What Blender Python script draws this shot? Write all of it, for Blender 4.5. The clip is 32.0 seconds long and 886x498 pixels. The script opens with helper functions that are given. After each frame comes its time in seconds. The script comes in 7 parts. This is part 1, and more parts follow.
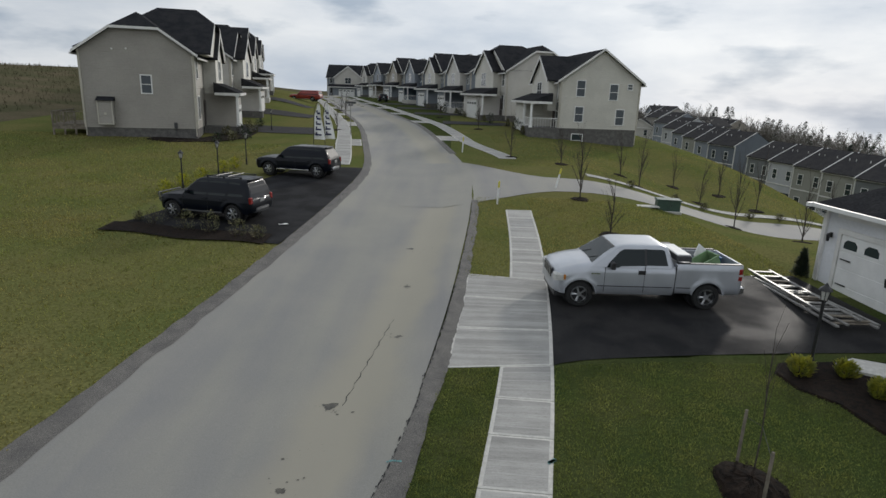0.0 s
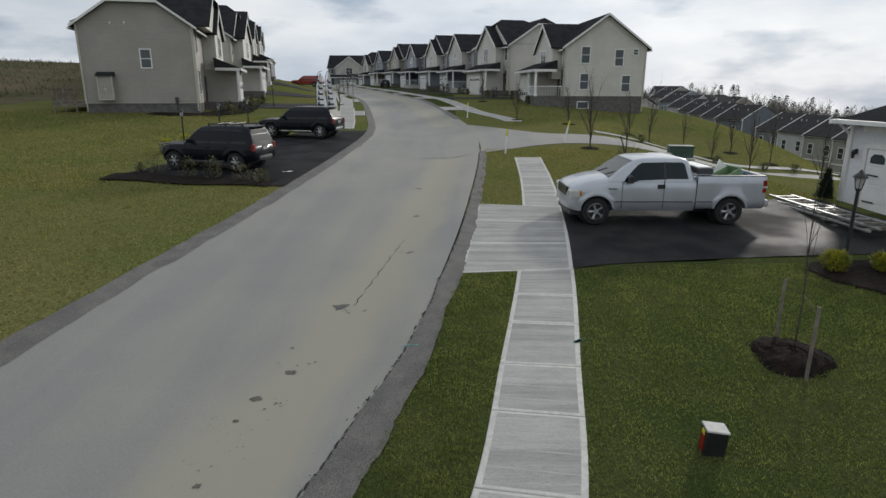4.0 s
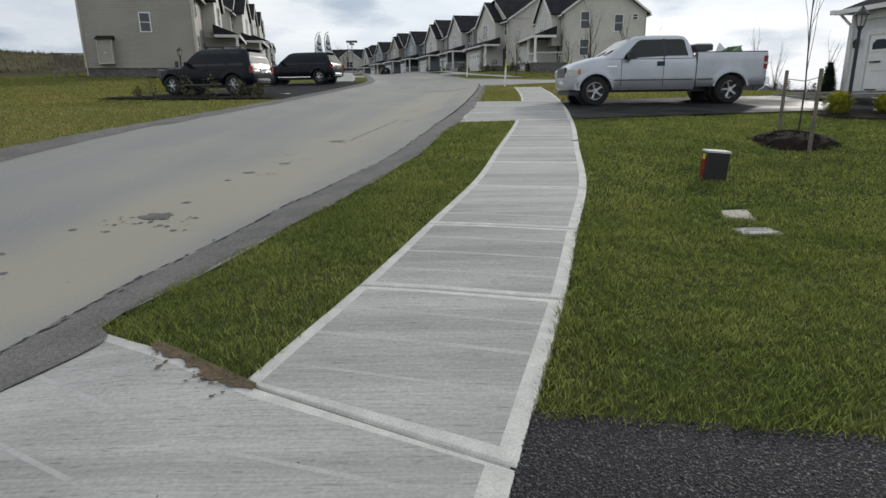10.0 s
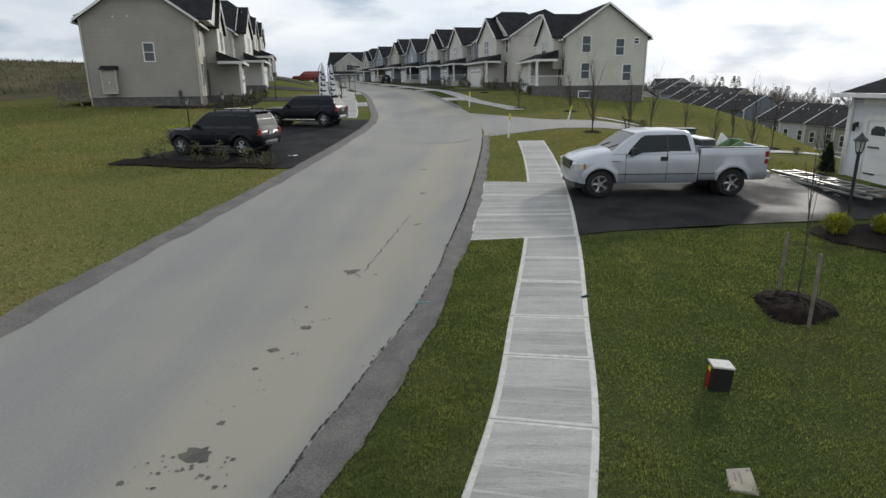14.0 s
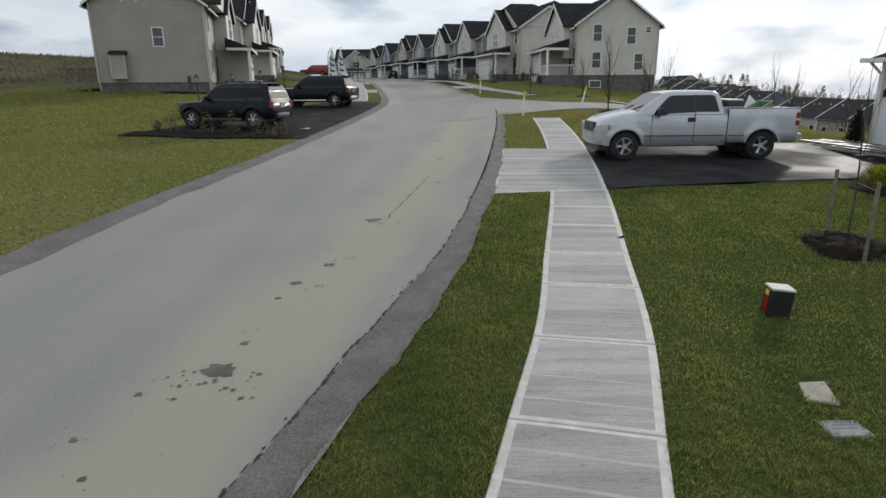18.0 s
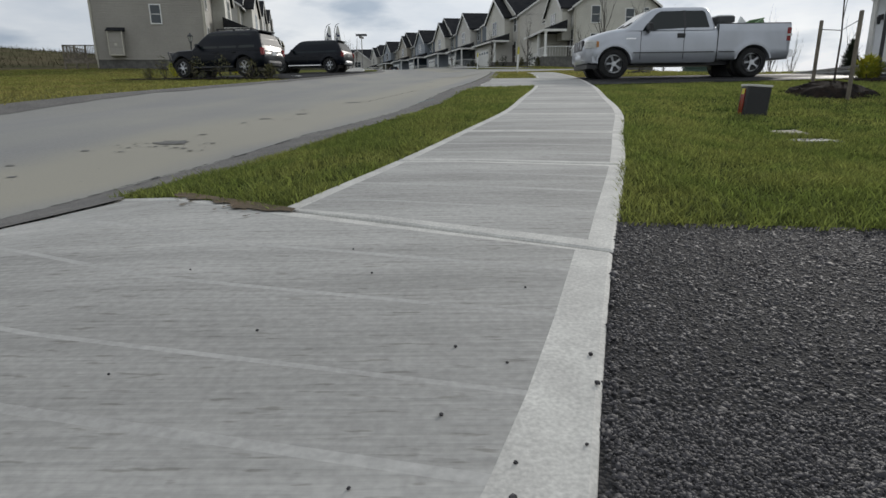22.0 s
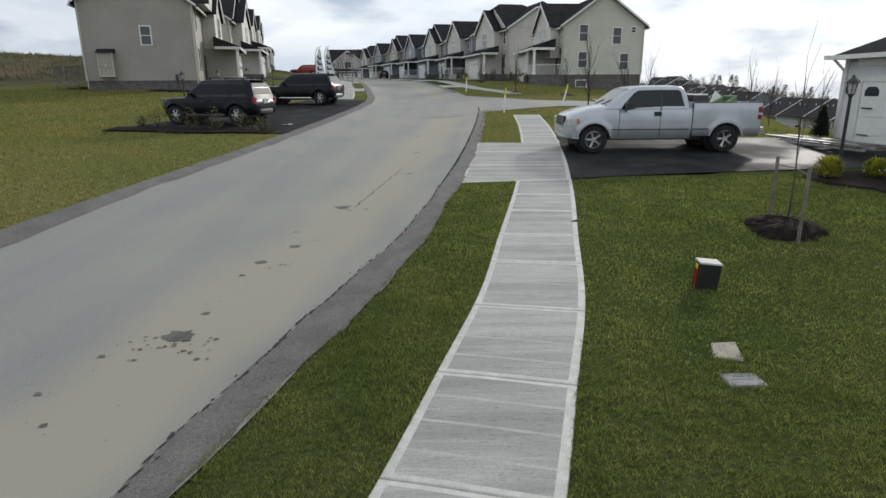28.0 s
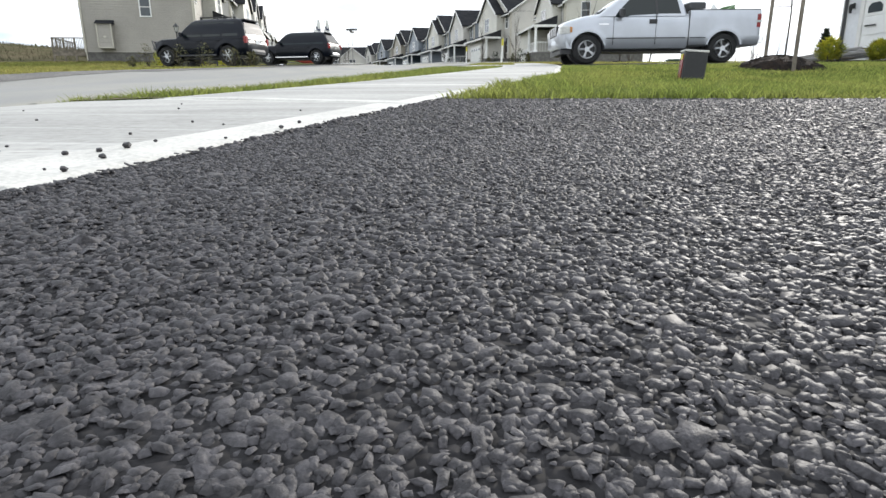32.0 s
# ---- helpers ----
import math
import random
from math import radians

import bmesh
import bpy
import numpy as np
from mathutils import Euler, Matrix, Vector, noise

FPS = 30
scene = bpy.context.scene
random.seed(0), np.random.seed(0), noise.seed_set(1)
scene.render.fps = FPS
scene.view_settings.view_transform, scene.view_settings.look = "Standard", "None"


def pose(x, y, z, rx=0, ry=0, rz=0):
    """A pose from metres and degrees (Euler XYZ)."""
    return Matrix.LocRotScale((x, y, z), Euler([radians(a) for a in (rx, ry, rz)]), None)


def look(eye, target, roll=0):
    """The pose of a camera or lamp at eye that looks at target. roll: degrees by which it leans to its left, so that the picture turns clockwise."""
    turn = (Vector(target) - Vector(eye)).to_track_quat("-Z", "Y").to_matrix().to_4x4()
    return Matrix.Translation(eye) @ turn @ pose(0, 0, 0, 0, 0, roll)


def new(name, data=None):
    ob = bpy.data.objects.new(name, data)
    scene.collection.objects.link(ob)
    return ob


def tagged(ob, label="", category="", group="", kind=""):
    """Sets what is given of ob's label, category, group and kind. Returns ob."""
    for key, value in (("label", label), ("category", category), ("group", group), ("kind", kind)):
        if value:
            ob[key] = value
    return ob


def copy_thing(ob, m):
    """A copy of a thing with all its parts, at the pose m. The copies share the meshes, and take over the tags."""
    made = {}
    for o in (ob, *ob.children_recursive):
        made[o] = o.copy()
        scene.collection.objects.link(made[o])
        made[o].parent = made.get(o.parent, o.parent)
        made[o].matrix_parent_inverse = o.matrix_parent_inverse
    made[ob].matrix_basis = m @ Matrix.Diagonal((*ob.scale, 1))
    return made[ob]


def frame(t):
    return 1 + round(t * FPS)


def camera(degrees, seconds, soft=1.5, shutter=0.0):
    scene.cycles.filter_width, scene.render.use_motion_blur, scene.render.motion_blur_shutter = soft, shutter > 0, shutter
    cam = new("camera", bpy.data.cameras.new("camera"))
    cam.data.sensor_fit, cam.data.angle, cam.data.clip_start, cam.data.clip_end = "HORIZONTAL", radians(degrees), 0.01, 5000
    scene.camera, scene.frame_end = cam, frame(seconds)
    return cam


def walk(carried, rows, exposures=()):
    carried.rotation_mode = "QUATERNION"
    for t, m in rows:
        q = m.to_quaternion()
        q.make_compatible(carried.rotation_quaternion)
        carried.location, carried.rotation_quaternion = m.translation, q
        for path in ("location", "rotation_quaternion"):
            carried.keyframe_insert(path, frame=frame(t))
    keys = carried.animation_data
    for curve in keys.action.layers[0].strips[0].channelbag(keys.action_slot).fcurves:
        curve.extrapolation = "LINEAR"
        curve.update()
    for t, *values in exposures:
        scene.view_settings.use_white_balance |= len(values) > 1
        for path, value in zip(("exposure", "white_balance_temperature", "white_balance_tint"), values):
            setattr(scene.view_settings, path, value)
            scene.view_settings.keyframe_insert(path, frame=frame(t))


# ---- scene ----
# the camera: a small drone that sinks to the driveway, rises and sinks again
cam = camera(73.5, 32.0)
PATH = [
    (0.0, 0.007, 0.069, 5.770, 0.02, -14.69, 2.01),
    (0.5, -0.040, -0.002, 5.531, -0.00, -14.83, 1.77),
    (1.0, -0.036, 0.032, 5.238, 0.17, -14.93, 1.39),
    (1.5, -0.038, 0.034, 4.929, 0.20, -14.97, 1.19),
    (2.0, -0.005, 0.079, 4.634, 0.34, -15.06, 0.90),
    (2.5, -0.009, 0.112, 4.374, 0.44, -15.08, 0.66),
    (3.0, -0.023, 0.149, 4.113, 0.57, -15.11, 0.54),
    (3.5, -0.086, 0.171, 3.865, 0.61, -15.14, 0.33),
    (5.5, -0.060, -0.121, 2.859, 0.79, -15.23, -0.14),
    (6.0, -0.031, -0.183, 2.529, 0.80, -15.11, -0.31),
    (6.5, -0.013, -0.171, 2.290, 0.79, -15.12, -0.33),
    (7.0, -0.012, -0.179, 2.020, 0.84, -15.06, -0.42),
    (7.5, -0.015, -0.236, 1.756, 0.92, -15.03, -0.47),
    (8.0, -0.015, -0.331, 1.481, 0.97, -14.97, -0.52),
    (8.5, -0.006, -0.375, 1.217, 0.91, -14.92, -0.53),
    (9.0, 0.009, -0.504, 0.989, 0.86, -14.92, -0.67),
    (9.5, 0.003, -0.503, 0.692, 0.88, -14.85, -0.63),
    (10.0, 0.019, -0.562, 0.455, 0.97, -14.87, -0.77),
    (10.5, 0.033, -0.563, 0.405, 1.03, -14.81, -0.67),
    (11.0, -0.060, -0.542, 0.855, 1.02, -14.85, -0.62),
    (11.5, -0.145, -0.532, 0.956, 1.10, -14.85, -0.66),
    (12.0, -0.198, -0.532, 0.956, 1.24, -14.84, -0.61),
    (12.5, -0.219, -0.498, 1.383, 1.30, -14.98, -0.60),
    (13.0, -0.176, -0.450, 2.137, 1.26, -15.18, -0.68),
    (13.5, -0.212, -0.383, 3.016, 0.79, -15.35, -0.59),
    (15.5, -0.178, 0.102, 3.126, 1.29, -15.45, -0.69),
    (16.0, -0.176, 0.093, 2.877, 1.33, -15.47, -0.78),
    (16.5, -0.204, 0.074, 2.647, 1.35, -15.44, -0.67),
    (17.0, -0.327, 0.036, 2.451, 1.33, -15.39, -0.68),
    (17.5, -0.486, -0.022, 2.242, 1.30, -15.37, -0.55),
    (18.0, -0.606, -0.062, 1.984, 1.31, -15.29, -0.45),
    (18.5, -0.669, -0.114, 1.709, 1.32, -15.23, -0.44),
    (19.0, -0.738, -0.317, 1.509, 1.30, -15.27, -0.57),
    (19.5, -0.592, -0.283, 1.191, 1.43, -15.07, -0.70),
    (20.0, -0.535, -0.400, 0.913, 1.43, -14.97, -0.67),
    (20.5, -0.518, -0.496, 0.625, 1.38, -14.89, -0.75),
    (21.0, -0.353, -0.499, 0.325, 1.57, -14.74, -0.78),
    (21.5, -0.250, -0.509, 0.022, 1.66, -14.71, -0.85),
    (22.0, -0.202, -0.459, -0.309, 1.63, -14.61, -0.72),
    (22.5, -0.135, -0.487, -0.591, 1.63, -14.59, -0.67),
    (23.0, -0.129, -0.402, -0.715, 1.84, -14.63, -0.66),
    (23.5, -0.167, -0.696, -0.665, 1.20, -14.76, -0.81),
    (24.0, -0.220, -0.377, -0.555, 1.09, -14.59, -0.54),
    (24.5, -0.354, -0.577, 0.355, 1.00, -14.74, -0.52),
    (25.0, -0.463, -0.534, 1.535, 0.95, -14.94, -0.36),
    (25.5, -0.514, -0.511, 2.329, 0.75, -15.01, -0.23),
    (27.5, -0.003, -0.505, 2.082, 0.86, -15.13, -0.30),
    (28.0, -0.075, -0.566, 1.819, 0.67, -15.21, -0.35),
    (28.5, 0.018, -0.475, 1.420, 0.86, -15.09, -0.38),
    (29.0, 0.127, -0.511, 1.072, 1.03, -15.02, -0.42),
    (29.5, 0.213, -0.589, 0.751, 1.12, -15.00, -0.49),
    (30.0, 0.309, -0.580, 0.401, 1.29, -14.90, -0.54),
    (30.5, 0.341, -0.672, 0.066, 1.32, -14.91, -0.65),
    (31.0, 0.438, -0.657, -0.288, 1.51, -14.81, -0.60),
    (31.5, 0.455, -0.749, -0.659, 1.49, -14.70, -0.54),
    (32.0, 0.358, -0.751, -0.703, 1.24, -14.67, -0.49),
]
walk(cam, [(t, pose(x, y, z, 90 + pitch, 0, yaw) @ pose(0, 0, 0, 0, 0, roll)) for t, x, y, z, yaw, pitch, roll in PATH],
     exposures=[(0.0, -0.22), (6.0, -0.12), (9.0, 0.02), (11.0, -0.03), (13.0, 0.04), (19.0, 0.0), (21.0, -0.10), (22.2, -0.24), (23.0, -0.33), (23.6, -0.22), (24.6, -0.14), (28.0, 0.10), (30.0, 0.06), (31.0, 0.12), (31.6, 0.76), (32.0, 1.06)])

# ---- light: a bright, thinly clouded sky with the sun ahead and to the right ----
world = bpy.data.worlds.new("sky")
scene.world = world
world.use_nodes = True
wn, wl = world.node_tree.nodes, world.node_tree.links
wn.clear()
SUN_DIR = Vector((0.512, 0.788, 0.350)).normalized()
w_out, w_bg = wn.new("ShaderNodeOutputWorld"), wn.new("ShaderNodeBackground")
w_sky = wn.new("ShaderNodeTexSky")
w_sky.sky_type, w_sky.sun_disc = "NISHITA", False
w_sky.sun_elevation, w_sky.sun_rotation = math.asin(SUN_DIR.z), math.atan2(SUN_DIR.x, SUN_DIR.y)
w_co, w_map = wn.new("ShaderNodeTexCoord"), wn.new("ShaderNodeMapping")
w_map.inputs["Scale"].default_value = (1.0, 1.0, 3.2)
w_n1, w_n2 = wn.new("ShaderNodeTexNoise"), wn.new("ShaderNodeTexNoise")
w_n1.inputs["Scale"].default_value, w_n1.inputs["Detail"].default_value, w_n1.inputs["Roughness"].default_value = 2.3, 8, 0.55
w_n2.inputs["Scale"].default_value, w_n2.inputs["Detail"].default_value = 5.5, 6
w_r1, w_r2 = wn.new("ShaderNodeValToRGB"), wn.new("ShaderNodeValToRGB")
w_r1.color_ramp.elements[0].position, w_r1.color_ramp.elements[0].color = 0.30, (4.5, 5.3, 6.4, 1)
w_r1.color_ramp.elements[1].position, w_r1.color_ramp.elements[1].color = 0.60, (8.5, 8.8, 9.1, 1)
w_r2.color_ramp.elements[0].position, w_r2.color_ramp.elements[0].color = 0.56, (1, 1, 1, 1)
w_r2.color_ramp.elements[1].position, w_r2.color_ramp.elements[1].color = 0.70, (0.60, 0.66, 0.73, 1)
w_mul, w_mix = wn.new("ShaderNodeMixRGB"), wn.new("ShaderNodeMixRGB")
w_mul.blend_type, w_mul.inputs[0].default_value, w_mix.inputs[0].default_value = "MULTIPLY", 1.0, 0.97
wl.new(w_co.outputs["Generated"], w_map.inputs[0])
wl.new(w_map.outputs[0], w_n1.inputs["Vector"]), wl.new(w_map.outputs[0], w_n2.inputs["Vector"])
wl.new(w_n1.outputs[0], w_r1.inputs[0]), wl.new(w_n2.outputs[0], w_r2.inputs[0])
wl.new(w_r1.outputs[0], w_mul.inputs[1]), wl.new(w_r2.outputs[0], w_mul.inputs[2])
# thin cloud glows round the hidden sun
w_dot, w_gr = wn.new("ShaderNodeVectorMath"), wn.new("ShaderNodeMapRange")
w_dot.operation, w_dot.inputs[1].default_value = "DOT_PRODUCT", SUN_DIR
w_gr.interpolation_type = "SMOOTHSTEP"
w_gr.inputs[1].default_value, w_gr.inputs[2].default_value, w_gr.inputs[3].default_value, w_gr.inputs[4].default_value = 0.40, 1.0, 1.0, 1.22
w_glow = wn.new("ShaderNodeMixRGB")
w_glow.blend_type, w_glow.inputs[0].default_value = "MULTIPLY", 1.0
wl.new(w_co.outputs["Generated"], w_dot.inputs[0]), wl.new(w_dot.outputs["Value"], w_gr.inputs[0])
wl.new(w_mul.outputs[0], w_glow.inputs[1]), wl.new(w_gr.outputs[0], w_glow.inputs[2])
wl.new(w_sky.outputs[0], w_mix.inputs[1]), wl.new(w_glow.outputs[0], w_mix.inputs[2])
wl.new(w_mix.outputs[0], w_bg.inputs[0]), wl.new(w_bg.outputs[0], w_out.inputs[0])
w_bg.inputs[1].default_value = 0.1
sun = new("sun", bpy.data.lights.new("sun", "SUN"))
sun.data.energy, sun.data.angle, sun.data.color = 1.75, radians(4.5), (1.0, 0.95, 0.88)
sun.matrix_world = look(SUN_DIR * 50, (0, 0, 0))

# ---- the lie of the land ----
RY = [-40, -12, -4, 0, 3, 8, 12, 16, 20.5, 28, 36, 48, 60, 72, 84, 96, 125, 160, 260]
RX = [-34, -13.5, -8.8, -6.7, -5.35, -4.1, -3.55, -3.05, -2.6, -2.0, -1.75, -3.3, -5.4, -8.2, -11.2, -14.2, -22.5, -34, -70]
WY = [-12, -6, -3, -1.5, 0, 1.4, 2.7, 4.1, 5.6, 8.3, 11.4, 14.5, 18.2, 22.5, 27.6]
WX = [-2.9, -1.85, -1.25, -0.97, -0.69, -0.325, 0.05, 0.41, 0.80, 1.29, 1.84, 2.30, 2.77, 3.17, 3.48]


def glide(y, ys, xs):
    """A smooth line through a few knots."""
    ys, xs = np.asarray(ys, float), np.asarray(xs, float)
    slope = np.gradient(xs, ys)
    y = np.clip(np.asarray(y, float), ys[0], ys[-1])
    k = np.clip(np.searchsorted(ys, y) - 1, 0, len(ys) - 2)
    h = ys[k + 1] - ys[k]
    s = (y - ys[k]) / h
    return ((2 * s ** 3 - 3 * s ** 2 + 1) * xs[k] + (s ** 3 - 2 * s ** 2 + s) * h * slope[k]
            + (3 * s ** 2 - 2 * s ** 3) * xs[k + 1] + (s ** 3 - s ** 2) * h * slope[k + 1])


def road_x(y):
    return glide(y, RY, RX)


def walk_x(y):
    return glide(y, WY, WX)


def across(x, y):
    """Distance to the right of the street's middle, square to it."""
    slope = (road_x(np.asarray(y) + 0.5) - road_x(np.asarray(y) - 0.5))
    return (x - road_x(y)) / np.sqrt(1 + slope ** 2)


def left_edge(y):
    """Where the grass across the street begins, right of the street's middle."""
    return -3.37 + 0 * np.asarray(y, float)


def verge_edge(y):
    """Where the grass strip begins, right of the street's middle."""
    return np.interp(y, [2.3, 2.5, 2.9, 3.5, 4.0, 4.8, 5.3, 6.5, 7.8, 8.8, 12, 28], [3.42, 3.30, 3.21, 3.15, 3.13, 3.19, 3.33, 3.42, 3.45, 3.52, 3.62, 3.56])


def seam_edge(y):
    return np.interp(y, [2.0, 2.35, 3.0, 3.6, 4.6, 5.3, 6.3, 7.1, 8.8, 9.9, 11, 15, 24, 30], [3.06, 2.93, 2.78, 2.71, 2.72, 2.77, 2.82, 2.87, 3.09, 3.2, 3.25, 3.29, 3.29, 3.28])


def sm(v, a, b):
    s = np.clip((v - a) / (b - a), 0, 1)
    return s * s * (3 - 2 * s)


def G(x, y):
    """Height of the land."""
    x, y = np.asarray(x, float), np.asarray(y, float)
    z = -0.79 + 0.0505 * np.clip(y, -30, 65) + 0.020 * np.clip(y - 65, 0, 80) - 0.02 * (np.clip(y, 150, 420) - 150)
    near = 1 - sm(y, 7, 12)
    z = z - 0.20 * (1 - sm(np.abs(x - road_x(y)) - near, 1.6, 3.4))
    z = z - 0.10 * sm(x - walk_x(y), 0.7, 1.9) * (1 - sm(y, 6.5, 9.5)) * sm(y, 1.5, 3.5)
    z = z - 0.056 * sm(walk_x(y) - x, 0.1, 1.9) * (1 - sm(y, 3.5, 6.0))
    z = z + 0.03 * sm(x, 4.5, 9) * (1 - sm(y, 13, 18)) * sm(y, 7, 11)
    z = z - 1.6 * sm(x, 7, 19) * sm(y, 20, 34) * (1 - 0.5 * sm(y, 42, 60)) - 11.3 * sm(x, 20, 52) * sm(y, 8, 50) - 0.6 * sm(x, 9, 20) * sm(y, 22, 32) * (1 - sm(y, 40, 54)) - 7.0 * sm(x, 60, 125) * sm(y, 8, 50) - 0.015 * np.clip(y - 66, 0, 70) * sm(x, 24, 50) + 7.0 * np.exp(-((x - 62) / 24) ** 2 - ((y - 180) / 30) ** 2) - 34.0 * sm(x, 40, 160) * sm(y, 270, 520)
    z = z + 0.35 * sm(-x, 15, 26) * sm(y, 34, 46) + 3.2 * sm(-x, 36, 80) * sm(y, 14, 60)
    z = z + 1.2 * sm(road_x(y) - x, 6, 13) * sm(y, 60, 92)
    return z


def gz(x, y):
    return float(G(x, y))


# the driveway of the pickup runs at right angles to the street
DU = Vector((0.991, 0.134, 0))
DV = Vector((-0.134, 0.991, 0))


def on_drive(x, y):
    """Distance along and across the pickup's driveway, from its near corner at the pavement."""
    d = Vector((x - 2.62, y - 12.52, 0))
    return d.dot(DU), d.dot(DV)


def paved(x, y, grow=0.0):
    """Whether a place is under road, pavement or driveway."""
    x, y = np.asarray(x, float), np.asarray(y, float)
    p = (across(x, y) < np.minimum(verge_edge(y), 3.46) + grow) & (across(x, y) > left_edge(y) - grow)
    p |= (np.abs(x - walk_x(y)) < 0.63 + grow) & (y < 27.5 + grow)
    u, v = (x - 2.62) * 0.991 + (y - 12.52) * 0.134, -(x - 2.62) * 0.134 + (y - 12.52) * 0.991
    p |= (u > -3.0) & (u < 10.2 + grow) & (v > -grow) & (v < 5.6 + grow)
    p |= (x > walk_x(y)) & (x < 16) & (y < 1.42 - 0.125 * (x - 0.3) + grow) & (y > -4.6)
    p |= (x > walk_x(y) - 2.4) & (x <= walk_x(y)) & (y < 1.61 - 0.75 * (x + 0.845) + grow) & (y > -4.6)
    p |= (x > -13.3 - grow) & (x < -4.5) & (y > 20.9 - 0.19 * (x + 6.3) - grow) & (y < 37.4 + grow)
    return p


# ---- materials ----
def mat(name, base, rough=0.7, var=0.12, scale=2.0, fine=70.0, bump=0.15, metal=0.0, other=None, mix=(0.42, 0.62), coat=0.0, spec=0.5, far=0.01, random_tone=0.0):
    """A surface with broad stains and fine grain. other: a second colour that shows in patches."""
    m = bpy.data.materials.new(name)
    m.use_nodes = True
    n, l = m.node_tree.nodes, m.node_tree.links
    b = n["Principled BSDF"]
    b.inputs["Roughness"].default_value, b.inputs["Metallic"].default_value = rough, metal
    b.inputs["Coat Weight"].default_value, b.inputs["Specular IOR Level"].default_value = coat, spec
    co = n.new("ShaderNodeTexCoord")
    n1, n2 = n.new("ShaderNodeTexNoise"), n.new("ShaderNodeTexNoise")
    n1.inputs["Scale"].default_value, n1.inputs["Detail"].default_value = scale, 5
    n2.inputs["Scale"].default_value, n2.inputs["Detail"].default_value = fine, 4
    for t in (n1, n2):
        l.new(co.outputs["Object"], t.inputs["Vector"])
    ramp = n.new("ShaderNodeValToRGB")
    ramp.color_ramp.elements[0].position, ramp.color_ramp.elements[1].position = mix
    o = other or tuple(c * (1 - var * 2) for c in base)
    ramp.color_ramp.elements[0].color, ramp.color_ramp.elements[1].color = (*o, 1), (*base, 1)
    l.new(n1.outputs[0], ramp.inputs[0])
    mul = n.new("ShaderNodeMixRGB")
    mul.blend_type, mul.inputs[0].default_value = "MULTIPLY", 1.0
    r2 = n.new("ShaderNodeMapRange")
    r2.inputs[1].default_value, r2.inputs[2].default_value, r2.inputs[3].default_value, r2.inputs[4].default_value = 0.3, 0.7, 1 - var, 1 + var
    l.new(n2.outputs[0], r2.inputs[0])
    last = r2.outputs[0]
    if random_tone:
        info, r3, mm = n.new("ShaderNodeObjectInfo"), n.new("ShaderNodeMapRange"), n.new("ShaderNodeMath")
        r3.inputs[3].default_value, r3.inputs[4].default_value = 1 - random_tone, 1 + random_tone
        mm.operation = "MULTIPLY"
        l.new(info.outputs["Random"], r3.inputs[0]), l.new(r3.outputs[0], mm.inputs[0]), l.new(last, mm.inputs[1])
        last = mm.outputs[0]
    l.new(ramp.outputs[0], mul.inputs[1]), l.new(last, mul.inputs[2])
    l.new(mul.outputs[0], b.inputs["Base Color"])
    if bump:
        bp = n.new("ShaderNodeBump")
        bp.inputs["Strength"].default_value, bp.inputs["Distance"].default_value = bump, far
        l.new(n2.outputs[0], bp.inputs["Height"]), l.new(bp.outputs[0], b.inputs["Normal"])
    return m


def nodes_of(m):
    return m.node_tree.nodes, m.node_tree.links, m.node_tree.nodes["Principled BSDF"]


def siding(name, base, step=0.17, axis=2):
    """Lapped boards: each course throws a thin line of shade on the next by its slope."""
    m = mat(name, base, 0.55, 0.05, 0.6, 9, 0.0)
    n, l, b = nodes_of(m)
    co, sep, mod, bp = n.new("ShaderNodeTexCoord"), n.new("ShaderNodeSeparateXYZ"), n.new("ShaderNodeMath"), n.new("ShaderNodeBump")
    div = n.new("ShaderNodeMath")
    div.operation, div.inputs[1].default_value, mod.operation = "DIVIDE", step, "FRACT"
    l.new(co.outputs["Object"], sep.inputs[0]), l.new(sep.outputs[axis], div.inputs[0]), l.new(div.outputs[0], mod.inputs[0])
    inv = n.new("ShaderNodeMath")
    inv.operation, inv.inputs[0].default_value = "SUBTRACT", 1.0
    l.new(mod.outputs[0], inv.inputs[1])
    bp.inputs["Strength"].default_value, bp.inputs["Distance"].default_value = 1.0, 0.06
    l.new(inv.outputs[0], bp.inputs["Height"]), l.new(bp.outputs[0], b.inputs["Normal"])
    return m


def glass(name, tint=(0.03, 0.04, 0.045), rough=0.05, spec=0.8, coat=0.5):
    m = bpy.data.materials.new(name)
    m.use_nodes = True
    n, l, b = nodes_of(m)
    b.inputs["Base Color"].default_value = (*tint, 1)
    b.inputs["Roughness"].default_value, b.inputs["Specular IOR Level"].default_value, b.inputs["Coat Weight"].default_value = rough, spec, coat
    return m


GRASS = mat("lawn", (0.044, 0.062, 0.021), 0.95, 0.35, 0.45, 22, 0.6, other=(0.062, 0.071, 0.027), mix=(0.40, 0.62), far=0.03, spec=0.0)
MEADOW = mat("straw_lawn", (0.104, 0.120, 0.040), 0.95, 0.35, 0.25, 14, 0.6, other=(0.142, 0.135, 0.053), mix=(0.38, 0.64), far=0.03, spec=0.0)
BLADE = mat("grass_blade", (0.083, 0.108, 0.033), 0.75, 0.35, 1.5, 30, 0.0, other=(0.130, 0.142, 0.050), mix=(0.34, 0.62), spec=0.15)
STRAW = mat("straw_grass_blade", (0.150, 0.168, 0.050), 0.8, 0.3, 0.35, 30, 0.0, other=(0.21, 0.190, 0.076), mix=(0.36, 0.6), spec=0.15)


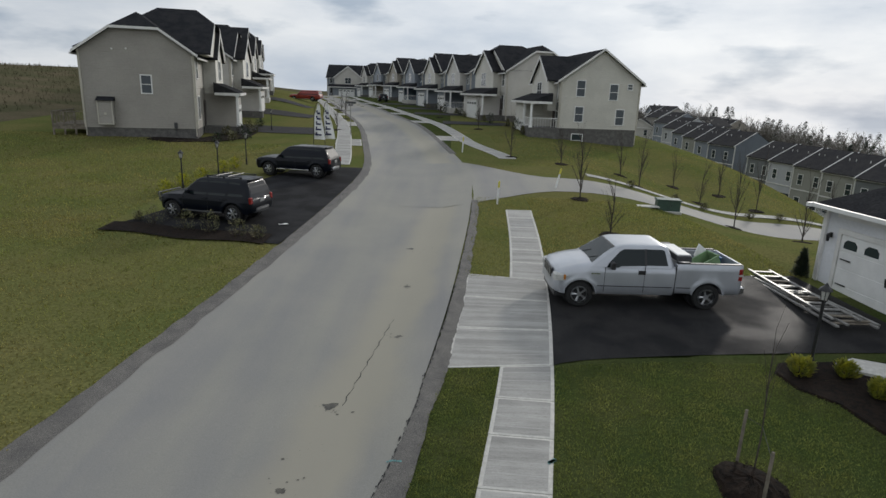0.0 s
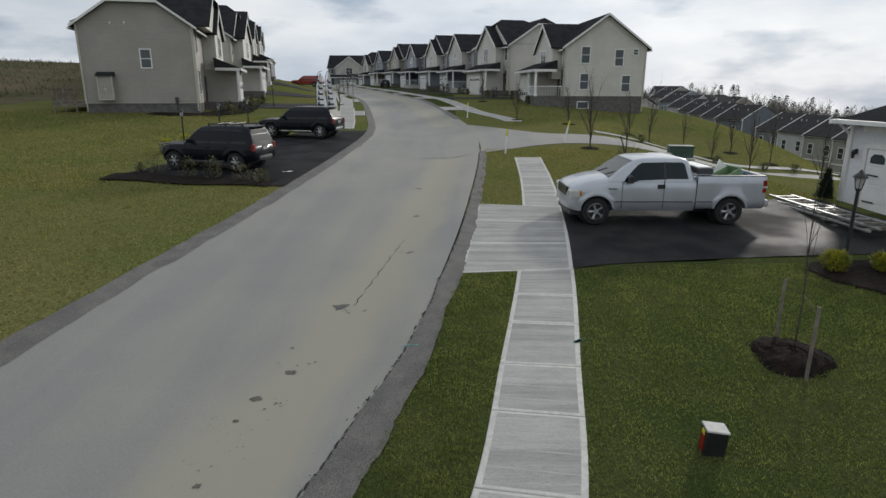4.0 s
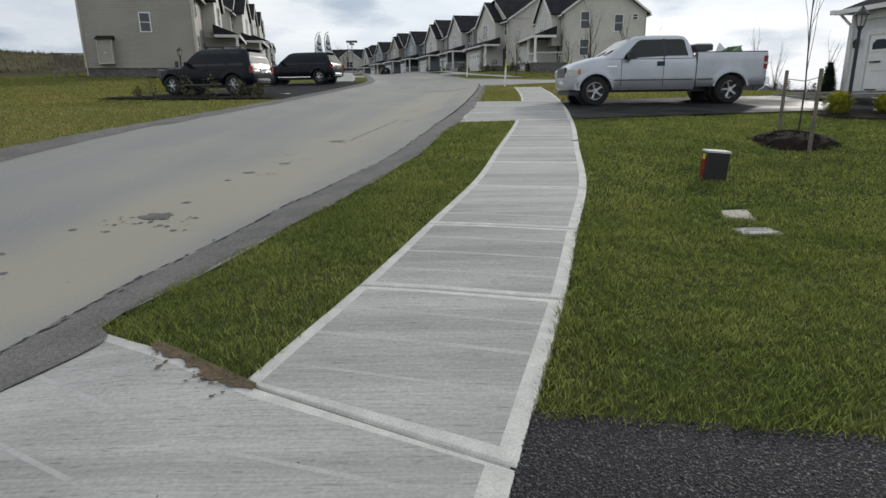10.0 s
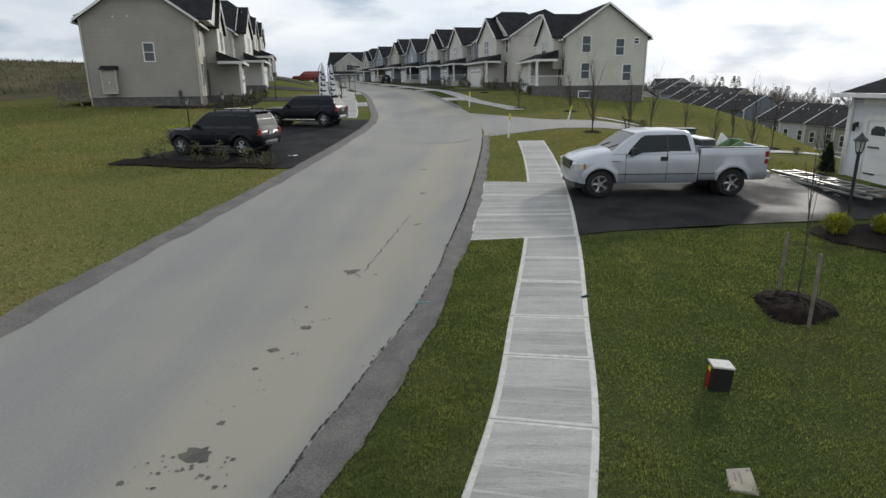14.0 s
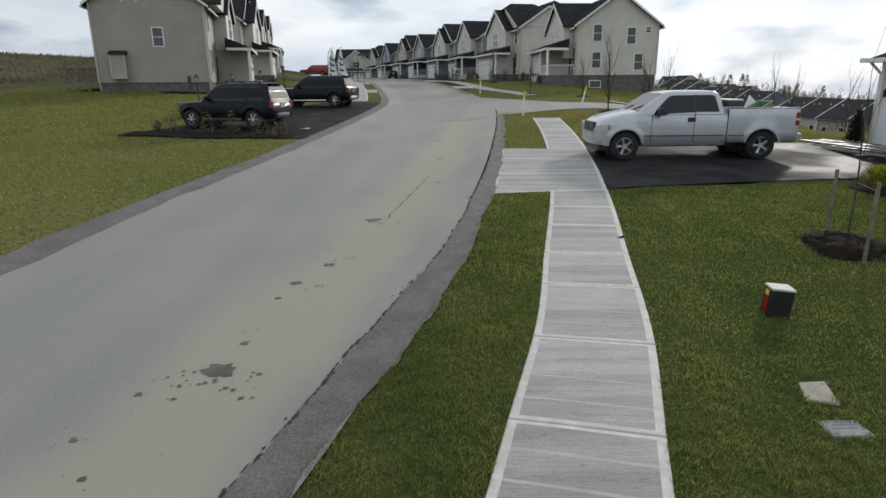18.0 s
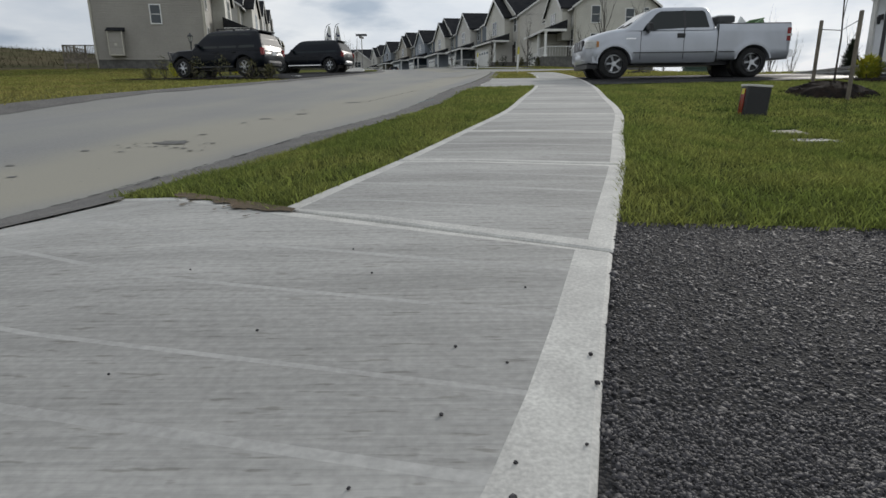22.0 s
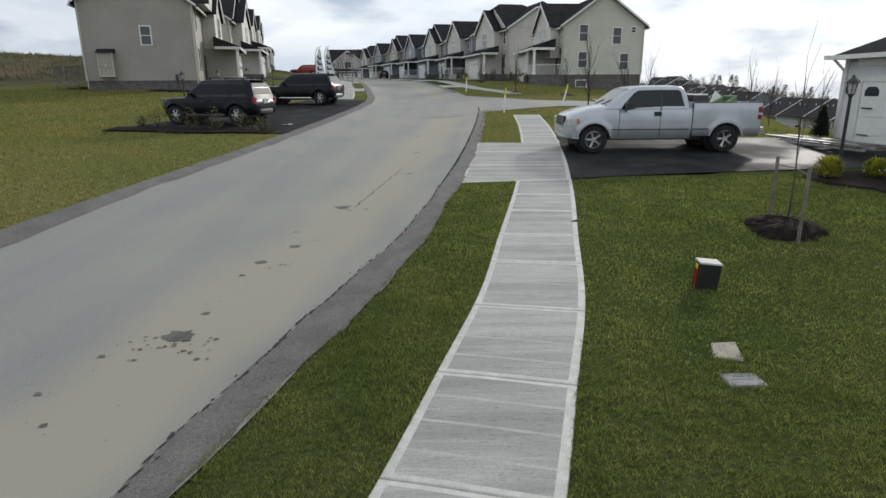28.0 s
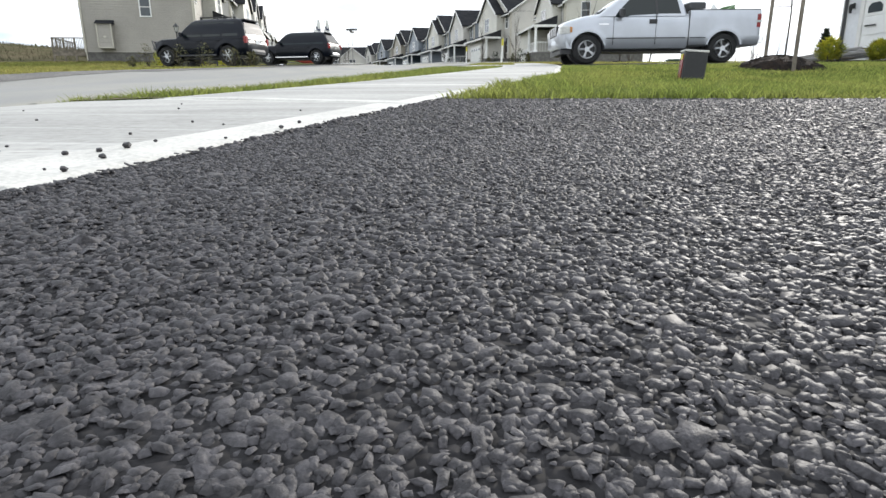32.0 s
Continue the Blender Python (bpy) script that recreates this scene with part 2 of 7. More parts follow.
def let_through(m, share, tint):
    """Thin blades pass some of the light that falls on their backs."""
    n, l, b = m.node_tree.nodes, m.node_tree.links, m.node_tree.nodes["Principled BSDF"]
    tr, mx, out = n.new("ShaderNodeBsdfTranslucent"), n.new("ShaderNodeMixShader"), n["Material Output"]
    mu = n.new("ShaderNodeMixRGB")
    mu.blend_type, mu.inputs[0].default_value, mu.inputs[2].default_value = "MULTIPLY", 1.0, (*tint, 1)
    l.new(b.inputs["Base Color"].links[0].from_socket, mu.inputs[1]), l.new(mu.outputs[0], tr.inputs[0])
    mx.inputs[0].default_value = share
    l.new(b.outputs[0], mx.inputs[1]), l.new(tr.outputs[0], mx.inputs[2]), l.new(mx.outputs[0], out.inputs["Surface"])


def blade_by_blade(m, spread):
    """No two blades have the same tone."""
    n, l, b = m.node_tree.nodes, m.node_tree.links, m.node_tree.nodes["Principled BSDF"]
    geo, r, mu = n.new("ShaderNodeNewGeometry"), n.new("ShaderNodeMapRange"), n.new("ShaderNodeMixRGB")
    r.inputs[3].default_value, r.inputs[4].default_value = 1 - spread, 1 + spread
    mu.blend_type, mu.inputs[0].default_value = "MULTIPLY", 1.0
    l.new(geo.outputs["Random Per Island"], r.inputs[0]), l.new(r.outputs[0], mu.inputs[2])
    l.new(b.inputs["Base Color"].links[0].from_socket, mu.inputs[1]), l.new(mu.outputs[0], b.inputs["Base Color"])


blade_by_blade(BLADE, 0.5)
blade_by_blade(STRAW, 0.45)
let_through(BLADE, 0.5, (2.35, 2.3, 1.7))
let_through(STRAW, 0.4, (1.8, 1.7, 1.3))
FIELD = mat("dry_field", (0.118, 0.100, 0.066), 0.95, 0.25, 0.2, 6, 0.3, other=(0.085, 0.083, 0.048), spec=0.0)
ROAD = mat("dusty_road", (0.250, 0.244, 0.224), 0.82, 0.10, 0.35, 45, 0.25, other=(0.216, 0.215, 0.208), mix=(0.35, 0.66), far=0.006)
GUTTER = mat("road_shoulder", (0.128, 0.120, 0.109), 0.85, 0.30, 2.6, 90, 0.4, other=(0.092, 0.087, 0.081), mix=(0.36, 0.64), far=0.01)
CRACK = mat("dark_seam", (0.03, 0.03, 0.03), 0.9, 0.3, 6, 60, 0.4)
STAIN = mat("damp_stain", (0.050, 0.046, 0.038), 0.5, 0.25, 6, 60, 0.2, other=(0.085, 0.078, 0.06))
CONCRETE = mat("broomed_concrete", (0.345, 0.338, 0.318), 0.85, 0.12, 1.3, 60, 0.15, other=(0.292, 0.286, 0.268), mix=(0.35, 0.65), far=0.003, random_tone=0.06)
SMOOTH = mat("smooth_concrete", (0.56, 0.547, 0.505), 0.75, 0.18, 9.0, 130, 0.10, other=(0.46, 0.447, 0.415), mix=(0.42, 0.66), far=0.003)
ASPHALT = mat("driveway_asphalt", (0.027, 0.026, 0.027), 0.8, 0.35, 0.9, 95, 0.8, other=(0.021, 0.020, 0.021), far=0.012, spec=0.15)
DAMP = mat("damp_asphalt", (0.020, 0.020, 0.021), 0.68, 0.3, 0.9, 95, 0.4, other=(0.030, 0.029, 0.029), far=0.006, spec=0.035)
STONE_CHIP = mat("asphalt_chip", (0.064, 0.060, 0.064), 0.60, 0.35, 90, 600, 0.6, other=(0.030, 0.028, 0.030), far=0.001, spec=0.32)
MULCH = mat("dark_mulch", (0.012, 0.010, 0.009), 0.95, 0.4, 9, 60, 0.9, other=(0.024, 0.017, 0.013), far=0.03, spec=0.1)
SOIL = mat("bare_soil", (0.13, 0.088, 0.05), 0.95, 0.25, 8, 70, 0.6, other=(0.09, 0.065, 0.036), far=0.02)
WHITE = mat("white_paint", (0.78, 0.78, 0.76), 0.5, 0.04, 2, 30, 0.02)
TRIM = mat("white_trim", (0.72, 0.71, 0.68), 0.5, 0.05, 2, 30, 0.02)
ROOF = mat("dark_shingles", (0.024, 0.025, 0.028), 1.0, 0.30, 1.2, 14, 0.4, other=(0.034, 0.034, 0.036), far=0.02, spec=0.03)
BLACK = mat("black_metal", (0.018, 0.018, 0.019), 0.4, 0.15, 6, 60, 0.05)
RUBBER = mat("tyre_rubber", (0.018, 0.018, 0.018), 0.85, 0.2, 10, 80, 0.2)
ALLOY = mat("alloy", (0.52, 0.53, 0.54), 0.3, 0.06, 10, 80, 0.02, metal=0.85)
CHROME = mat("chrome", (0.7, 0.7, 0.7), 0.15, 0.03, 5, 50, 0.0, metal=1.0)
SILVER = mat("silver_car_paint", (0.47, 0.49, 0.525), 0.32, 0.04, 2, 600, 0.0, metal=0.45, coat=0.5)
DARK_PAINT = mat("dark_car_paint", (0.005, 0.007, 0.012), 0.3, 0.1, 2, 300, 0.0, coat=0.08, spec=0.18)
GREY_CLAD = mat("grey_plastic", (0.06, 0.062, 0.065), 0.6, 0.1, 4, 80, 0.1)
CAR_GLASS = glass("car_glass", (0.010, 0.016, 0.017), 0.04, 0.36, 0.0)
PANE = glass("window_pane", (0.03, 0.042, 0.05), 0.08, 0.55, 0.1)
RED_LAMP = mat("red_lens", (0.25, 0.012, 0.010), 0.25, 0.1, 6, 60, 0.0)
CLEAR_LAMP = mat("clear_lens", (0.55, 0.55, 0.52), 0.15, 0.1, 12, 60, 0.05)
BARK = mat("bark", (0.085, 0.070, 0.058), 0.9, 0.3, 8, 60, 0.6)
TWIG = mat("bare_twigs", (0.10, 0.085, 0.075), 0.9, 0.25, 3, 30, 0.0)
WOOD = mat("weathered_wood", (0.22, 0.19, 0.15), 0.85, 0.2, 4, 50, 0.3)
ALUMINIUM = mat("dull_aluminium", (0.30, 0.295, 0.28), 0.5, 0.12, 4, 50, 0.1, metal=0.5)
SHRUB = mat("golden_shrub", (0.30, 0.28, 0.03), 0.8, 0.3, 5, 30, 0.0, other=(0.17, 0.19, 0.03))
let_through(SHRUB, 0.4, (1.8, 1.8, 1.3))
EVERGREEN = mat("evergreen", (0.045, 0.062, 0.030), 0.85, 0.3, 4, 30, 0.0, other=(0.018, 0.032, 0.016))
YELLOW = mat("yellow_plastic", (0.62, 0.55, 0.06), 0.5, 0.1, 6, 60, 0.02)
GREEN_BOX = mat("green_enamel", (0.045, 0.085, 0.065), 0.45, 0.08, 3, 40, 0.02)
BLOCK = mat("stone_block", (0.14, 0.135, 0.125), 0.9, 0.2, 3, 18, 0.6, other=(0.10, 0.095, 0.09))
TEAL = mat("teal_marking_paint", (0.13, 0.32, 0.32), 0.8, 0.2, 20, 90, 0.1)


# ---- mesh building ----
class Mesh:
    """Gathers faces; one of these becomes one mesh object."""

    def __init__(self):
        self.v, self.f, self.k = [], [], []

    def add(self, verts, faces, slot=0, at=None):
        o = len(self.v)
        self.v += [tuple(at @ Vector(p)) for p in verts] if at else [tuple(p) for p in verts]
        self.f += [tuple(i + o for i in f) for f in faces]
        self.k += [slot] * len(faces)
        return self

    def box(self, x, y, z, sx, sy, sz, slot=0, at=None, taper=1.0, cut=0.0):
        """A box centred on x, y with its foot at z. cut: bevels the upright and upper edges."""
        a, b = sx / 2, sy / 2
        if cut:
            c = min(cut, a * 0.45, b * 0.45, sz * 0.45)
            ring = lambda p, q, h: [(x - p + c, y - q, h), (x + p - c, y - q, h), (x + p, y - q + c, h), (x + p, y + q - c, h),
                                    (x + p - c, y + q, h), (x - p + c, y + q, h), (x - p, y + q - c, h), (x - p, y - q + c, h)]
            v = ring(a, b, z) + ring(a * taper, b * taper, z + sz - c) + ring(a * taper - c, b * taper - c, z + sz)
            f = [tuple(reversed(range(8))), tuple(range(16, 24))]
            for r in (0, 8):
                f += [(r + i, r + (i + 1) % 8, r + 8 + (i + 1) % 8, r + 8 + i) for i in range(8)]
            return self.add(v, f, slot, at)
        v = [(x - a, y - b, z), (x + a, y - b, z), (x + a, y + b, z), (x - a, y + b, z)]
        a, b = a * taper, b * taper
        v += [(x - a, y - b, z + sz), (x + a, y - b, z + sz), (x + a, y + b, z + sz), (x - a, y + b, z + sz)]
        return self.add(v, [(3, 2, 1, 0), (4, 5, 6, 7), (0, 1, 5, 4), (1, 2, 6, 5), (2, 3, 7, 6), (3, 0, 4, 7)], slot, at)

    def prism(self, poly, w0, w1, plane="xz", slot=0, at=None):
        """A flat outline drawn out from w0 to w1. plane xz: outline in x and z, drawn along y."""
        def put(p, w):
            return {"xz": (p[0], w, p[1]), "yz": (w, p[0], p[1]), "xy": (p[0], p[1], w)}[plane]
        n = len(poly)
        v = [put(p, w0) for p in poly] + [put(p, w1) for p in poly]
        f = [tuple(reversed(range(n))), tuple(range(n, 2 * n))] + [(i, (i + 1) % n, n + (i + 1) % n, n + i) for i in range(n)]
        return self.add(v, f, slot, at)

    def loft(self, rings, slot=0, at=None, caps=True):
        n = len(rings[0])
        v = [p for r in rings for p in r]
        f = [(k * n + i, k * n + (i + 1) % n, (k + 1) * n + (i + 1) % n, (k + 1) * n + i) for k in range(len(rings) - 1) for i in range(n)]
        if caps:
            f += [tuple(reversed(range(n))), tuple(range((len(rings) - 1) * n, len(rings) * n))]
        return self.add(v, f, slot, at)

    def tube(self, a, b, ra, rb=None, sides=8, slot=0, at=None):
        a, b, rb = Vector(a), Vector(b), ra if rb is None else rb
        t = (b - a).to_track_quat("Z", "Y")
        ring = lambda c, r: [tuple(c + t @ Vector((r * math.cos(2 * math.pi * i / sides), r * math.sin(2 * math.pi * i / sides), 0))) for i in range(sides)]
        return self.loft([ring(a, ra), ring(b, rb)], slot, at)

    def turn(self, profile, sides=16, slot=0, at=None, axis="z", caps=True):
        """Radius and height pairs turned round an axis."""
        rings = []
        for r, h in profile:
            ring = []
            for i in range(sides):
                c, s = r * math.cos(2 * math.pi * i / sides), r * math.sin(2 * math.pi * i / sides)
                ring.append((c, s, h) if axis == "z" else (c, -h, s))
            rings.append(ring)
        return self.loft(rings, slot, at, caps)

    def done(self, name, mats, parent=None, label="", at=None, smooth=False, bevel=0.0):
        me = bpy.data.meshes.new(name)
        me.from_pydata(self.v, [], self.f)
        for m in mats if isinstance(mats, (list, tuple)) else [mats]:
            me.materials.append(m)
        me.polygons.foreach_set("material_index", self.k)
        if smooth:
            me.polygons.foreach_set("use_smooth", [True] * len(self.f))
        me.update()
        bm = bmesh.new()
        bm.from_mesh(me)
        bmesh.ops.recalc_face_normals(bm, faces=bm.faces[:])
        bm.to_mesh(me)
        bm.free()
        if smooth:
            me.set_sharp_from_angle(angle=radians(48))
        ob = new(name, me)
        if parent:
            ob.parent = parent
        if at:
            ob.matrix_basis = at
        if label:
            ob["label"] = label
        if bevel:
            mod = ob.modifiers.new("edges", "BEVEL")
            mod.width, mod.segments, mod.limit_method, mod.angle_limit = bevel, 2, "ANGLE", radians(28)
        return ob


def fast_mesh(name, verts, faces, mats, parent=None, kind="", smooth=False):
    """Many like faces from arrays."""
    me = bpy.data.meshes.new(name)
    verts, faces = np.asarray(verts, np.float32), np.asarray(faces, np.int32)
    n, c = faces.shape
    me.vertices.add(len(verts)), me.loops.add(n * c), me.polygons.add(n)
    me.vertices.foreach_set("co", verts.ravel())
    me.loops.foreach_set("vertex_index", faces.ravel())
    me.polygons.foreach_set("loop_start", np.arange(0, n * c, c, dtype=np.int32))
    for m in mats if isinstance(mats, (list, tuple)) else [mats]:
        me.materials.append(m)
    if smooth:
        me.polygons.foreach_set("use_smooth", np.ones(n, bool))
    me.update(calc_edges=True)
    ob = new(name, me)
    if parent:
        ob.parent = parent
    if kind:
        ob["kind"] = kind
    return ob


def thing(name, m, label, category, group=""):
    """An empty at the foot of a thing, which carries its parts."""
    ob = new(name)
    ob.matrix_basis = m
    return tagged(ob, label, category, group)


def stand(x, y, turn=0.0, dz=0.0):
    """A pose on the ground."""
    return pose(x, y, gz(x, y) + dz, 0, 0, turn)


# ---- the ground, road and pavements ----
def steps(*spans):
    out = []
    for a, b, s in spans:
        out += list(np.arange(a, b, s))
    return np.array(out + [spans[-1][1]])


gx = steps((-420, -90, 30), (-90, -32, 4), (-32, -14, 1.5), (-14, 14, 0.35), (14, 34, 1.5), (34, 100, 5), (100, 460, 30))
gy = steps((-60, -8, 4), (-8, 30, 0.35), (30, 64, 1.2), (64, 130, 4), (130, 200, 10), (200, 760, 40))
XX, YY = np.meshgrid(gx, gy)
ZZ = G(XX, YY) - 0.05 * paved(XX, YY, -0.36) - 0.025 * (paved(XX, YY, 0.05) & (YY < 4)) - 0.012
nx, ny = len(gx), len(gy)
idx = (np.arange(ny - 1)[:, None] * nx + np.arange(nx - 1)[None, :]).ravel()
ground = fast_mesh("ground", np.stack([XX.ravel(), YY.ravel(), ZZ.ravel()], 1), np.stack([idx, idx + 1, idx + nx + 1, idx + nx], 1), [GRASS, FIELD, MEADOW], smooth=True)
cx, cy = XX[:-1, :-1].ravel(), YY[:-1, :-1].ravel()
ground.data.polygons.foreach_set("material_index", np.where((cx < -40) & (cy > 18), 1, np.where((cx < road_x(cy)) | ((cy > 17.5) & (cx > 0)), 2, 0)).astype(np.int32))
tagged(ground, "mown winter lawn, green with straw patches, over a gentle hill", "lawn", kind="structure")


def ribbon(name, line, offs, mats, lift, level=False):
    """A strip laid on the land: offs are distances to the right of the line. level: its rows run due east."""
    line = np.asarray(line, float)
    tan = np.gradient(line, axis=0)
    tan /= np.linalg.norm(tan, axis=1)[:, None]
    nor = np.stack([tan[:, 1], -tan[:, 0]], 1)
    if level:
        nor = np.stack([1 / nor[:, 0], 0 * nor[:, 1]], 1)
    offs = np.asarray(offs, float)
    P = line[:, None, :] + nor[:, None, :] * (offs[None, :, None] if offs.ndim == 1 else offs[:, :, None])
    Z = G(P[..., 0], P[..., 1]) + lift
    v = np.concatenate([P, Z[..., None]], 2).reshape(-1, 3)
    m = P.shape[1]
    i = (np.arange(len(line) - 1)[:, None] * m + np.arange(m - 1)[None, :]).ravel()
    return fast_mesh(name, v, np.stack([i, i + 1, i + m + 1, i + m], 1), mats, smooth=True)


ry = steps((-38, -8, 1.5), (-8, 40, 0.5), (40, 180, 2))
road_line = np.stack([road_x(ry), ry], 1)
ROFF = np.linspace(-3.05, 3.24, 27).astype(np.float32)
road = ribbon("road", road_line, np.where(ROFF[None, :] < 0, ROFF[None, :] * (left_edge(ry) + 0.38)[:, None] / -3.05, ROFF[None, :]), [ROAD], 0.004, level=True)
across_uv = road.data.uv_layers.new(name="across")
loop_v = np.zeros(len(road.data.loops), np.int32)
road.data.loops.foreach_get("vertex_index", loop_v)
across_uv.data.foreach_set("uv", np.stack([ROFF[loop_v % 27], 0 * loop_v], 1).astype(np.float32).ravel())
tagged(road, "dusty grey street with faint tyre streaks, climbing the hill", "road", kind="structure")
rng = np.random.default_rng(4)
yr = steps((-8, 29.3, 0.14))
edge = np.stack([road_x(yr), yr], 1)
jit = rng.normal(0, 0.02, (len(yr), 4))
jit[:, 3] += (0.03 * np.sin(yr * 1.7) + 0.02 * np.sin(yr * 4.1)) * (yr > 2.3)
sq, vq = seam_edge(yr), verge_edge(yr) + 0.05 + 0.10 * (1 - sm(yr, 2.2, 2.5))
shoulder = ribbon("road_shoulder", edge, np.stack([sq, sq + (vq - sq) * 0.3, sq + (vq - sq) * 0.7, vq], 1) + jit * [0.5, 0, 0, 0.7], [GUTTER], 0.008, level=True)
tagged(shoulder, "dark crumbling asphalt strip along the street's edge", "road edge", kind="structure")
frag_v, frag_f = [], []
ys_ = -8.0
while ys_ < 29.0:
    ln = rng.uniform(0.03, 0.16) * (1 + 0.05 * max(ys_, 0))
    if ys_ < 2.2 and rng.random() < 0.6:
        ys_ += ln
        continue
    for q in range(1 + (rng.random() < 0.35) + (rng.random() < 0.2)):
        w = rng.uniform(0.005, 0.022) * (1.0 if q == 0 else 0.7)
        o = float(seam_edge(ys_)) + 0.02 * math.sin(ys_ * 3.1) + rng.normal(0, 0.010 if q == 0 else 0.035)
        yb = ys_ + rng.uniform(-0.03, 0.03)
        lq = ln * (1 if q == 0 else 0.35)
        for u, b in ((0, 0.2), (0.25, 0.8), (0.6, 1.0), (1, 0.25), (0.7, -0.9), (0.3, -0.7)):
            yy = yb + lq * u
            t = float(road_x(yy + 0.5) - road_x(yy - 0.5))
            xx = float(road_x(yy)) + (o + b * w * rng.uniform(0.6, 1.4)) * math.hypot(1, t)
            frag_v.append((xx, yy, float(G(xx, yy)) + 0.0125 + 0.0004 * q))
        frag_f.append(tuple(range(len(frag_v) - 6, len(frag_v))))
    ys_ += ln * rng.uniform(0.72, 1.5)
seam_mesh = bpy.data.meshes.new("road_seam")
seam_mesh.from_pydata(frag_v, [], frag_f)
seam_mesh.materials.append(CRACK)
tagged(new("road_seam", seam_mesh), "dark broken seam between street and shoulder", "road edge", kind="structure")
ol = np.stack([road_x(ry), ry], 1)
shoulder = ribbon("road_shoulder", ol, np.array([-0.02, 0.20, 0.47])[None, :] + left_edge(ry)[:, None] + rng.normal(0, 0.025, (len(ry), 3)), [GUTTER], 0.010, level=True)
tagged(shoulder, "dark crumbling asphalt strip along the street's edge", "road edge", kind="structure")
far_y = steps((44, 180, 2))
shoulder = ribbon("road_shoulder", np.stack([road_x(far_y), far_y], 1), [2.95, 3.2, 3.45], [GUTTER], 0.010)
tagged(shoulder, "dark asphalt strip along the street's edge uphill", "road edge", kind="structure")

# the side street
sx = steps((-2, 90, 1.0))
side_line = np.stack([sx, 34.2 - 0.03 * sx - 0.0016 * np.clip(sx - 8, 0, 99) ** 2], 1)
flare = 2.1 + 4.6 * (1 - sm(sx, 0.0, 6.5))
side = ribbon("side_street", side_line, np.stack([-flare, -flare * 0, flare * 0.9], 1), [ROAD], 0.010)
tagged(side, "pale grey side street turning off downhill", "road", kind="structure")


# ---- things: one function for each kind ----
EDGE = mat("beige_trim", (0.50, 0.47, 0.40), 0.55, 0.05, 2, 30, 0.02)


def lap_boards(parent, s, D, foot, eave, peak, clip, material, step=0.175):
    """Lapped boards on a gable wall: each course stands out at its foot over the one below."""
    pk = peak - (peak - eave) * clip
    m = Mesh()
    reach = lambda z: D / 2 if z <= eave else D / 2 * (peak - z) / (peak - eave)
    for k in range(int((pk - foot) / step)):
        z = foot + k * step
        a, b = reach(z), reach(z + step)
        m.add([(-D / 2 - a, -0.034, z), (-D / 2 + a, -0.034, z), (-D / 2 + b, -0.012, z + step), (-D / 2 - b, -0.012, z + step), (-D / 2 - a, -0.004, z), (-D / 2 + a, -0.004, z)],
              [(0, 1, 2, 3), (0, 4, 5, 1)])
    flip(m, s).done("siding", material, parent)["kind"] = "stuff"
def windowed(parent, x, y, z, w, h, face, s=1, mullion=True, double=False, arch=False):
    """A sash window on a wall. face y: on the gable wall; face x: on the street front."""
    def bx(m, u, v, su, sv, d0, d1, slot=0):
        if face == "y":
            m.box((x + u) * s, y - (d0 + d1) / 2, z + v, su, d1 - d0, sv, slot)
        else:
            m.box((x + (d0 + d1) / 2) * s, y + u, z + v, d1 - d0, su, sv, slot)
    f = Mesh()
    t = 0.075
    bx(f, 0, -t, w + 2 * t, t, 0, 0.07), bx(f, 0, h, w + 2 * t, t, 0, 0.07)
    bx(f, -w / 2 - t / 2, 0, t, h, 0, 0.06), bx(f, w / 2 + t / 2, 0, t, h, 0, 0.06)
    win = f.done("window", WHITE, parent)
    p = Mesh()
    bx(p, 0, 0, w, h, -0.02, 0.042)
    p.done("pane", PANE, win)
    b = Mesh()
    bx(b, 0, h * 0.48, w, 0.05, 0.0, 0.055)
    if double:
        bx(b, 0, 0, 0.08, h, 0.0, 0.058)
    b.done("sash_bar", TRIM, win)
    return win


def garage_door(parent, x, y, z, w, h, s, rows=4, cols=4, lights=True):
    """A sectional door on the street front, its panels sunk, with a row of small panes on top."""
    d = Mesh()
    d.box((x + 0.02) * s, y, z, 0.05, w, h)
    for r in range(rows):
        d.box((x + 0.052) * s, y, z + r * h / rows + 0.03, 0.03, w - 0.04, h / rows - 0.05)
    door = d.done("garage_door", WHITE, parent)
    f = Mesh()
    for k in (-1, 1):
        f.box((x + 0.05) * s, y + k * (w / 2 + 0.07), z, 0.09, 0.14, h + 0.14)
    f.box((x + 0.05) * s, y, z + h, 0.09, w, 0.16)
    f.done("door_frame", TRIM, door)
    if lights:
        for c in range(cols):
            g = Mesh()
            yy = y - w / 2 + (c + 0.5) * w / cols
            g.prism([(yy - 0.32 * w / cols, z + h * 0.80), (yy + 0.32 * w / cols, z + h * 0.80), (yy + 0.32 * w / cols, z + h * 0.88),
                     (yy + 0.18 * w / cols, z + h * 0.93), (yy - 0.18 * w / cols, z + h * 0.93), (yy - 0.32 * w / cols, z + h * 0.88)],
                    (x + 0.066) * s, (x + 0.075) * s, "yz")
            g.done("pane", PANE, door)
    return door


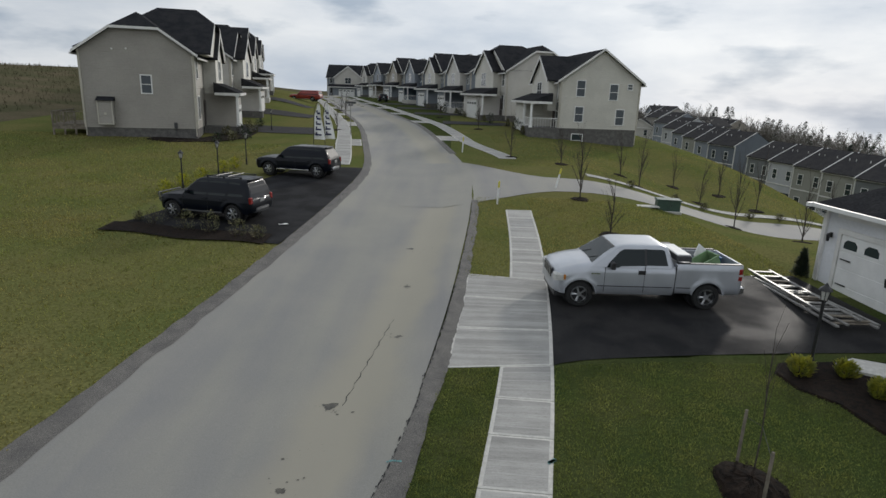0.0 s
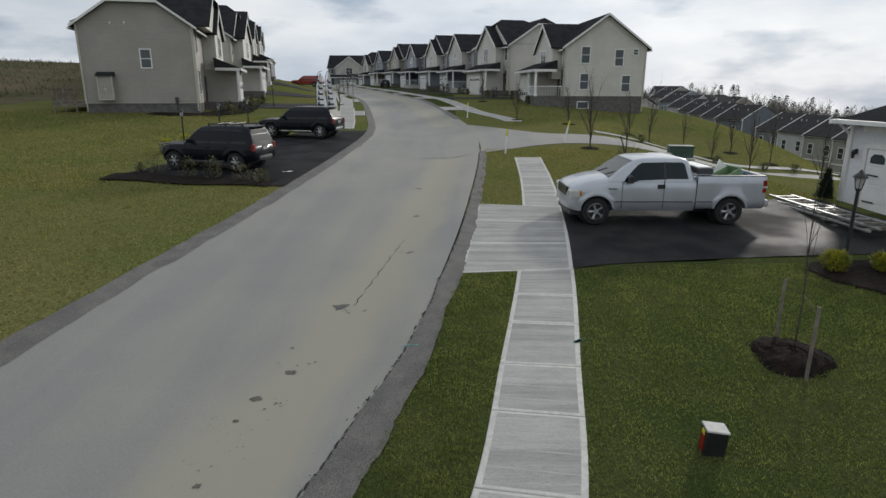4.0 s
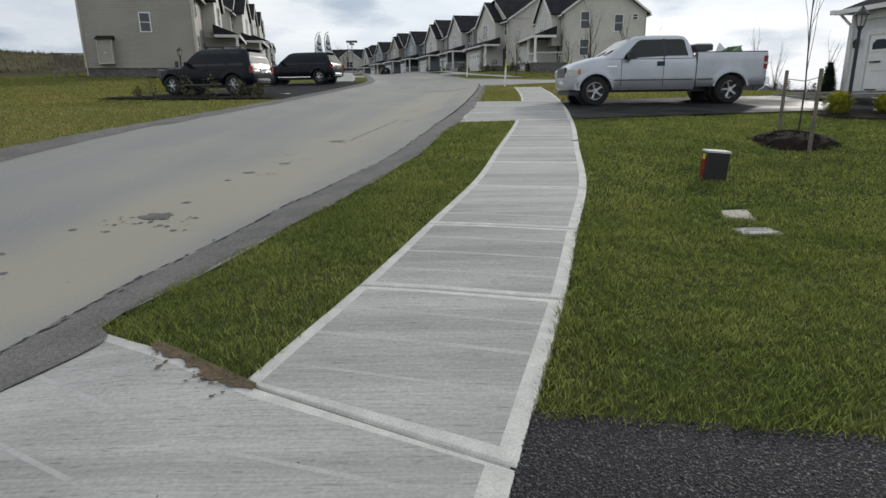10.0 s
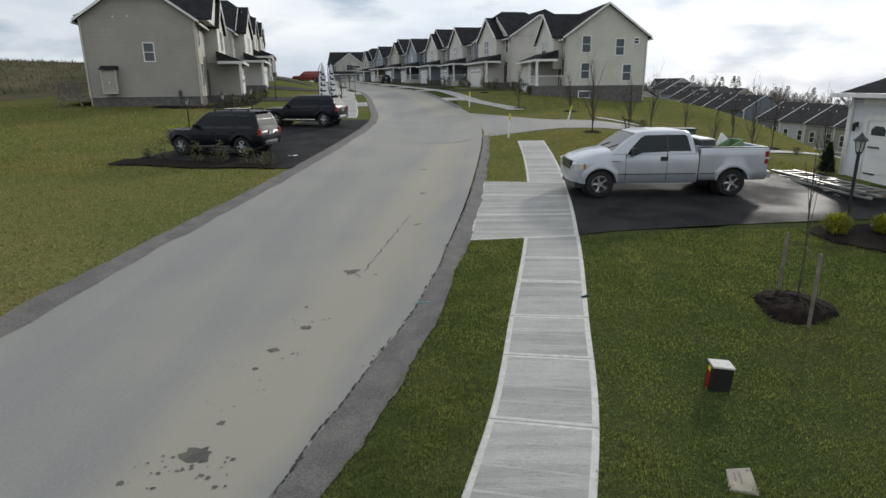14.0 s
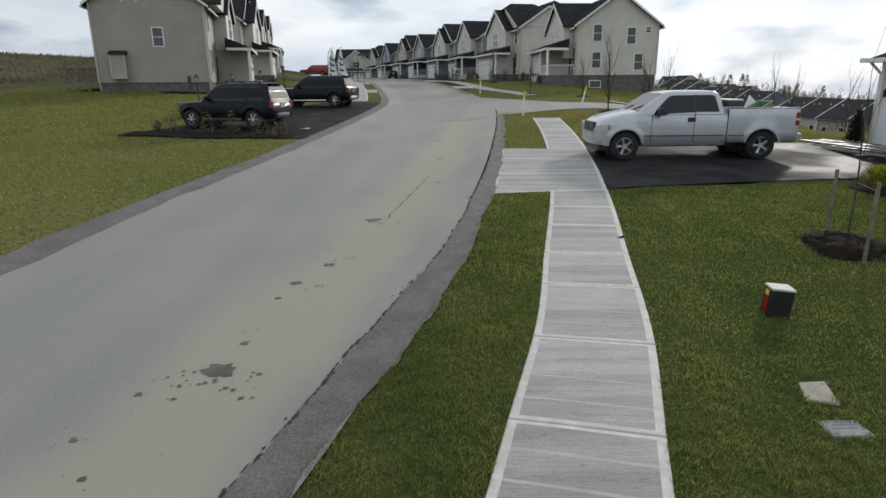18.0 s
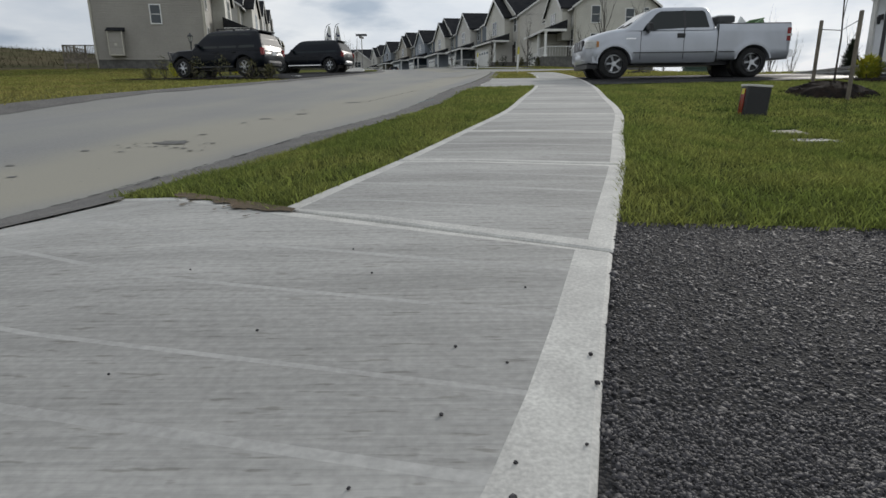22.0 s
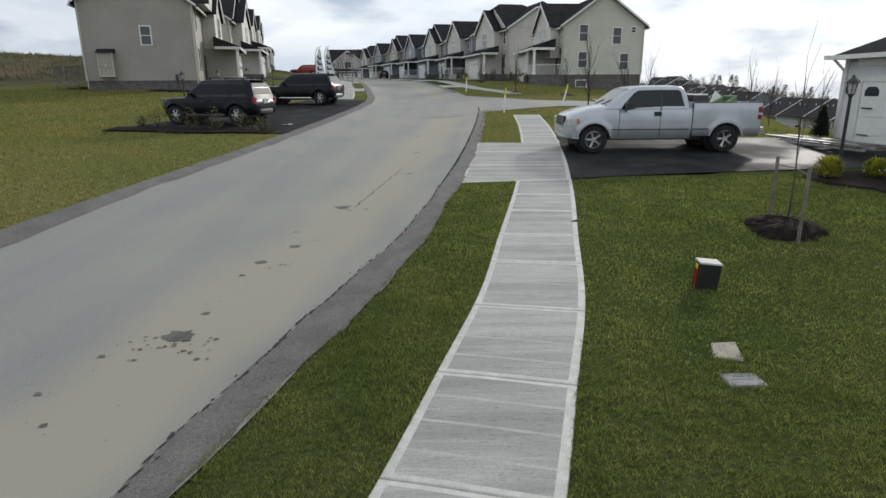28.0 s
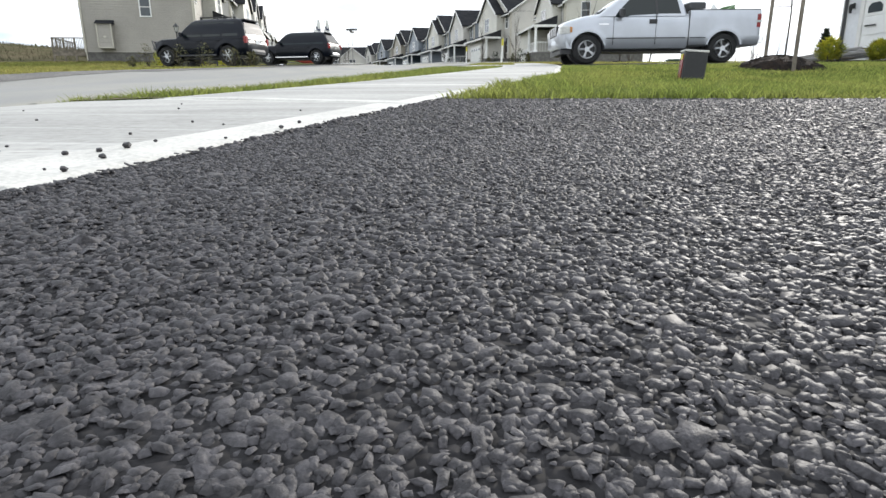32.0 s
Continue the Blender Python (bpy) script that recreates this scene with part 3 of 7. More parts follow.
def gable_roof(m, x0, x1, y0, y1, eave, peak, over=0.35, thick=0.16, ridge="y", clip=0.0):
    """Two slopes with overhang. ridge y: the ridge runs along the street."""
    eave, peak = eave + 0.13, peak + 0.13
    if ridge == "y":
        xm, a, b = (x0 + x1) / 2, x0 - over, x1 + over
        e = eave - (peak - eave) * over / ((x1 - x0) / 2)
        c = clip * (x1 - x0) / 2 * 0.9
        for sgn, xe in ((-1, a), (1, b)):
            top = [(xe, y0 - over, e), (xe, y1 + over, e), (xm, y1 + over - c, peak), (xm, y0 - over + c, peak)]
            if clip:
                pz = peak - (peak - eave) * clip
                xk = xm + (xe - xm) * clip * (x1 - x0) / (x1 - x0 + 2 * over) * 1.0
                top = [(xe, y0 - over, e), (xe, y1 + over, e), (xk, y1 + over, pz), (xm, y1 + over - c, peak), (xm, y0 - over + c, peak), (xk, y0 - over, pz)]
            n = len(top)
            v = top + [(p[0], p[1], p[2] - thick) for p in top]
            m.add(v, [tuple(range(n)), tuple(reversed(range(n, 2 * n)))] + [(i, (i + 1) % n, n + (i + 1) % n, n + i) for i in range(n)])
        if clip:
            pz = peak - (peak - eave) * clip
            ka, kb = xm + (a - xm) * clip * (x1 - x0) / (x1 - x0 + 2 * over), xm + (b - xm) * clip * (x1 - x0) / (x1 - x0 + 2 * over)
            for yy, yc in ((y0 - over, y0 - over + c), (y1 + over, y1 + over - c)):
                m.add([(ka, yy, pz), (kb, yy, pz), (xm, yc, peak), (ka, yy, pz - thick), (kb, yy, pz - thick)], [(0, 1, 2), (0, 3, 4, 1)])
    else:
        ym, a, b = (y0 + y1) / 2, y0 - over, y1 + over
        e = eave - (peak - eave) * over / ((y1 - y0) / 2)
        for ye in (a, b):
            top = [(x0, ye, e), (x1 + over, ye, e), (x1 + over, ym, peak), (x0, ym, peak)]
            v = top + [(p[0], p[1], p[2] - thick) for p in top]
            m.add(v, [(0, 1, 2, 3), (7, 6, 5, 4), (0, 1, 5, 4), (1, 2, 6, 5), (2, 3, 7, 6), (3, 0, 4, 7)])


def flip(m, s):
    if s < 0:
        m.v = [(-p[0], p[1], p[2]) for p in m.v]
    return m


def cross_roof(h, s, D, L, eave, peak, clip, wall, f):
    """The high roof across the house: its ridge runs from a hip at the back to a gable over the street, clipped at the top."""
    ym = L / 2
    p = (peak - eave) / ym
    kz = peak - (peak - eave) * clip
    hw = (peak - kz) / p
    xr, back = f - hw * 0.8, -D * 0.42
    m = Mesh()
    for k in (-1, 1):
        o, e = (0.0, eave + 0.13) if k < 0 else (0.35, eave - 0.35 * p + 0.13)
        top = [(f, ym + k * (ym + o), e), (f, ym + k * hw, kz + 0.13), (xr, ym, peak + 0.13), (back, ym, peak + 0.13), (-D - o, ym + k * (ym + o), e)]
        if not clip:
            top.pop(1)
        n = len(top)
        m.add(top + [(a, b, c - 0.16) for a, b, c in top], [tuple(range(n)), tuple(reversed(range(n, 2 * n)))] + [(i, (i + 1) % n, n + (i + 1) % n, n + i) for i in range(n)])
    m.add([(back, ym, peak + 0.13), (-D - 0.35, 0, eave + 0.13), (-D - 0.35, L + 0.35, eave - 0.35 * p + 0.13)], [(0, 1, 2)])
    if clip:
        m.add([(xr, ym, peak + 0.13), (f, ym - hw, kz + 0.13), (f, ym + hw, kz + 0.13)], [(0, 1, 2)])
    flip(m, s).done("cross_roof", ROOF, h)
    m = Mesh()
    m.prism([(0, eave), (L, eave), (ym + hw, kz), (ym - hw, kz)] if clip else [(0, eave), (L, eave), (ym, peak)], -0.3, f - 0.38, "yz")
    flip(m, s).done("front_gable", wall, h)
    for k in (-1, 1):
        m = Mesh()
        o, e = (0.0, eave + 0.13) if k < 0 else (0.35, eave - 0.35 * p + 0.13)
        ya, yb = ym + k * (ym + o), ym + k * hw
        m.prism([(ya, e - 0.19), (yb, kz - 0.06), (yb, kz + 0.12), (ya, e - 0.01)], f - 0.02, f + 0.025, "yz")
        flip(m, s).done("front_barge_board", TRIM, h)


def house(at, s, D, L, eave, peak, foot, wall_mat, label, clip=0.0, trim=None, side_windows=(), box_out=False, style=0, cross=None, bay=None):
    """A two-storey detached house. Local x points to the street, y along it, away from the hill's foot. s = -1 mirrors it."""
    h = thing("house", at, label, "house", "houses along the street")
    m = Mesh()
    pk = peak if not clip else peak - (peak - eave) * clip
    xm = -D / 2
    hw = (D / 2) * clip
    out = [(0, foot), (-D, foot), (-D, eave), (xm - hw, pk), (xm + hw, pk), (0, eave)] if clip else [(0, foot), (-D, foot), (-D, eave), (xm, peak), (0, eave)]
    m.prism(out, 0, L, "xz")
    flip(m, s).done("wall", wall_mat, h)
    m = Mesh()
    m.box(-D / 2, L / 2, -1.2, D - 0.06, L - 0.06, foot + 1.2)
    flip(m, s).done("foundation", BLOCK, h, "dark stone-faced foundation")
    m = Mesh()
    gable_roof(m, -D, 0, 0, L * 0.55 if cross else L, eave, peak, clip=clip)
    roof = flip(m, s).done("roof", ROOF, h)
    if cross:
        cross_roof(h, s, D, L, eave, cross[0], cross[1], trim or wall_mat, cross[2])
    # barge boards, gutters and corner boards
    for k in (0, -D):
        for yy in (0, L):
            m = Mesh()
            m.box(k, yy, foot, 0.11, 0.11, eave - foot)
            flip(m, s).done("corner_board", EDGE, h)
    for yy in (-0.36, L + 0.36):
        m = Mesh()
        for xa, xb in ((-D - 0.35, xm - hw), (0.35, xm + hw)):
            za = eave - (peak - eave) * 0.35 / (D / 2)
            m.add([(xa, yy - 0.02, za - 0.04), (xb, yy - 0.02, pk - 0.04), (xb, yy - 0.02, pk + 0.15), (xa, yy - 0.02, za + 0.15),
                   (xa, yy + 0.02, za - 0.04), (xb, yy + 0.02, pk - 0.04), (xb, yy + 0.02, pk + 0.15), (xa, yy + 0.02, za + 0.15)],
                  [(0, 1, 2, 3), (7, 6, 5, 4), (0, 1, 5, 4), (1, 2, 6, 5), (2, 3, 7, 6), (3, 0, 4, 7)])
        if clip:
            m.box(xm, yy, pk - 0.04, 2 * hw + 0.1, 0.05, 0.18)
        flip(m, s).done("barge_board", TRIM, h)
    for k in (0.40, -D - 0.40):
        m = Mesh()
        m.box(k, L / 2, eave - (peak - eave) * 0.35 / (D / 2) - 0.16, 0.12, L + 0.7, 0.13)
        flip(m, s).done("gutter", TRIM, h)
    for k, yy in ((-D + 0.05, -0.06), (-0.1, -0.06)):
        m = Mesh()
        m.tube((k, yy, foot * 0.2), (k, yy, eave - 0.2), 0.045, sides=6)
        flip(m, s).done("downpipe", EDGE, h)
    # street front: a gabled bay over a garage and porch
    b0, b1 = bay or ((2.3, L - 1.2) if style != 2 else (1.0, L - 3.4))
    bm_ = (b0 + b1) / 2
    bw, bp = b1 - b0, min(peak - 0.5, eave + (b1 - b0) * 0.46)
    bd, pd, pz = (0.9, 3.0, eave - 2.0) if style == 2 else (1.0, 2.95, eave - 2.75)
    m = Mesh()
    m.prism([(b0, eave - 2.9), (b1, eave - 2.9), (b1, eave), (bm_, bp - 0.1), (b0, eave)], -0.1, bd, "yz")
    flip(m, s).done("bay_wall", trim or wall_mat, h)
    m = Mesh()
    gable_roof(m, -D * 0.45, bd, b0, b1, eave, bp, 0.25, 0.14, "x")
    flip(m, s).done("bay_roof", ROOF, h)
    m = Mesh()
    for ya, yb in ((b0 - 0.25, bm_), (b1 + 0.25, bm_)):
        za = eave - (bp - eave) * 0.25 / (bw / 2)
        m.add([(bd + 0.27, ya, za - 0.2), (bd + 0.27, yb, bp - 0.2), (bd + 0.27, yb, bp + 0.13), (bd + 0.27, ya, za + 0.13), (bd + 0.22, ya, za - 0.2), (bd + 0.22, yb, bp - 0.2), (bd + 0.22, yb, bp + 0.13), (bd + 0.22, ya, za + 0.13)],
              [(0, 1, 2, 3), (7, 6, 5, 4), (0, 1, 5, 4), (1, 2, 6, 5), (2, 3, 7, 6), (3, 0, 4, 7)])
    flip(m, s).done("bay_barge_board", TRIM, h)
    windowed(h, bd, bm_, eave - 1.75, 1.7, 1.5, "x", s, double=True)
    gdw = min(4.9, bw - 0.4)
    gy0, gy1 = (b0 - 0.3 if style == 0 else b1 - gdw - 0.4), b1
    m = Mesh()
    m.box((pd - 0.45) / 2, (gy0 + gy1) / 2, 0.0, pd - 0.45, gy1 - gy0, pz - 0.15)
    flip(m, s).done("garage_wall", wall_mat, h)
    m = Mesh()
    zr = pz
    m.add([(pd, b0 - 1.6, zr - 0.05), (pd, b1 + 0.3, zr - 0.05), (bd - 0.1, b1 + 0.3, zr + 0.75), (bd - 0.1, b0 - 1.6, zr + 0.75),
           (pd, b0 - 1.6, zr - 0.2), (pd, b1 + 0.3, zr - 0.2), (bd - 0.1, b1 + 0.3, zr - 0.2), (bd - 0.1, b0 - 1.6, zr - 0.2)],
          [(0, 1, 2, 3), (7, 6, 5, 4), (0, 1, 5, 4), (1, 2, 6, 5), (2, 3, 7, 6), (3, 0, 4, 7)])
    flip(m, s).done("porch_roof", ROOF, h)
    m = Mesh()
    m.box(pd + 0.02, (b0 - 1.6 + b1 + 0.3) / 2, zr - 0.27, 0.06, b1 - b0 + 1.9, 0.22)
    m.box((pd + bd) / 2, b0 - 1.62, zr - 0.27, pd - bd + 0.1, 0.06, 0.22)
    flip(m, s).done("fascia", TRIM, h)
    for yy in (b0 - 1.45, gy0 - 0.3) if style else (b0 - 1.45,):
        m = Mesh()
        m.box(pd - 0.25, yy, foot, 0.20, 0.20, zr - 0.2 - foot, cut=0.02)
        m.box(pd - 0.25, yy, foot, 0.28, 0.28, 0.2), m.box(pd - 0.25, yy, zr - 0.35, 0.28, 0.28, 0.15)
        flip(m, s).done("porch_column", WHITE, h)
    m = Mesh()
    m.box((pd - 0.05) / 2, (b0 - 1.6 + gy0) / 2, -0.9, pd - 0.05, gy0 - b0 + 1.6, foot + 0.9)
    flip(m, s).done("porch_floor", SMOOTH if style == 1 else BLOCK, h)
    if style:
        m = Mesh()
        m.box(pd - 0.25, (b0 - 1.6 + gy0) / 2, foot + 0.85, 0.06, gy0 - b0 + 1.2, 0.06)
        m.box(pd - 0.25, (b0 - 1.6 + gy0) / 2, foot + 0.12, 0.05, gy0 - b0 + 1.2, 0.05)
        for k in range(9):
            m.box(pd - 0.25, b0 - 1.5 + (k + 0.5) * (gy0 - b0 + 1.4) / 9, foot + 0.12, 0.03, 0.03, 0.75)
        m.box(pd / 2, b0 - 1.5, foot + 0.85, pd - 0.5, 0.05, 0.06)
        for k in range(10):
            m.box(0.3 + k * (pd - 0.6) / 9.5, b0 - 1.5, foot + 0.05, 0.03, 0.03, 0.8)
        flip(m, s).done("porch_railing", WHITE, h)
    garage_door(h, pd - 0.45, (gy0 + gy1) / 2, 0.1, gdw - 0.5, 2.1, s)
    m = Mesh()
    m.box(0.03 * s, (b0 - 1.6 + gy0) / 2 + 0.4, foot, 0.08, 1.0, 2.05)
    m.done("door", mat_door, h)
    windowed(h, 0.0, 1.2, eave - 1.75, 0.8, 1.5, "x", s)
    windowed(h, 0.0, 1.2 if style != 2 else 0.5, foot + 0.7, 0.8, 1.7, "x", s)
    if L - b1 > 1.5:
        windowed(h, 0.0, L - 0.9, eave - 1.75, 0.8, 1.5, "x", s)
    if len(side_windows) != 0 or box_out:
        lap_boards(h, s, D, foot, eave, peak, clip, wall_mat)
    for x, z, w, hh in side_windows:
        windowed(h, x, 0.0, z, w, hh, "y", s)
    if box_out:
        m = Mesh()
        m.box(-D * 0.80, -0.3, foot + 0.25, 1.0, 0.6, 1.75)
        bo = flip(m, s).done("bump_out", wall_mat, h)
        m = Mesh()
        m.add([(-D * 0.80 - 0.6, -0.72, foot + 1.95), (-D * 0.80 + 0.6, -0.72, foot + 1.95), (-D * 0.80 + 0.6, 0, foot + 2.25), (-D * 0.80 - 0.6, 0, foot + 2.25),
               (-D * 0.80 - 0.6, 0, foot + 1.95), (-D * 0.80 + 0.6, 0, foot + 1.95)], [(0, 1, 2, 3), (0, 4, 5, 1), (0, 3, 4), (1, 5, 2)])
        flip(m, s).done("bump_out_roof", ROOF, h)
        m = Mesh()
        for k in (-0.48, 0.48):
            m.box(-D * 0.80 + k, -0.62, foot + 0.25, 0.07, 0.05, 1.7)
        m.box(-D * 0.80, -0.62, foot + 0.25, 1.04, 0.05, 0.07), m.box(-D * 0.80, -0.62, foot + 0.95, 0.16, 0.05, 0.16)
        flip(m, s).done("bump_out_trim", EDGE, h)
    return h


mat_door = mat("dark_door", (0.05, 0.035, 0.03), 0.4, 0.1, 3, 40, 0.05)
BEIGE = siding("grey_beige_siding", (0.32, 0.30, 0.26))
CREAM = siding("cream_siding", (0.56, 0.54, 0.47))
PALE = siding("pale_siding", (0.52, 0.50, 0.45))
GREY = siding("blue_grey_siding", (0.20, 0.225, 0.25))
SAGE = siding("sage_siding", (0.22, 0.22, 0.175))
TAN = siding("tan_siding", (0.33, 0.30, 0.24))
BLUE = siding("blue_siding", (0.075, 0.11, 0.15))
OFFWHITE = siding("white_siding", (0.66, 0.67, 0.68), 0.12)


def along(y, off):
    """A pose beside the street: off metres right of its middle, turned with it."""
    t = math.degrees(math.atan2(float(road_x(y + 1) - road_x(y - 1)), 2.0))
    x = float(road_x(y)) + off
    return x, -t


# left row: the nearest house shows its gable wall
first = house(Matrix.Translation((-19.25, 46.6, 1.75)) @ pose(0, 0, 0, 0, 0, 15), 1, 7.75, 12.0, 6.25, 8.95, 0.72, BEIGE,
              "grey-beige sided two-storey house with a clipped gable and dark roof", clip=0.42, trim=CREAM,
              side_windows=[(-3.38, 3.3, 0.66, 1.25)], box_out=True, cross=(9.85, 0.32, 1.25), bay=(5.4, 11.2))
m = Mesh()
m.box(-9.0, 3.4, 0.75, 2.4, 5.2, 0.14), m.box(-9.0, 0.85, 0.5, 2.4, 0.08, 0.28)
for k in range(4):
    m.box(-7.95 - k * 0.74, 0.9, -1.0, 0.12, 0.12, 2.8)
m.box(-9.0, 0.9, 1.75, 2.4, 0.12, 0.06), m.box(-10.15, 3.4, 1.75, 0.1, 5.0, 0.06)
for k in range(22):
    m.box(-7.9 - k * 0.107, 0.9, 0.9, 0.035, 0.035, 0.9)
for k in range(20):
    m.box(-10.15, 1.0 + k * 0.24, 0.9, 0.035, 0.035, 0.9)
m.done("deck", WOOD, first, "grey weathered wooden deck with a railing")
m = Mesh()
m.box(-1.55, -0.08, 0.75, 0.22, 0.14, 0.42, cut=0.02), m.tube((-1.55, -0.06, 0.2), (-1.55, -0.06, 0.75), 0.02)
m.done("meter_box", GREY_CLAD, first, "small grey meter box")
for k, dz in ((-4.55, 6.40), (-5.5, 6.35)):
    m = Mesh()
    m.tube((k, -0.01, dz), (k, -0.09, dz), 0.08, 0.06, 10)
    m.done("wall_vent", TRIM, first)

LEFT = [(62.5, PALE, CREAM, 0, 0.0), (77.5, TAN, PALE, 1, 0.0), (92.0, BEIGE, CREAM, 0, 0.2), (106.0, SAGE, PALE, 1, 0.0), (120.0, PALE, TAN, 0, 0.0)]
for y, wm, tm, st, cl in LEFT:
    x, t = along(y, -16.2)
    house(pose(x, y, gz(x, y) + 0.15, 0, 0, t), 1, 8.8, 11.2, 5.8, 8.5, 0.5, wm, "two-storey sided house with dark shingle roof and front gable", clip=cl, trim=tm, style=st, cross=(9.2, 0.0 if st else 0.25, 0.42))

# right row: the nearest house stands on a tall stone-faced foundation
house(Matrix.Translation((10.5, 57.9, 1.2)) @ pose(0, 0, 0, 0, 0, 5), -1, 7.7, 11.5, 6.2, 8.95, 1.75, CREAM,
      "cream sided two-storey house on a tall stone foundation, with a porch", trim=CREAM, style=2,
      side_windows=[(-1.95, 4.75, 0.75, 1.4), (-5.15, 4.5, 0.75, 1.4), (-6.7, 5.5, 0.42, 0.45), (-1.95, 2.4, 0.75, 1.35), (-5.95, 2.2, 0.75, 1.4), (-1.95, 0.05, 1.0, 1.15)])
RIGHT = [(74.5, PALE, CREAM, 0, 0.25), (90.0, GREY, PALE, 1, 0.0), (105.0, GREY, CREAM, 0, 0.0), (120.0, BLUE, GREY, 1, 0.2), (135.0, GREY, TAN, 0, 0.0), (151.0, TAN, GREY, 1, 0.0), (168.0, GREY, PALE, 0, 0.2)]
for y, wm, tm, st, cl in RIGHT:
    x, t = along(y, 15.8)
    house(pose(x, y, gz(x, y) + 0.1, 0, 0, t), -1, 9.0, 11.4, 5.9, 8.9, 0.6, wm, "two-storey sided house with dark shingle roof and front gable", clip=cl, trim=tm, style=st, cross=(9.1, 0.25 if cl else 0.0, 0.42) if st == 0 else None,
          side_windows=[(-3.0, 3.6, 0.8, 1.4)] if wm is not PALE else ())
# houses that close the top of the street
for x, y, wm, t in ((-36, 182, GREY, 78),):
    house(pose(x, y, gz(x, y) - 0.2, 0, 0, -90 + t - 78), 1, 9.0, 11.5, 5.8, 9.3, 0.4, wm, "far two-storey house at the top of the street", trim=PALE)


# ---- terraces down the slope ----
# grey-brown shingles, with haze and sheen put into a lighter colour
HAZED_ROOF = mat("hazed_grey_shingles", (0.058, 0.055, 0.055), 1.0, 0.25, 1.2, 14, 0.4, other=(0.045, 0.044, 0.046), far=0.02, spec=0.05)


def terrace_house(at, w, d, eave, peak, wm, wm2, gable):
    h = thing("terraced_house", at, "small two-storey terraced house with white trim and dark roof", "house", "terraced houses down the slope")
    m = Mesh()
    if gable:
        m.prism([(-w / 2, 0), (w / 2, 0), (w / 2, eave), (0, peak), (-w / 2, eave)], 0, d, "xz")
    else:
        m.prism([(0, 0), (d, 0), (d, eave), (d / 2, peak), (0, eave)], -w / 2, w / 2, "yz")
    m.done("wall", wm, h)
    m = Mesh()
    m.box(0, -0.02, 0, w - 0.1, 0.06, eave * 0.47)
    m.done("lower_wall", wm2, h)
    m = Mesh()
    if gable:
        gable_roof(m, -w / 2, w / 2, 0, d, eave, peak, 0.25, 0.14)
    else:
        o = 0.3
        for ya, yb in ((-o, d / 2), (d + o, d / 2)):
            e, pk = eave - (peak - eave) * o / (d / 2) + 0.12, peak + 0.12
            m.add([(-w / 2, ya, e), (w / 2, ya, e), (w / 2, yb, pk), (-w / 2, yb, pk), (-w / 2, ya, e - 0.15), (w / 2, ya, e - 0.15), (w / 2, yb, pk - 0.15), (-w / 2, yb, pk - 0.15)],
                  [(0, 1, 2, 3), (7, 6, 5, 4), (0, 1, 5, 4), (1, 2, 6, 5), (2, 3, 7, 6), (3, 0, 4, 7)])
    roof = m.done("roof", HAZED_ROOF, h)
    for k in (-0.28, -0.12, 0.22):
        m = Mesh()
        m.tube((k * w, d * 0.3, eave + (peak - eave) * 0.6), (k * w, d * 0.3, eave + (peak - eave) * 0.6 + 0.40), 0.05, sides=6)
        m.done("vent_pipe", TRIM, roof)
    m = Mesh()
    for k in (-w / 2 + 0.06, w / 2 - 0.06):
        m.box(k, -0.05, 0, 0.14, 0.1, eave)
    m.box(0, -0.06, eave * 0.47, w, 0.1, 0.16), m.box(0, -0.2, eave - 0.25, w + 0.3, 0.14, 0.22)
    if gable:
        for k in (-1, 1):
            m.add([(k * (w / 2 + 0.25), -0.28, eave - 0.35), (0, -0.28, peak - 0.2), (0, -0.28, peak + 0.02), (k * (w / 2 + 0.25), -0.28, eave - 0.1)], [(0, 1, 2, 3)])
    else:
        for k in (-1, 1):
            m.add([(k * w / 2, -0.34, eave - 0.16), (k * w / 2, d / 2, peak + 0.02), (k * w / 2, d / 2, peak + 0.16), (k * w / 2, -0.34, eave - 0.02)]
                  + [(k * (w / 2 - 0.16), -0.34, eave - 0.16), (k * (w / 2 - 0.16), d / 2, peak + 0.02), (k * (w / 2 - 0.16), d / 2, peak + 0.16), (k * (w / 2 - 0.16), -0.34, eave - 0.02)],
                  [(0, 1, 2, 3), (7, 6, 5, 4), (3, 2, 6, 7), (0, 3, 7, 4)])
    m.done("trim", TRIM, h)
    for k in (-w * 0.26, w * 0.2):
        windowed(h, k, 0.0, eave * 0.6, 0.8, 1.4, "y")
    windowed(h, -w * 0.25, -0.05, 0.6, 0.9, 1.5, "y")
    m = Mesh()
    m.box(w * 0.2, -0.1, 0, 1.6, 0.06, 2.05)
    m.done("patio_door", PANE, h)
    m = Mesh()
    m.box(0, -1.0, 0.5, w * 0.9, 2.0, 0.1), m.box(0, -1.95, 1.35, w * 0.9, 0.06, 0.06)
    for k in range(16):
        m.box(-w * 0.43 + k * w * 0.86 / 15, -1.95, 0.55, 0.04, 0.04, 0.8)
    for k in (-w * 0.42, w * 0.42):
        m.box(k, -1.9, -3.0, 0.14, 0.14, 3.5)
    m.done("deck", WHITE, h)
    return h


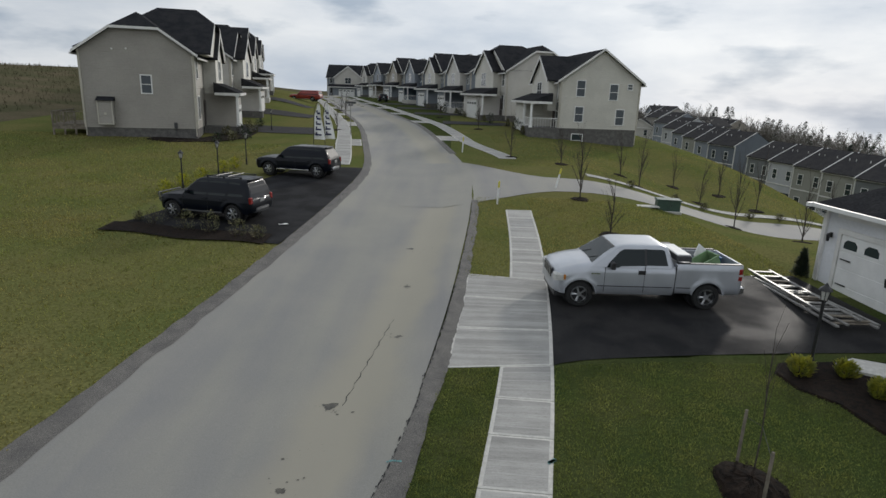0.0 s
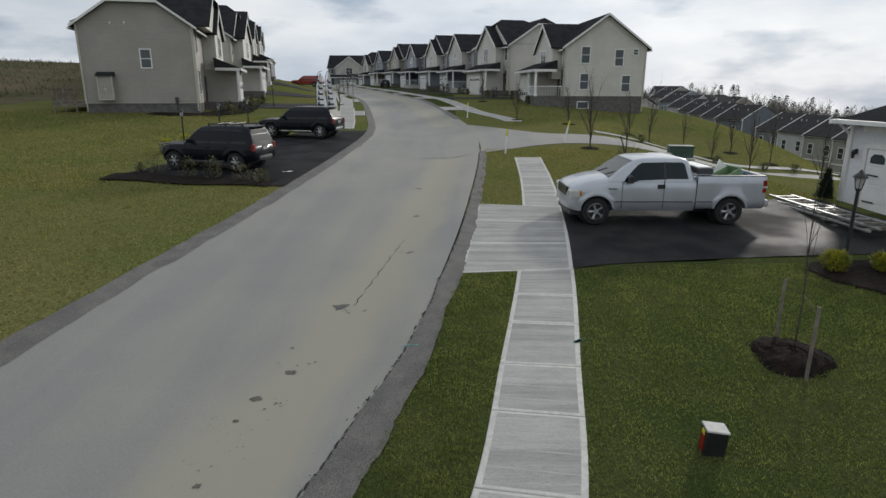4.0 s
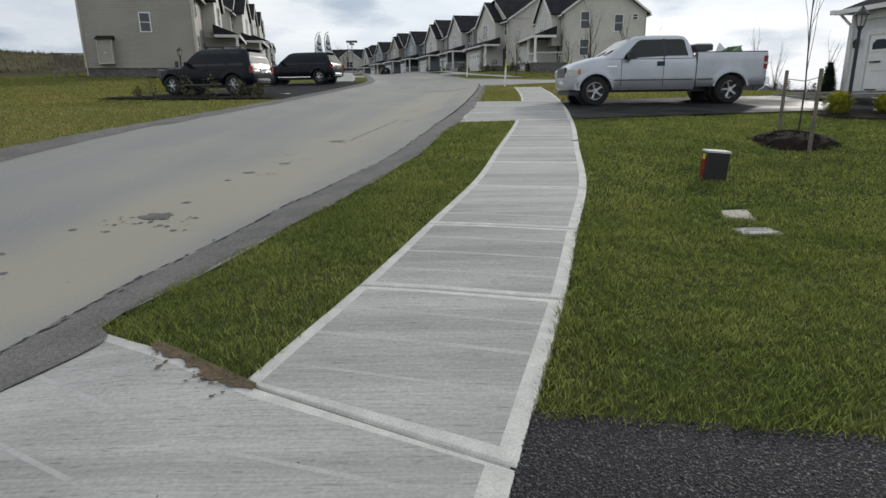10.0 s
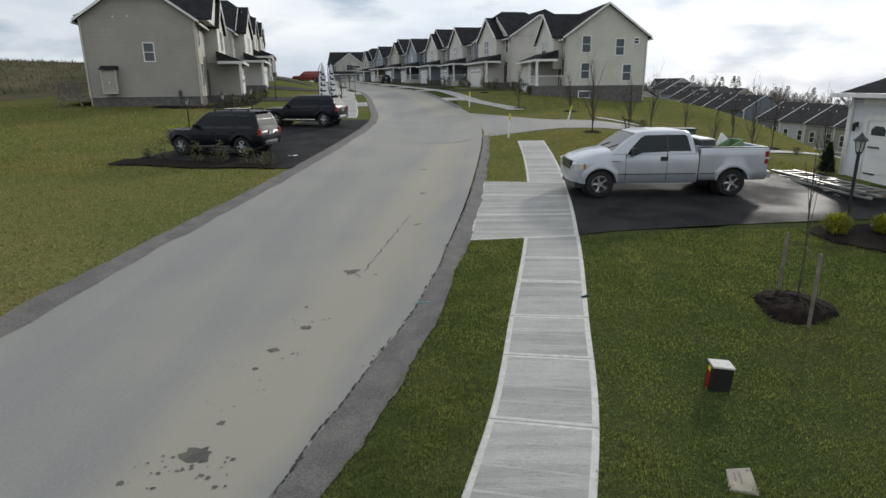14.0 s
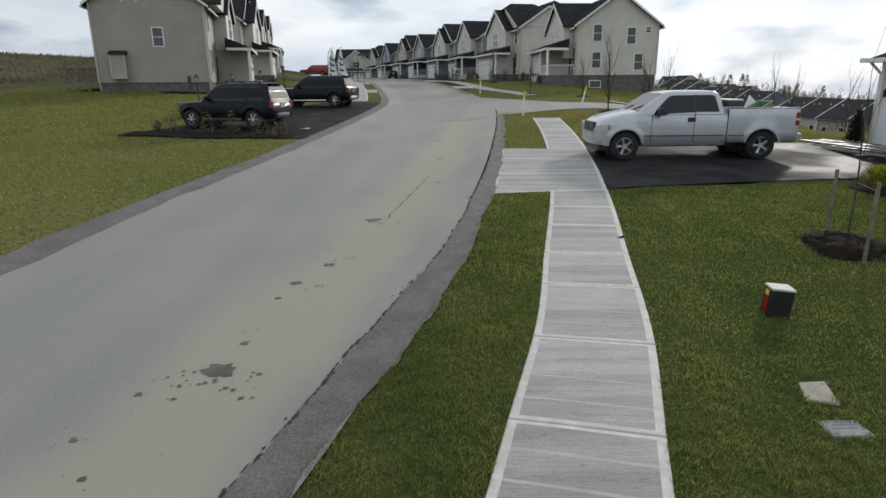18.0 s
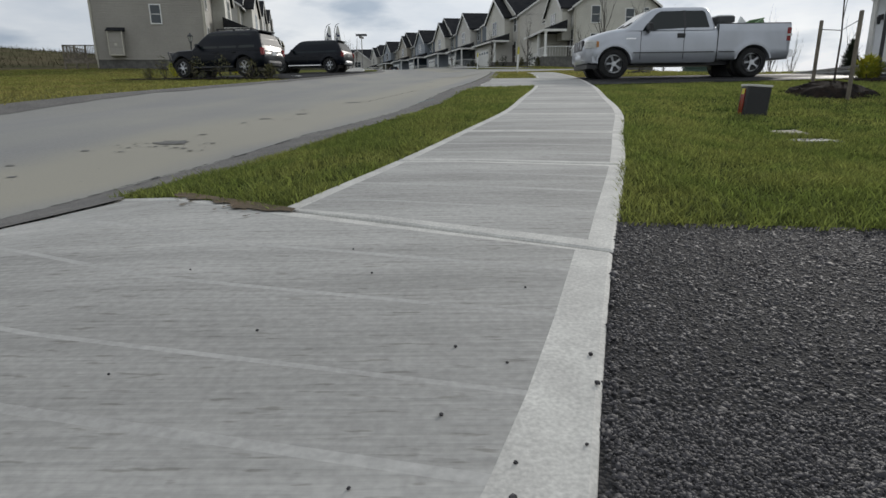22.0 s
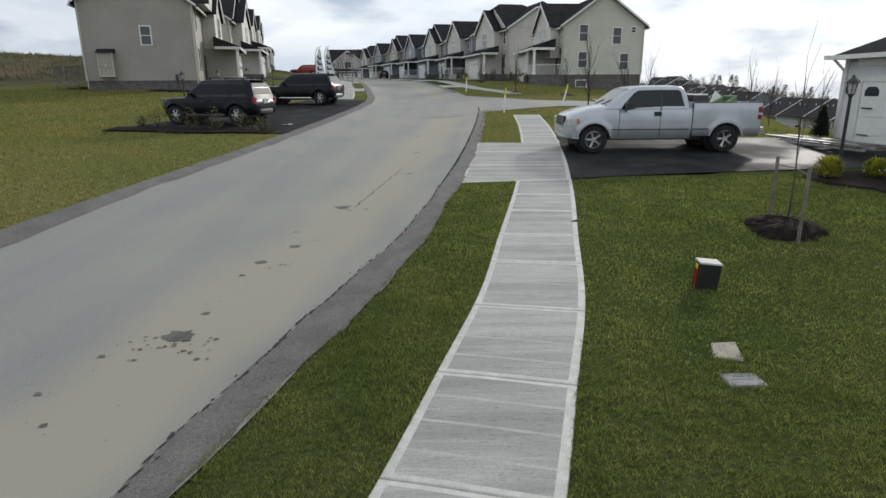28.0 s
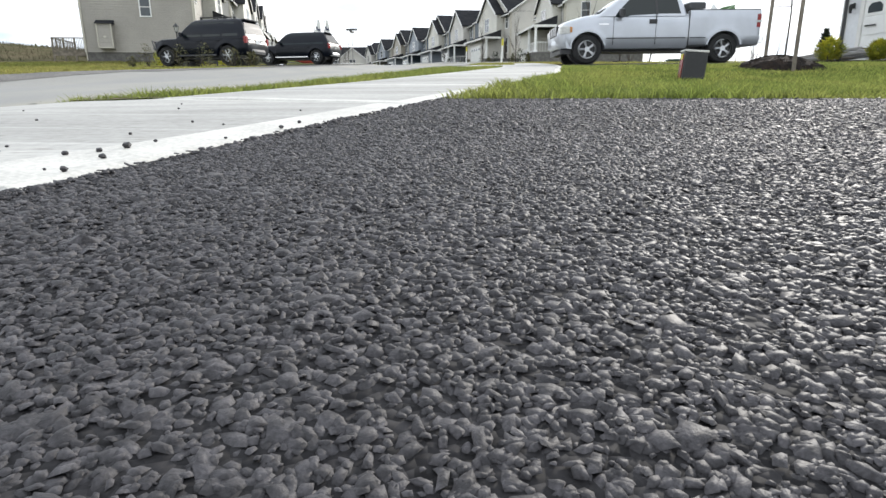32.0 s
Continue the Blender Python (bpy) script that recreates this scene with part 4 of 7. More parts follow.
SLATE = siding("slate_siding", (0.125, 0.135, 0.130))
DUSK = siding("dusk_blue_siding", (0.098, 0.116, 0.135))
DOVE = siding("dove_siding", (0.40, 0.41, 0.41))
MOSS = siding("moss_siding", (0.25, 0.25, 0.205))
NEAR_TONES = [BEIGE, SLATE, MOSS, MOSS, DOVE, SLATE]
FAR_TONES = [DUSK, GREY, MOSS, GREY, DOVE, GREY, BEIGE]
for tones, ax, ay, bx_, by_, drop in ((NEAR_TONES, 53, 66.0, 51, 97.4, 0.25), (FAR_TONES, 51.5, 113.0, 53, 157, 1.0)):
    for i, wm in enumerate(tones):
        u = i / (len(tones) - 1)
        x, y = ax + (bx_ - ax) * u, ay + (by_ - ay) * u
        terrace_house(pose(x, y, gz(x, y) + drop, 0, 0, -74 - 6 * u), 6.3 if tones is NEAR_TONES else 7.2, 8.6, 6.6, 9.0, wm, wm, False)
TONES = [(SAGE, GREY), (PALE, SAGE), (TAN, PALE), (BEIGE, GREY), (BLUE, BLUE), (GREY, SAGE), (PALE, TAN), (BEIGE, SAGE)]
# a few more on the wooded hill behind
for i, (x, y) in enumerate(((50, 158), (57, 166), (66, 160), (74, 168), (60, 182), (82, 160))):
    wm, wm2 = TONES[(i * 3 + 1) % len(TONES)]
    terrace_house(pose(x, y, gz(x, y) - 0.1, 0, 0, -30 - 15 * i), 8.0, 8.0, 5.0, 7.2, wm, wm2, i % 2 == 0)


# ---- vehicles ----
def wheel(parent, x, y, r, w, side, spokes=6, rim_mat=None):
    wh = Mesh()
    t = 0.36 * r
    wh.turn([(r - t, -w / 2), (r - 0.03, -w / 2), (r, -w / 2 + 0.035), (r, w / 2 - 0.035), (r - 0.03, w / 2), (r - t, w / 2), (r - t, -w / 2)], 28, axis="y", at=Matrix.Translation((x, y, r)), caps=False)
    tyre = wh.done("wheel", RUBBER, parent)
    m = Mesh()
    ri = r - t + 0.005
    o = y + side * (w / 2 - 0.03)
    M0 = Matrix.Translation((x, o, r))
    m.turn([(ri, -0.05), (ri, 0.02), (ri - 0.03, 0.02), (ri - 0.035, -0.05)], 24, axis="y", at=M0, caps=False)
    m.turn([(0.001, -0.03), (0.07, -0.03), (0.07, 0.025), (0.001, 0.03)], 12, axis="y", at=M0)
    for k in range(spokes):
        a = 2 * math.pi * k / spokes
        c, s_ = math.cos(a), math.sin(a)
        for q in (-0.10, 0.10):
            c2, s2 = math.cos(a + q), math.sin(a + q)
            m.tube((0.05 * c, 0, 0.05 * s_), ((ri - 0.02) * c2, 0, (ri - 0.02) * s2), 0.022, 0.018, 5, at=M0)
    m.done("rim", rim_mat or ALLOY, tyre)
    m = Mesh()
    m.turn([(0.001, -0.02), (ri - 0.02, -0.02), (ri - 0.02, 0.02), (0.001, 0.02)], 20, axis="y", at=Matrix.Translation((x, o - side * 0.06, r)))
    m.done("brake_disc", BLACK, tyre)


def over_wheel(x, low, hubs, r):
    """Lower edge of the body: it rises over each wheel."""
    for hx, hz in hubs:
        if abs(x - hx) < r:
            low = max(low, hz + math.sqrt(r * r - (x - hx) ** 2))
    return low


def hull(name, xs, half, hubs, r, material, parent, flare=0.03):
    """A car body lofted from sections across it. half: points of one side at a station, from the middle outwards and down."""
    m = Mesh()
    rings = []
    for x in xs:
        pts = []
        for y, z in half(x):
            low = over_wheel(x, z, hubs, r) if z < 0.95 else z
            d = min(math.hypot(x - hx, low - hz) for hx, hz in hubs)
            swell = flare * max(0.0, 1 - abs(d - r - 0.03) / 0.10) if y > 0.6 else 0.0
            pts.append((y + swell, low))
        rings.append([(x, y, z) for y, z in pts] + [(x, -y, z) for y, z in reversed(pts)])
    m.loft(rings)
    return m.done(name, material, parent, smooth=True)


def greenhouse(name, levels, material, parent, rc=0.13):
    """The cabin above the belt line: rounded level outlines. levels: height, front x, rear x, half width."""
    m = Mesh()
    rings = []
    for z, xf, xr, w in levels:
        ring = []
        for cx, cy, a0 in ((xf - rc, w - rc, 0), (xr + rc, w - rc, 90), (xr + rc, rc - w, 180), (xf - rc, rc - w, 270)):
            for k in range(6):
                a = radians(a0 + 90 * k / 5)
                ring.append((cx + rc * math.cos(a), cy + rc * math.sin(a), z))
        rings.append(ring)
    m.loft(rings)
    return m.done(name, material, parent, smooth=True)


def screen(name, z0, x0, w0, z1, x1, w1, d, material, parent):
    """A raked glass pane across the car."""
    m = Mesh()
    m.add([(x0 + d, -w0, z0), (x0 + d, w0, z0), (x1 + d, w1, z1), (x1 + d, -w1, z1), (x0 - d, -w0, z0), (x0 - d, w0, z0), (x1 - d, w1, z1), (x1 - d, -w1, z1)],
          [(0, 1, 2, 3), (7, 6, 5, 4), (0, 1, 5, 4), (1, 2, 6, 5), (2, 3, 7, 6), (3, 0, 4, 7)])
    m.done(name, material, parent)


def side_pane(m, poly, half, side, out=0.006):
    n = len(poly)
    v = [(p[0], side * (half(p[1]) + out), p[1]) for p in poly] + [(p[0], side * (half(p[1]) - 0.03), p[1]) for p in poly]
    m.add(v, [tuple(range(n)), tuple(reversed(range(n, 2 * n)))] + [(i, (i + 1) % n, n + (i + 1) % n, n + i) for i in range(n)])


def pickup(at):
    t = thing("pickup_truck", at, "silver extended-cab pickup truck parked on the asphalt driveway", "pickup truck")
    fa, ra, r = 1.84, -1.84, 0.385
    hubs = ((fa, 0.39), (ra, 0.39))

    def front(x):
        T = float(np.interp(x, [-0.86, 1.2, 1.54, 1.9, 2.2, 2.42, 2.53, 2.58], [1.30, 1.30, 1.31, 1.255, 1.175, 1.10, 1.02, 0.84]))
        B = float(np.interp(x, [2.3, 2.5, 2.60], [0.40, 0.42, 0.50]))
        w = float(np.interp(x, [1.9, 2.3, 2.45, 2.54, 2.60], [0.99, 0.985, 0.965, 0.91, 0.80]))
        c = float(np.interp(x, [1.0, 1.5, 2.4, 2.60], [0.0, 0.05, 0.045, 0.01]))
        return [(0, T + c), (0.45 * w, T + 0.85 * c), (0.76 * w, T + 0.3 * c), (0.92 * w, T - 0.025), (0.98 * w, T - 0.09), (w, max(T - 0.24, 0.92)),
                (w, 0.90), (w, 0.85), (w, 0.80), (w, 0.75), (w, 0.69), (w - 0.012, 0.60), (w - 0.045, 0.47), (w - 0.09, B)]

    hull("body", np.linspace(-0.86, 2.60, 96), front, hubs, 0.45, SILVER, t)

    def bed(x):
        w = float(np.interp(x, [-2.82, -2.74, -2.4], [0.955, 0.985, 0.99]))
        return [(0, 0.86), (0.77, 0.86), (0.79, 1.36), (0.85, 1.385), (w - 0.03, 1.385), (w - 0.006, 1.35), (w, 1.16), (w, 0.92), (w, 0.85), (w, 0.80), (w, 0.75), (w, 0.69), (w - 0.012, 0.60), (w - 0.045, 0.50), (w - 0.09, 0.46)]

    hull("bed", np.linspace(-2.80, -0.885, 46), bed, hubs, 0.45, SILVER, t)
    levels = [(1.24, 1.66, -0.85, 0.968), (1.30, 1.56, -0.84, 0.945), (1.36, 1.48, -0.83, 0.922), (1.58, 1.185, -0.76, 0.845), (1.74, 0.965, -0.70, 0.785), (1.80, 0.865, -0.67, 0.752), (1.848, 0.70, -0.59, 0.70), (1.875, 0.42, -0.43, 0.58), (1.882, 0.2, -0.25, 0.42)]
    half = lambda z: float(np.interp(z, [q[0] for q in levels], [q[3] for q in levels]))
    greenhouse("cab", levels, SILVER, t)
    for s_ in (-1, 1):
        m = Mesh()
        m.box(-1.84, s_ * 0.90, 1.386, 1.88, 0.13, 0.022, cut=0.008)
        m.done("bed_rail_cap", BLACK, t)
        for xs, z0, z1 in ((1.16, 0.50, 1.24), (0.02, 0.50, 1.28), (-0.872, 0.45, 1.36)):
            m = Mesh()
            m.box(xs, s_ * 0.985, z0, 0.012 if xs > -0.5 else 0.024, 0.02, z1 - z0)
            m.done("door_seam", BLACK, t)
        m = Mesh()
        m.box(0.10, s_ * 0.985, 1.04, 0.21, 0.04, 0.12, cut=0.015)
        m.done("door_handle", BLACK, t)
        m = Mesh()
        m.box(0.98, s_ * 1.08, 1.22, 0.12, 0.24, 0.21, cut=0.04), m.box(0.99, s_ * 0.95, 1.25, 0.07, 0.12, 0.06)
        m.done("mirror", BLACK, t)
        m = Mesh()
        m.box(0.28, s_ * 0.985, 0.655, 2.15, 0.022, 0.028), m.box(-1.13, s_ * 0.985, 0.655, 0.42, 0.022, 0.028)
        m.done("side_moulding", GREY_CLAD, t)
        m = Mesh()
        side_pane(m, [(1.13, 1.23), (1.04, 1.37), (0.74, 1.68), (0.62, 1.745), (0.03, 1.755), (0.03, 1.30), (0.72, 1.27), (0.80, 1.23)], lambda z: half(z) if z > 1.26 else 0.968, s_, 0.008)
        m.done("front_window", CAR_GLASS, t)
        m = Mesh()
        side_pane(m, [(0.03, 1.29), (0.03, 1.765), (-0.03, 1.765), (-0.03, 1.29)], half, s_, 0.010)
        m.done("door_pillar", BLACK, t)
        m = Mesh()
        side_pane(m, [(-0.03, 1.31), (-0.03, 1.755), (-0.48, 1.755), (-0.55, 1.71), (-0.64, 1.31)], half, s_, 0.008)
        m.done("rear_window", CAR_GLASS, t)
        m = Mesh()
        m.box(2.44, s_ * 0.825, 0.80, 0.31, 0.345, 0.215, cut=0.05)
        m.done("headlight", CLEAR_LAMP, t)
        m = Mesh()
        m.box(2.30, s_ * 0.965, 0.83, 0.08, 0.06, 0.15, cut=0.012)
        m.done("turn_signal", mat_amber, t)
        m = Mesh()
        m.box(-2.74, s_ * 0.93, 0.93, 0.14, 0.125, 0.36, cut=0.025)
        tail = m.done("tail_light", RED_LAMP, t)
        m = Mesh()
        m.box(-2.745, s_ * 0.938, 1.06, 0.138, 0.118, 0.055)
        m.done("reversing_lens", CLEAR_LAMP, tail)
        m = Mesh()
        m.box(1.42, s_ * 0.993, 1.02, 0.26, 0.012, 0.035, cut=0.004)
        m.done("badge", CHROME, t)
        for hx in (fa, ra):
            m = Mesh()
            lip = [(hx + q * math.cos(a), 0.395 + q * math.sin(a)) for q, a in [(0.452, radians(d)) for d in range(10, 171, 8)] + [(0.492, radians(d)) for d in range(170, 9, -8)]]
            k = len(lip) // 2
            v = [(px, s_ * y, pz) for y in (0.985, 1.018) for px, pz in lip]
            n = 2 * k
            f = [(i, i + 1, n - 2 - i, n - 1 - i) for i in range(k - 1)]
            m.add(v, f + [tuple(n + i for i in q) for q in f] + [(i, (i + 1) % n, n + (i + 1) % n, n + i) for i in range(n)])
            m.done("arch_lip", SILVER, t, smooth=True)
        for xc in (fa, ra):
            wheel(t, xc, s_ * 0.85, r, 0.26, s_, 5)
            m = Mesh()
            m.turn([(0.46, -0.12), (0.46, 0.12), (0.001, 0.12)], 18, axis="y", at=Matrix.Translation((xc, s_ * 0.60, 0.40)))
            m.done("wheel_well", BLACK, t)
    m = Mesh()
    m.box(-2.80, 0, 0.70, 0.06, 1.60, 0.69, cut=0.015), m.box(-2.835, 0, 1.15, 0.02, 0.3, 0.10)
    m.done("tailgate", SILVER, t)
    m = Mesh()
    m.box(-2.86, 0, 0.52, 0.15, 1.90, 0.20, cut=0.05)
    m.done("rear_bumper", CHROME, t)
    m = Mesh()
    v = []
    for k in range(13):
        y = -0.96 + 1.92 * k / 12
        b = 2.61 - 0.19 * (abs(y) / 0.96) ** 3.2
        v.append([(b - 0.16, y, 0.40), (b - 0.02, y, 0.42), (b, y, 0.52), (b, y, 0.64), (b - 0.03, y, 0.70), (b - 0.16, y, 0.70)])
    m.loft(v)
    m.done("front_bumper", SILVER, t, smooth=True)
    m = Mesh()
    m.box(2.36, 0, 0.27, 0.34, 1.66, 0.15, cut=0.04)
    m.done("valance", BLACK, t, "black plastic valance under the bumper")
    m = Mesh()
    m.box(2.58, 0, 0.77, 0.06, 1.10, 0.27, cut=0.02)
    m.done("grille", BLACK, t)
    for k in range(4):
        m = Mesh()
        m.box(2.615, -0.42 + k * 0.28, 0.79, 0.02, 0.04, 0.23)
        m.done("grille_bar", CHROME, t)
    screen("windscreen_seal", 1.315, 1.532, 0.835, 1.803, 0.868, 0.672, 0.008, BLACK, t)
    screen("windscreen", 1.335, 1.512, 0.80, 1.785, 0.892, 0.645, 0.014, SCREEN_GLASS, t)
    screen("back_window", 1.38, -0.823, 0.72, 1.76, -0.69, 0.60, 0.012, CAR_GLASS, t)
    m = Mesh()
    m.box(0.0, 0, 0.34, 4.4, 1.1, 0.2), m.tube((ra, -0.8, r), (ra, 0.8, r), 0.06), m.tube((fa, -0.8, r), (fa, 0.8, r), 0.05)
    m.done("chassis", BLACK, t)
    for k in range(2):
        m = Mesh()
        m.tube((1.55, -0.5 + k * 0.75, 1.325), (1.33, -0.1 + k * 0.75, 1.49), 0.009, sides=5)
        m.done("wiper", BLACK, t)
    m = Mesh()
    m.box(-2.845, 0.45, 0.90, 0.02, 0.30, 0.15)
    m.done("number_plate", WHITE, t)
    return t


mat_amber = mat("amber_lens", (0.50, 0.20, 0.03), 0.3, 0.1, 6, 60, 0.0)


def suv(at, length, wheelbase, height, paint, label, hatch=0.3, rack=True, plate=True, tail_white=False, clad=None, r=0.37, guard=False, nose=0.88):
    """A tall five-door car. Local x points forward."""
    t = thing("suv", at, label, "car")
    fa = wheelbase / 2 + 0.02
    ra = fa - wheelbase
    f = fa + nose
    b = f - length
    W = 0.93
    hood = height * 0.60
    hubs = ((fa, 0.37), (ra, 0.37))

    def side(x):
        T = float(np.interp(x, [b, b + 0.05, b + 0.14, fa - 0.5, f - 0.5, f - 0.14, f - 0.03, f], [0.78, 0.98, hood - 0.02, hood - 0.01, hood - 0.03, hood - 0.12, 0.80, 0.68]))
        B = float(np.interp(x, [b, b + 0.2, f - 0.2, f], [0.46, 0.36, 0.36, 0.44]))
        w = float(np.interp(x, [b, b + 0.08, b + 0.3, f - 0.5, f - 0.16, f], [0.78, 0.88, W, W, 0.86, 0.66]))
        return [(0, T + 0.03), (0.5 * w, T + 0.02), (0.80 * w, T), (0.95 * w, T - 0.04), (w, max(T - 0.2, 0.84)), (w, 0.82), (w, 0.76), (w, 0.70), (w, 0.64), (w - 0.01, 0.55), (w - 0.05, B + 0.04), (w - 0.08, B)]

    hull("body", np.linspace(b, f, 80), side, hubs, 0.43, paint, t)
    H = height
    levels = [(hood - 0.10, fa - 0.36, b + 0.04, W - 0.025), (hood + 0.02, fa - 0.49, b + 0.08, W - 0.045), (H * 0.80, fa - 0.82, b + hatch * 0.6, W - 0.14), (H * 0.91, fa - 1.05, b + hatch * 0.92, W - 0.22),
              (H * 0.955, fa - 1.20, b + hatch + 0.04, W - 0.28), (H * 0.98, fa - 1.45, b + hatch + 0.2, W - 0.38), (H * 0.985, fa - 1.7, b + hatch + 0.45, W - 0.55)]
    half = lambda z: float(np.interp(z, [q[0] for q in levels], [q[3] for q in levels]))
    greenhouse("cabin", levels, paint, t)
    z0, z1 = hood + 0.0, height * 0.905
    for s_ in (-1, 1):
        for nm, pts in (("front_door_window", [(fa - 0.80, z0), (fa - 1.20, z1), (fa - 1.60, z1 + 0.01), (fa - 1.60, z0)]),
                        ("rear_door_window", [(fa - 1.68, z0), (fa - 1.68, z1 + 0.01), (ra + 0.28, z1 + 0.01), (ra + 0.28, z0)]),
                        ("rear_quarter_window", [(ra + 0.18, z0), (ra + 0.18, z1 + 0.01), (b + hatch + 0.24, z1 - 0.02), (b + 0.34, z0)])):
            m = Mesh()
            side_pane(m, pts, half, s_)
            m.done(nm, CAR_GLASS, t)
        for xs in (fa - 0.52, fa - 1.64, ra + 0.24):
            m = Mesh()
            m.box(xs, s_ * (W - 0.005), 0.5, 0.012, 0.014, hood - 0.62)
            m.done("door_seam", BLACK, t)
        for xs in (fa - 1.5, ra + 0.42):
            m = Mesh()
            m.box(xs, s_ * (W - 0.002), hood - 0.17, 0.2, 0.04, 0.04, cut=0.01)
            m.done("door_handle", paint, t)
        m = Mesh()
        m.box(fa - 0.82, s_ * (W + 0.08), hood + 0.03, 0.13, 0.2, 0.15, cut=0.04)
        m.done("mirror", paint, t)
        m = Mesh()
        m.box((fa + ra) / 2, s_ * (W - 0.03), 0.36, wheelbase - 0.95, 0.05, 0.05, cut=0.015)
        m.done("sill", clad or CHROME, t)
        m = Mesh()
        m.box(f - 0.17, s_ * 0.66, 0.70, 0.22, 0.26, 0.14, cut=0.04)
        m.done("headlight", CLEAR_LAMP, t)
        m = Mesh()
        m.box(b + 0.08, s_ * (W - 0.14), 0.80, 0.14, 0.18, 0.26, cut=0.03)
        m.done("tail_light", RED_LAMP, t)
        if rack:
            m = Mesh()
            m.tube((fa - 1.45, s_ * 0.56, H * 0.985 + 0.05), (b + hatch + 0.25, s_ * 0.56, H * 0.975 + 0.05), 0.022, sides=6)
            for xs in (fa - 1.5, ra + 0.5, b + hatch + 0.3):
                m.box(xs, s_ * 0.56, H * 0.955, 0.08, 0.04, 0.09)
            m.done("roof_rail", BLACK, t)
        for xc in (fa, ra):
            wheel(t, xc, s_ * (W - 0.14), r, 0.24, s_, 6)
            m = Mesh()
            m.turn([(0.44, -0.12), (0.44, 0.12), (0.001, 0.12)], 18, axis="y", at=Matrix.Translation((xc, s_ * 0.54, 0.38)))
            m.done("wheel_well", BLACK, t)
    if rack:
        for xs in (fa - 1.9, ra + 0.3):
            m = Mesh()
            m.tube((xs, -0.6, H + 0.03), (xs, 0.6, H + 0.03), 0.018, sides=6)
            m.done("roof_bar", BLACK, t)
    screen("windscreen", hood + 0.07, fa - 0.53, W - 0.18, H * 0.90, fa - 1.03, W - 0.36, 0.014, CAR_GLASS, t)
    screen("rear_screen", hood + 0.10, b + 0.11, W - 0.24, H * 0.89, b + hatch * 0.86, W - 0.36, 0.02, REAR_GLASS, t)
    m = Mesh()
    m.box(b + hatch + 0.02, 0, H * 0.945, 0.26, 1.05, 0.04, cut=0.01)
    m.done("spoiler", paint, t)
    m = Mesh()
    v = []
    for k in range(9):
        y = -0.86 + 1.72 * k / 8
        q = b - 0.04 + 0.22 * (abs(y) / 0.86) ** 3
        v.append([(q + 0.18, y, 0.40), (q, y, 0.42), (q - 0.02, y, 0.52), (q, y, 0.60), (q + 0.18, y, 0.61)])
    m.loft(v)
    m.done("rear_bumper", ALLOY if tail_white else GREY_CLAD, t)
    m = Mesh()
    v = []
    for k in range(9):
        y = -0.86 + 1.72 * k / 8
        q = f + 0.03 - 0.26 * (abs(y) / 0.86) ** 3
        v.append([(q - 0.18, y, 0.36), (q - 0.02, y, 0.38), (q, y, 0.48), (q - 0.02, y, 0.60), (q - 0.18, y, 0.61)])
    m.loft(v)
    m.done("front_bumper", paint, t, smooth=True)
    m = Mesh()
    m.box(f - 0.03, 0, 0.63, 0.06, 0.8, 0.17, cut=0.02)
    m.done("grille", GREY_CLAD, t)
    m = Mesh()
    m.box(b + 0.015, 0, 0.80, 0.03, 0.34, 0.15)
    m.done("number_plate", ALLOY, t)
    m = Mesh()
    m.box((f + b) / 2, 0, 0.26, length - 1.0, 1.1, 0.16)
    m.done("chassis", BLACK, t)
    if guard:
        m = Mesh()
        for k in (-0.55, 0.55):
            m.tube((f + 0.02, k, 0.45), (f + 0.08, k, 0.98), 0.03)
        m.tube((f + 0.08, -0.7, 0.98), (f + 0.08, 0.7, 0.98), 0.03), m.tube((f + 0.06, -0.7, 0.7), (f + 0.06, 0.7, 0.7), 0.025)
        for k in (-0.7, 0.7):
            m.tube((f + 0.08, k, 0.98), (f - 0.06, k * 1.1, 0.62), 0.025)
        m.done("bull_bar", GREY_CLAD, t)
    return t


TRUCK = pose(5.68, 17.00, gz(5.7, 16.5), 0, 0, 181.4) @ Matrix.Diagonal((0.985, 0.975, 0.958, 1))
REAR_GLASS = glass("rear_glass", (0.040, 0.043, 0.048), 0.4, 0.06, 0.0)
SCREEN_GLASS = glass("windscreen_glass", (0.016, 0.024, 0.025), 0.05, 0.16, 0.0)
pickup(TRUCK)
suv(pose(-9.60, 24.48, gz(-9.8, 24.2) + 0.02, 0, 0, 180 - 12), 4.22, 2.72, 1.78, DARK_PAINT, "dark five-door off-road car with roof rack and bull bar", guard=True, clad=GREY_CLAD, nose=0.66)
suv(pose(-8.48, 34.4, gz(-8.7, 34) + 0.02, 0, 0, 180 - 11), 4.60, 2.90, 1.72, DARK_PAINT, "black five-door luxury car with chrome sills, parked on asphalt", hatch=0.42, rack=False, tail_white=True)


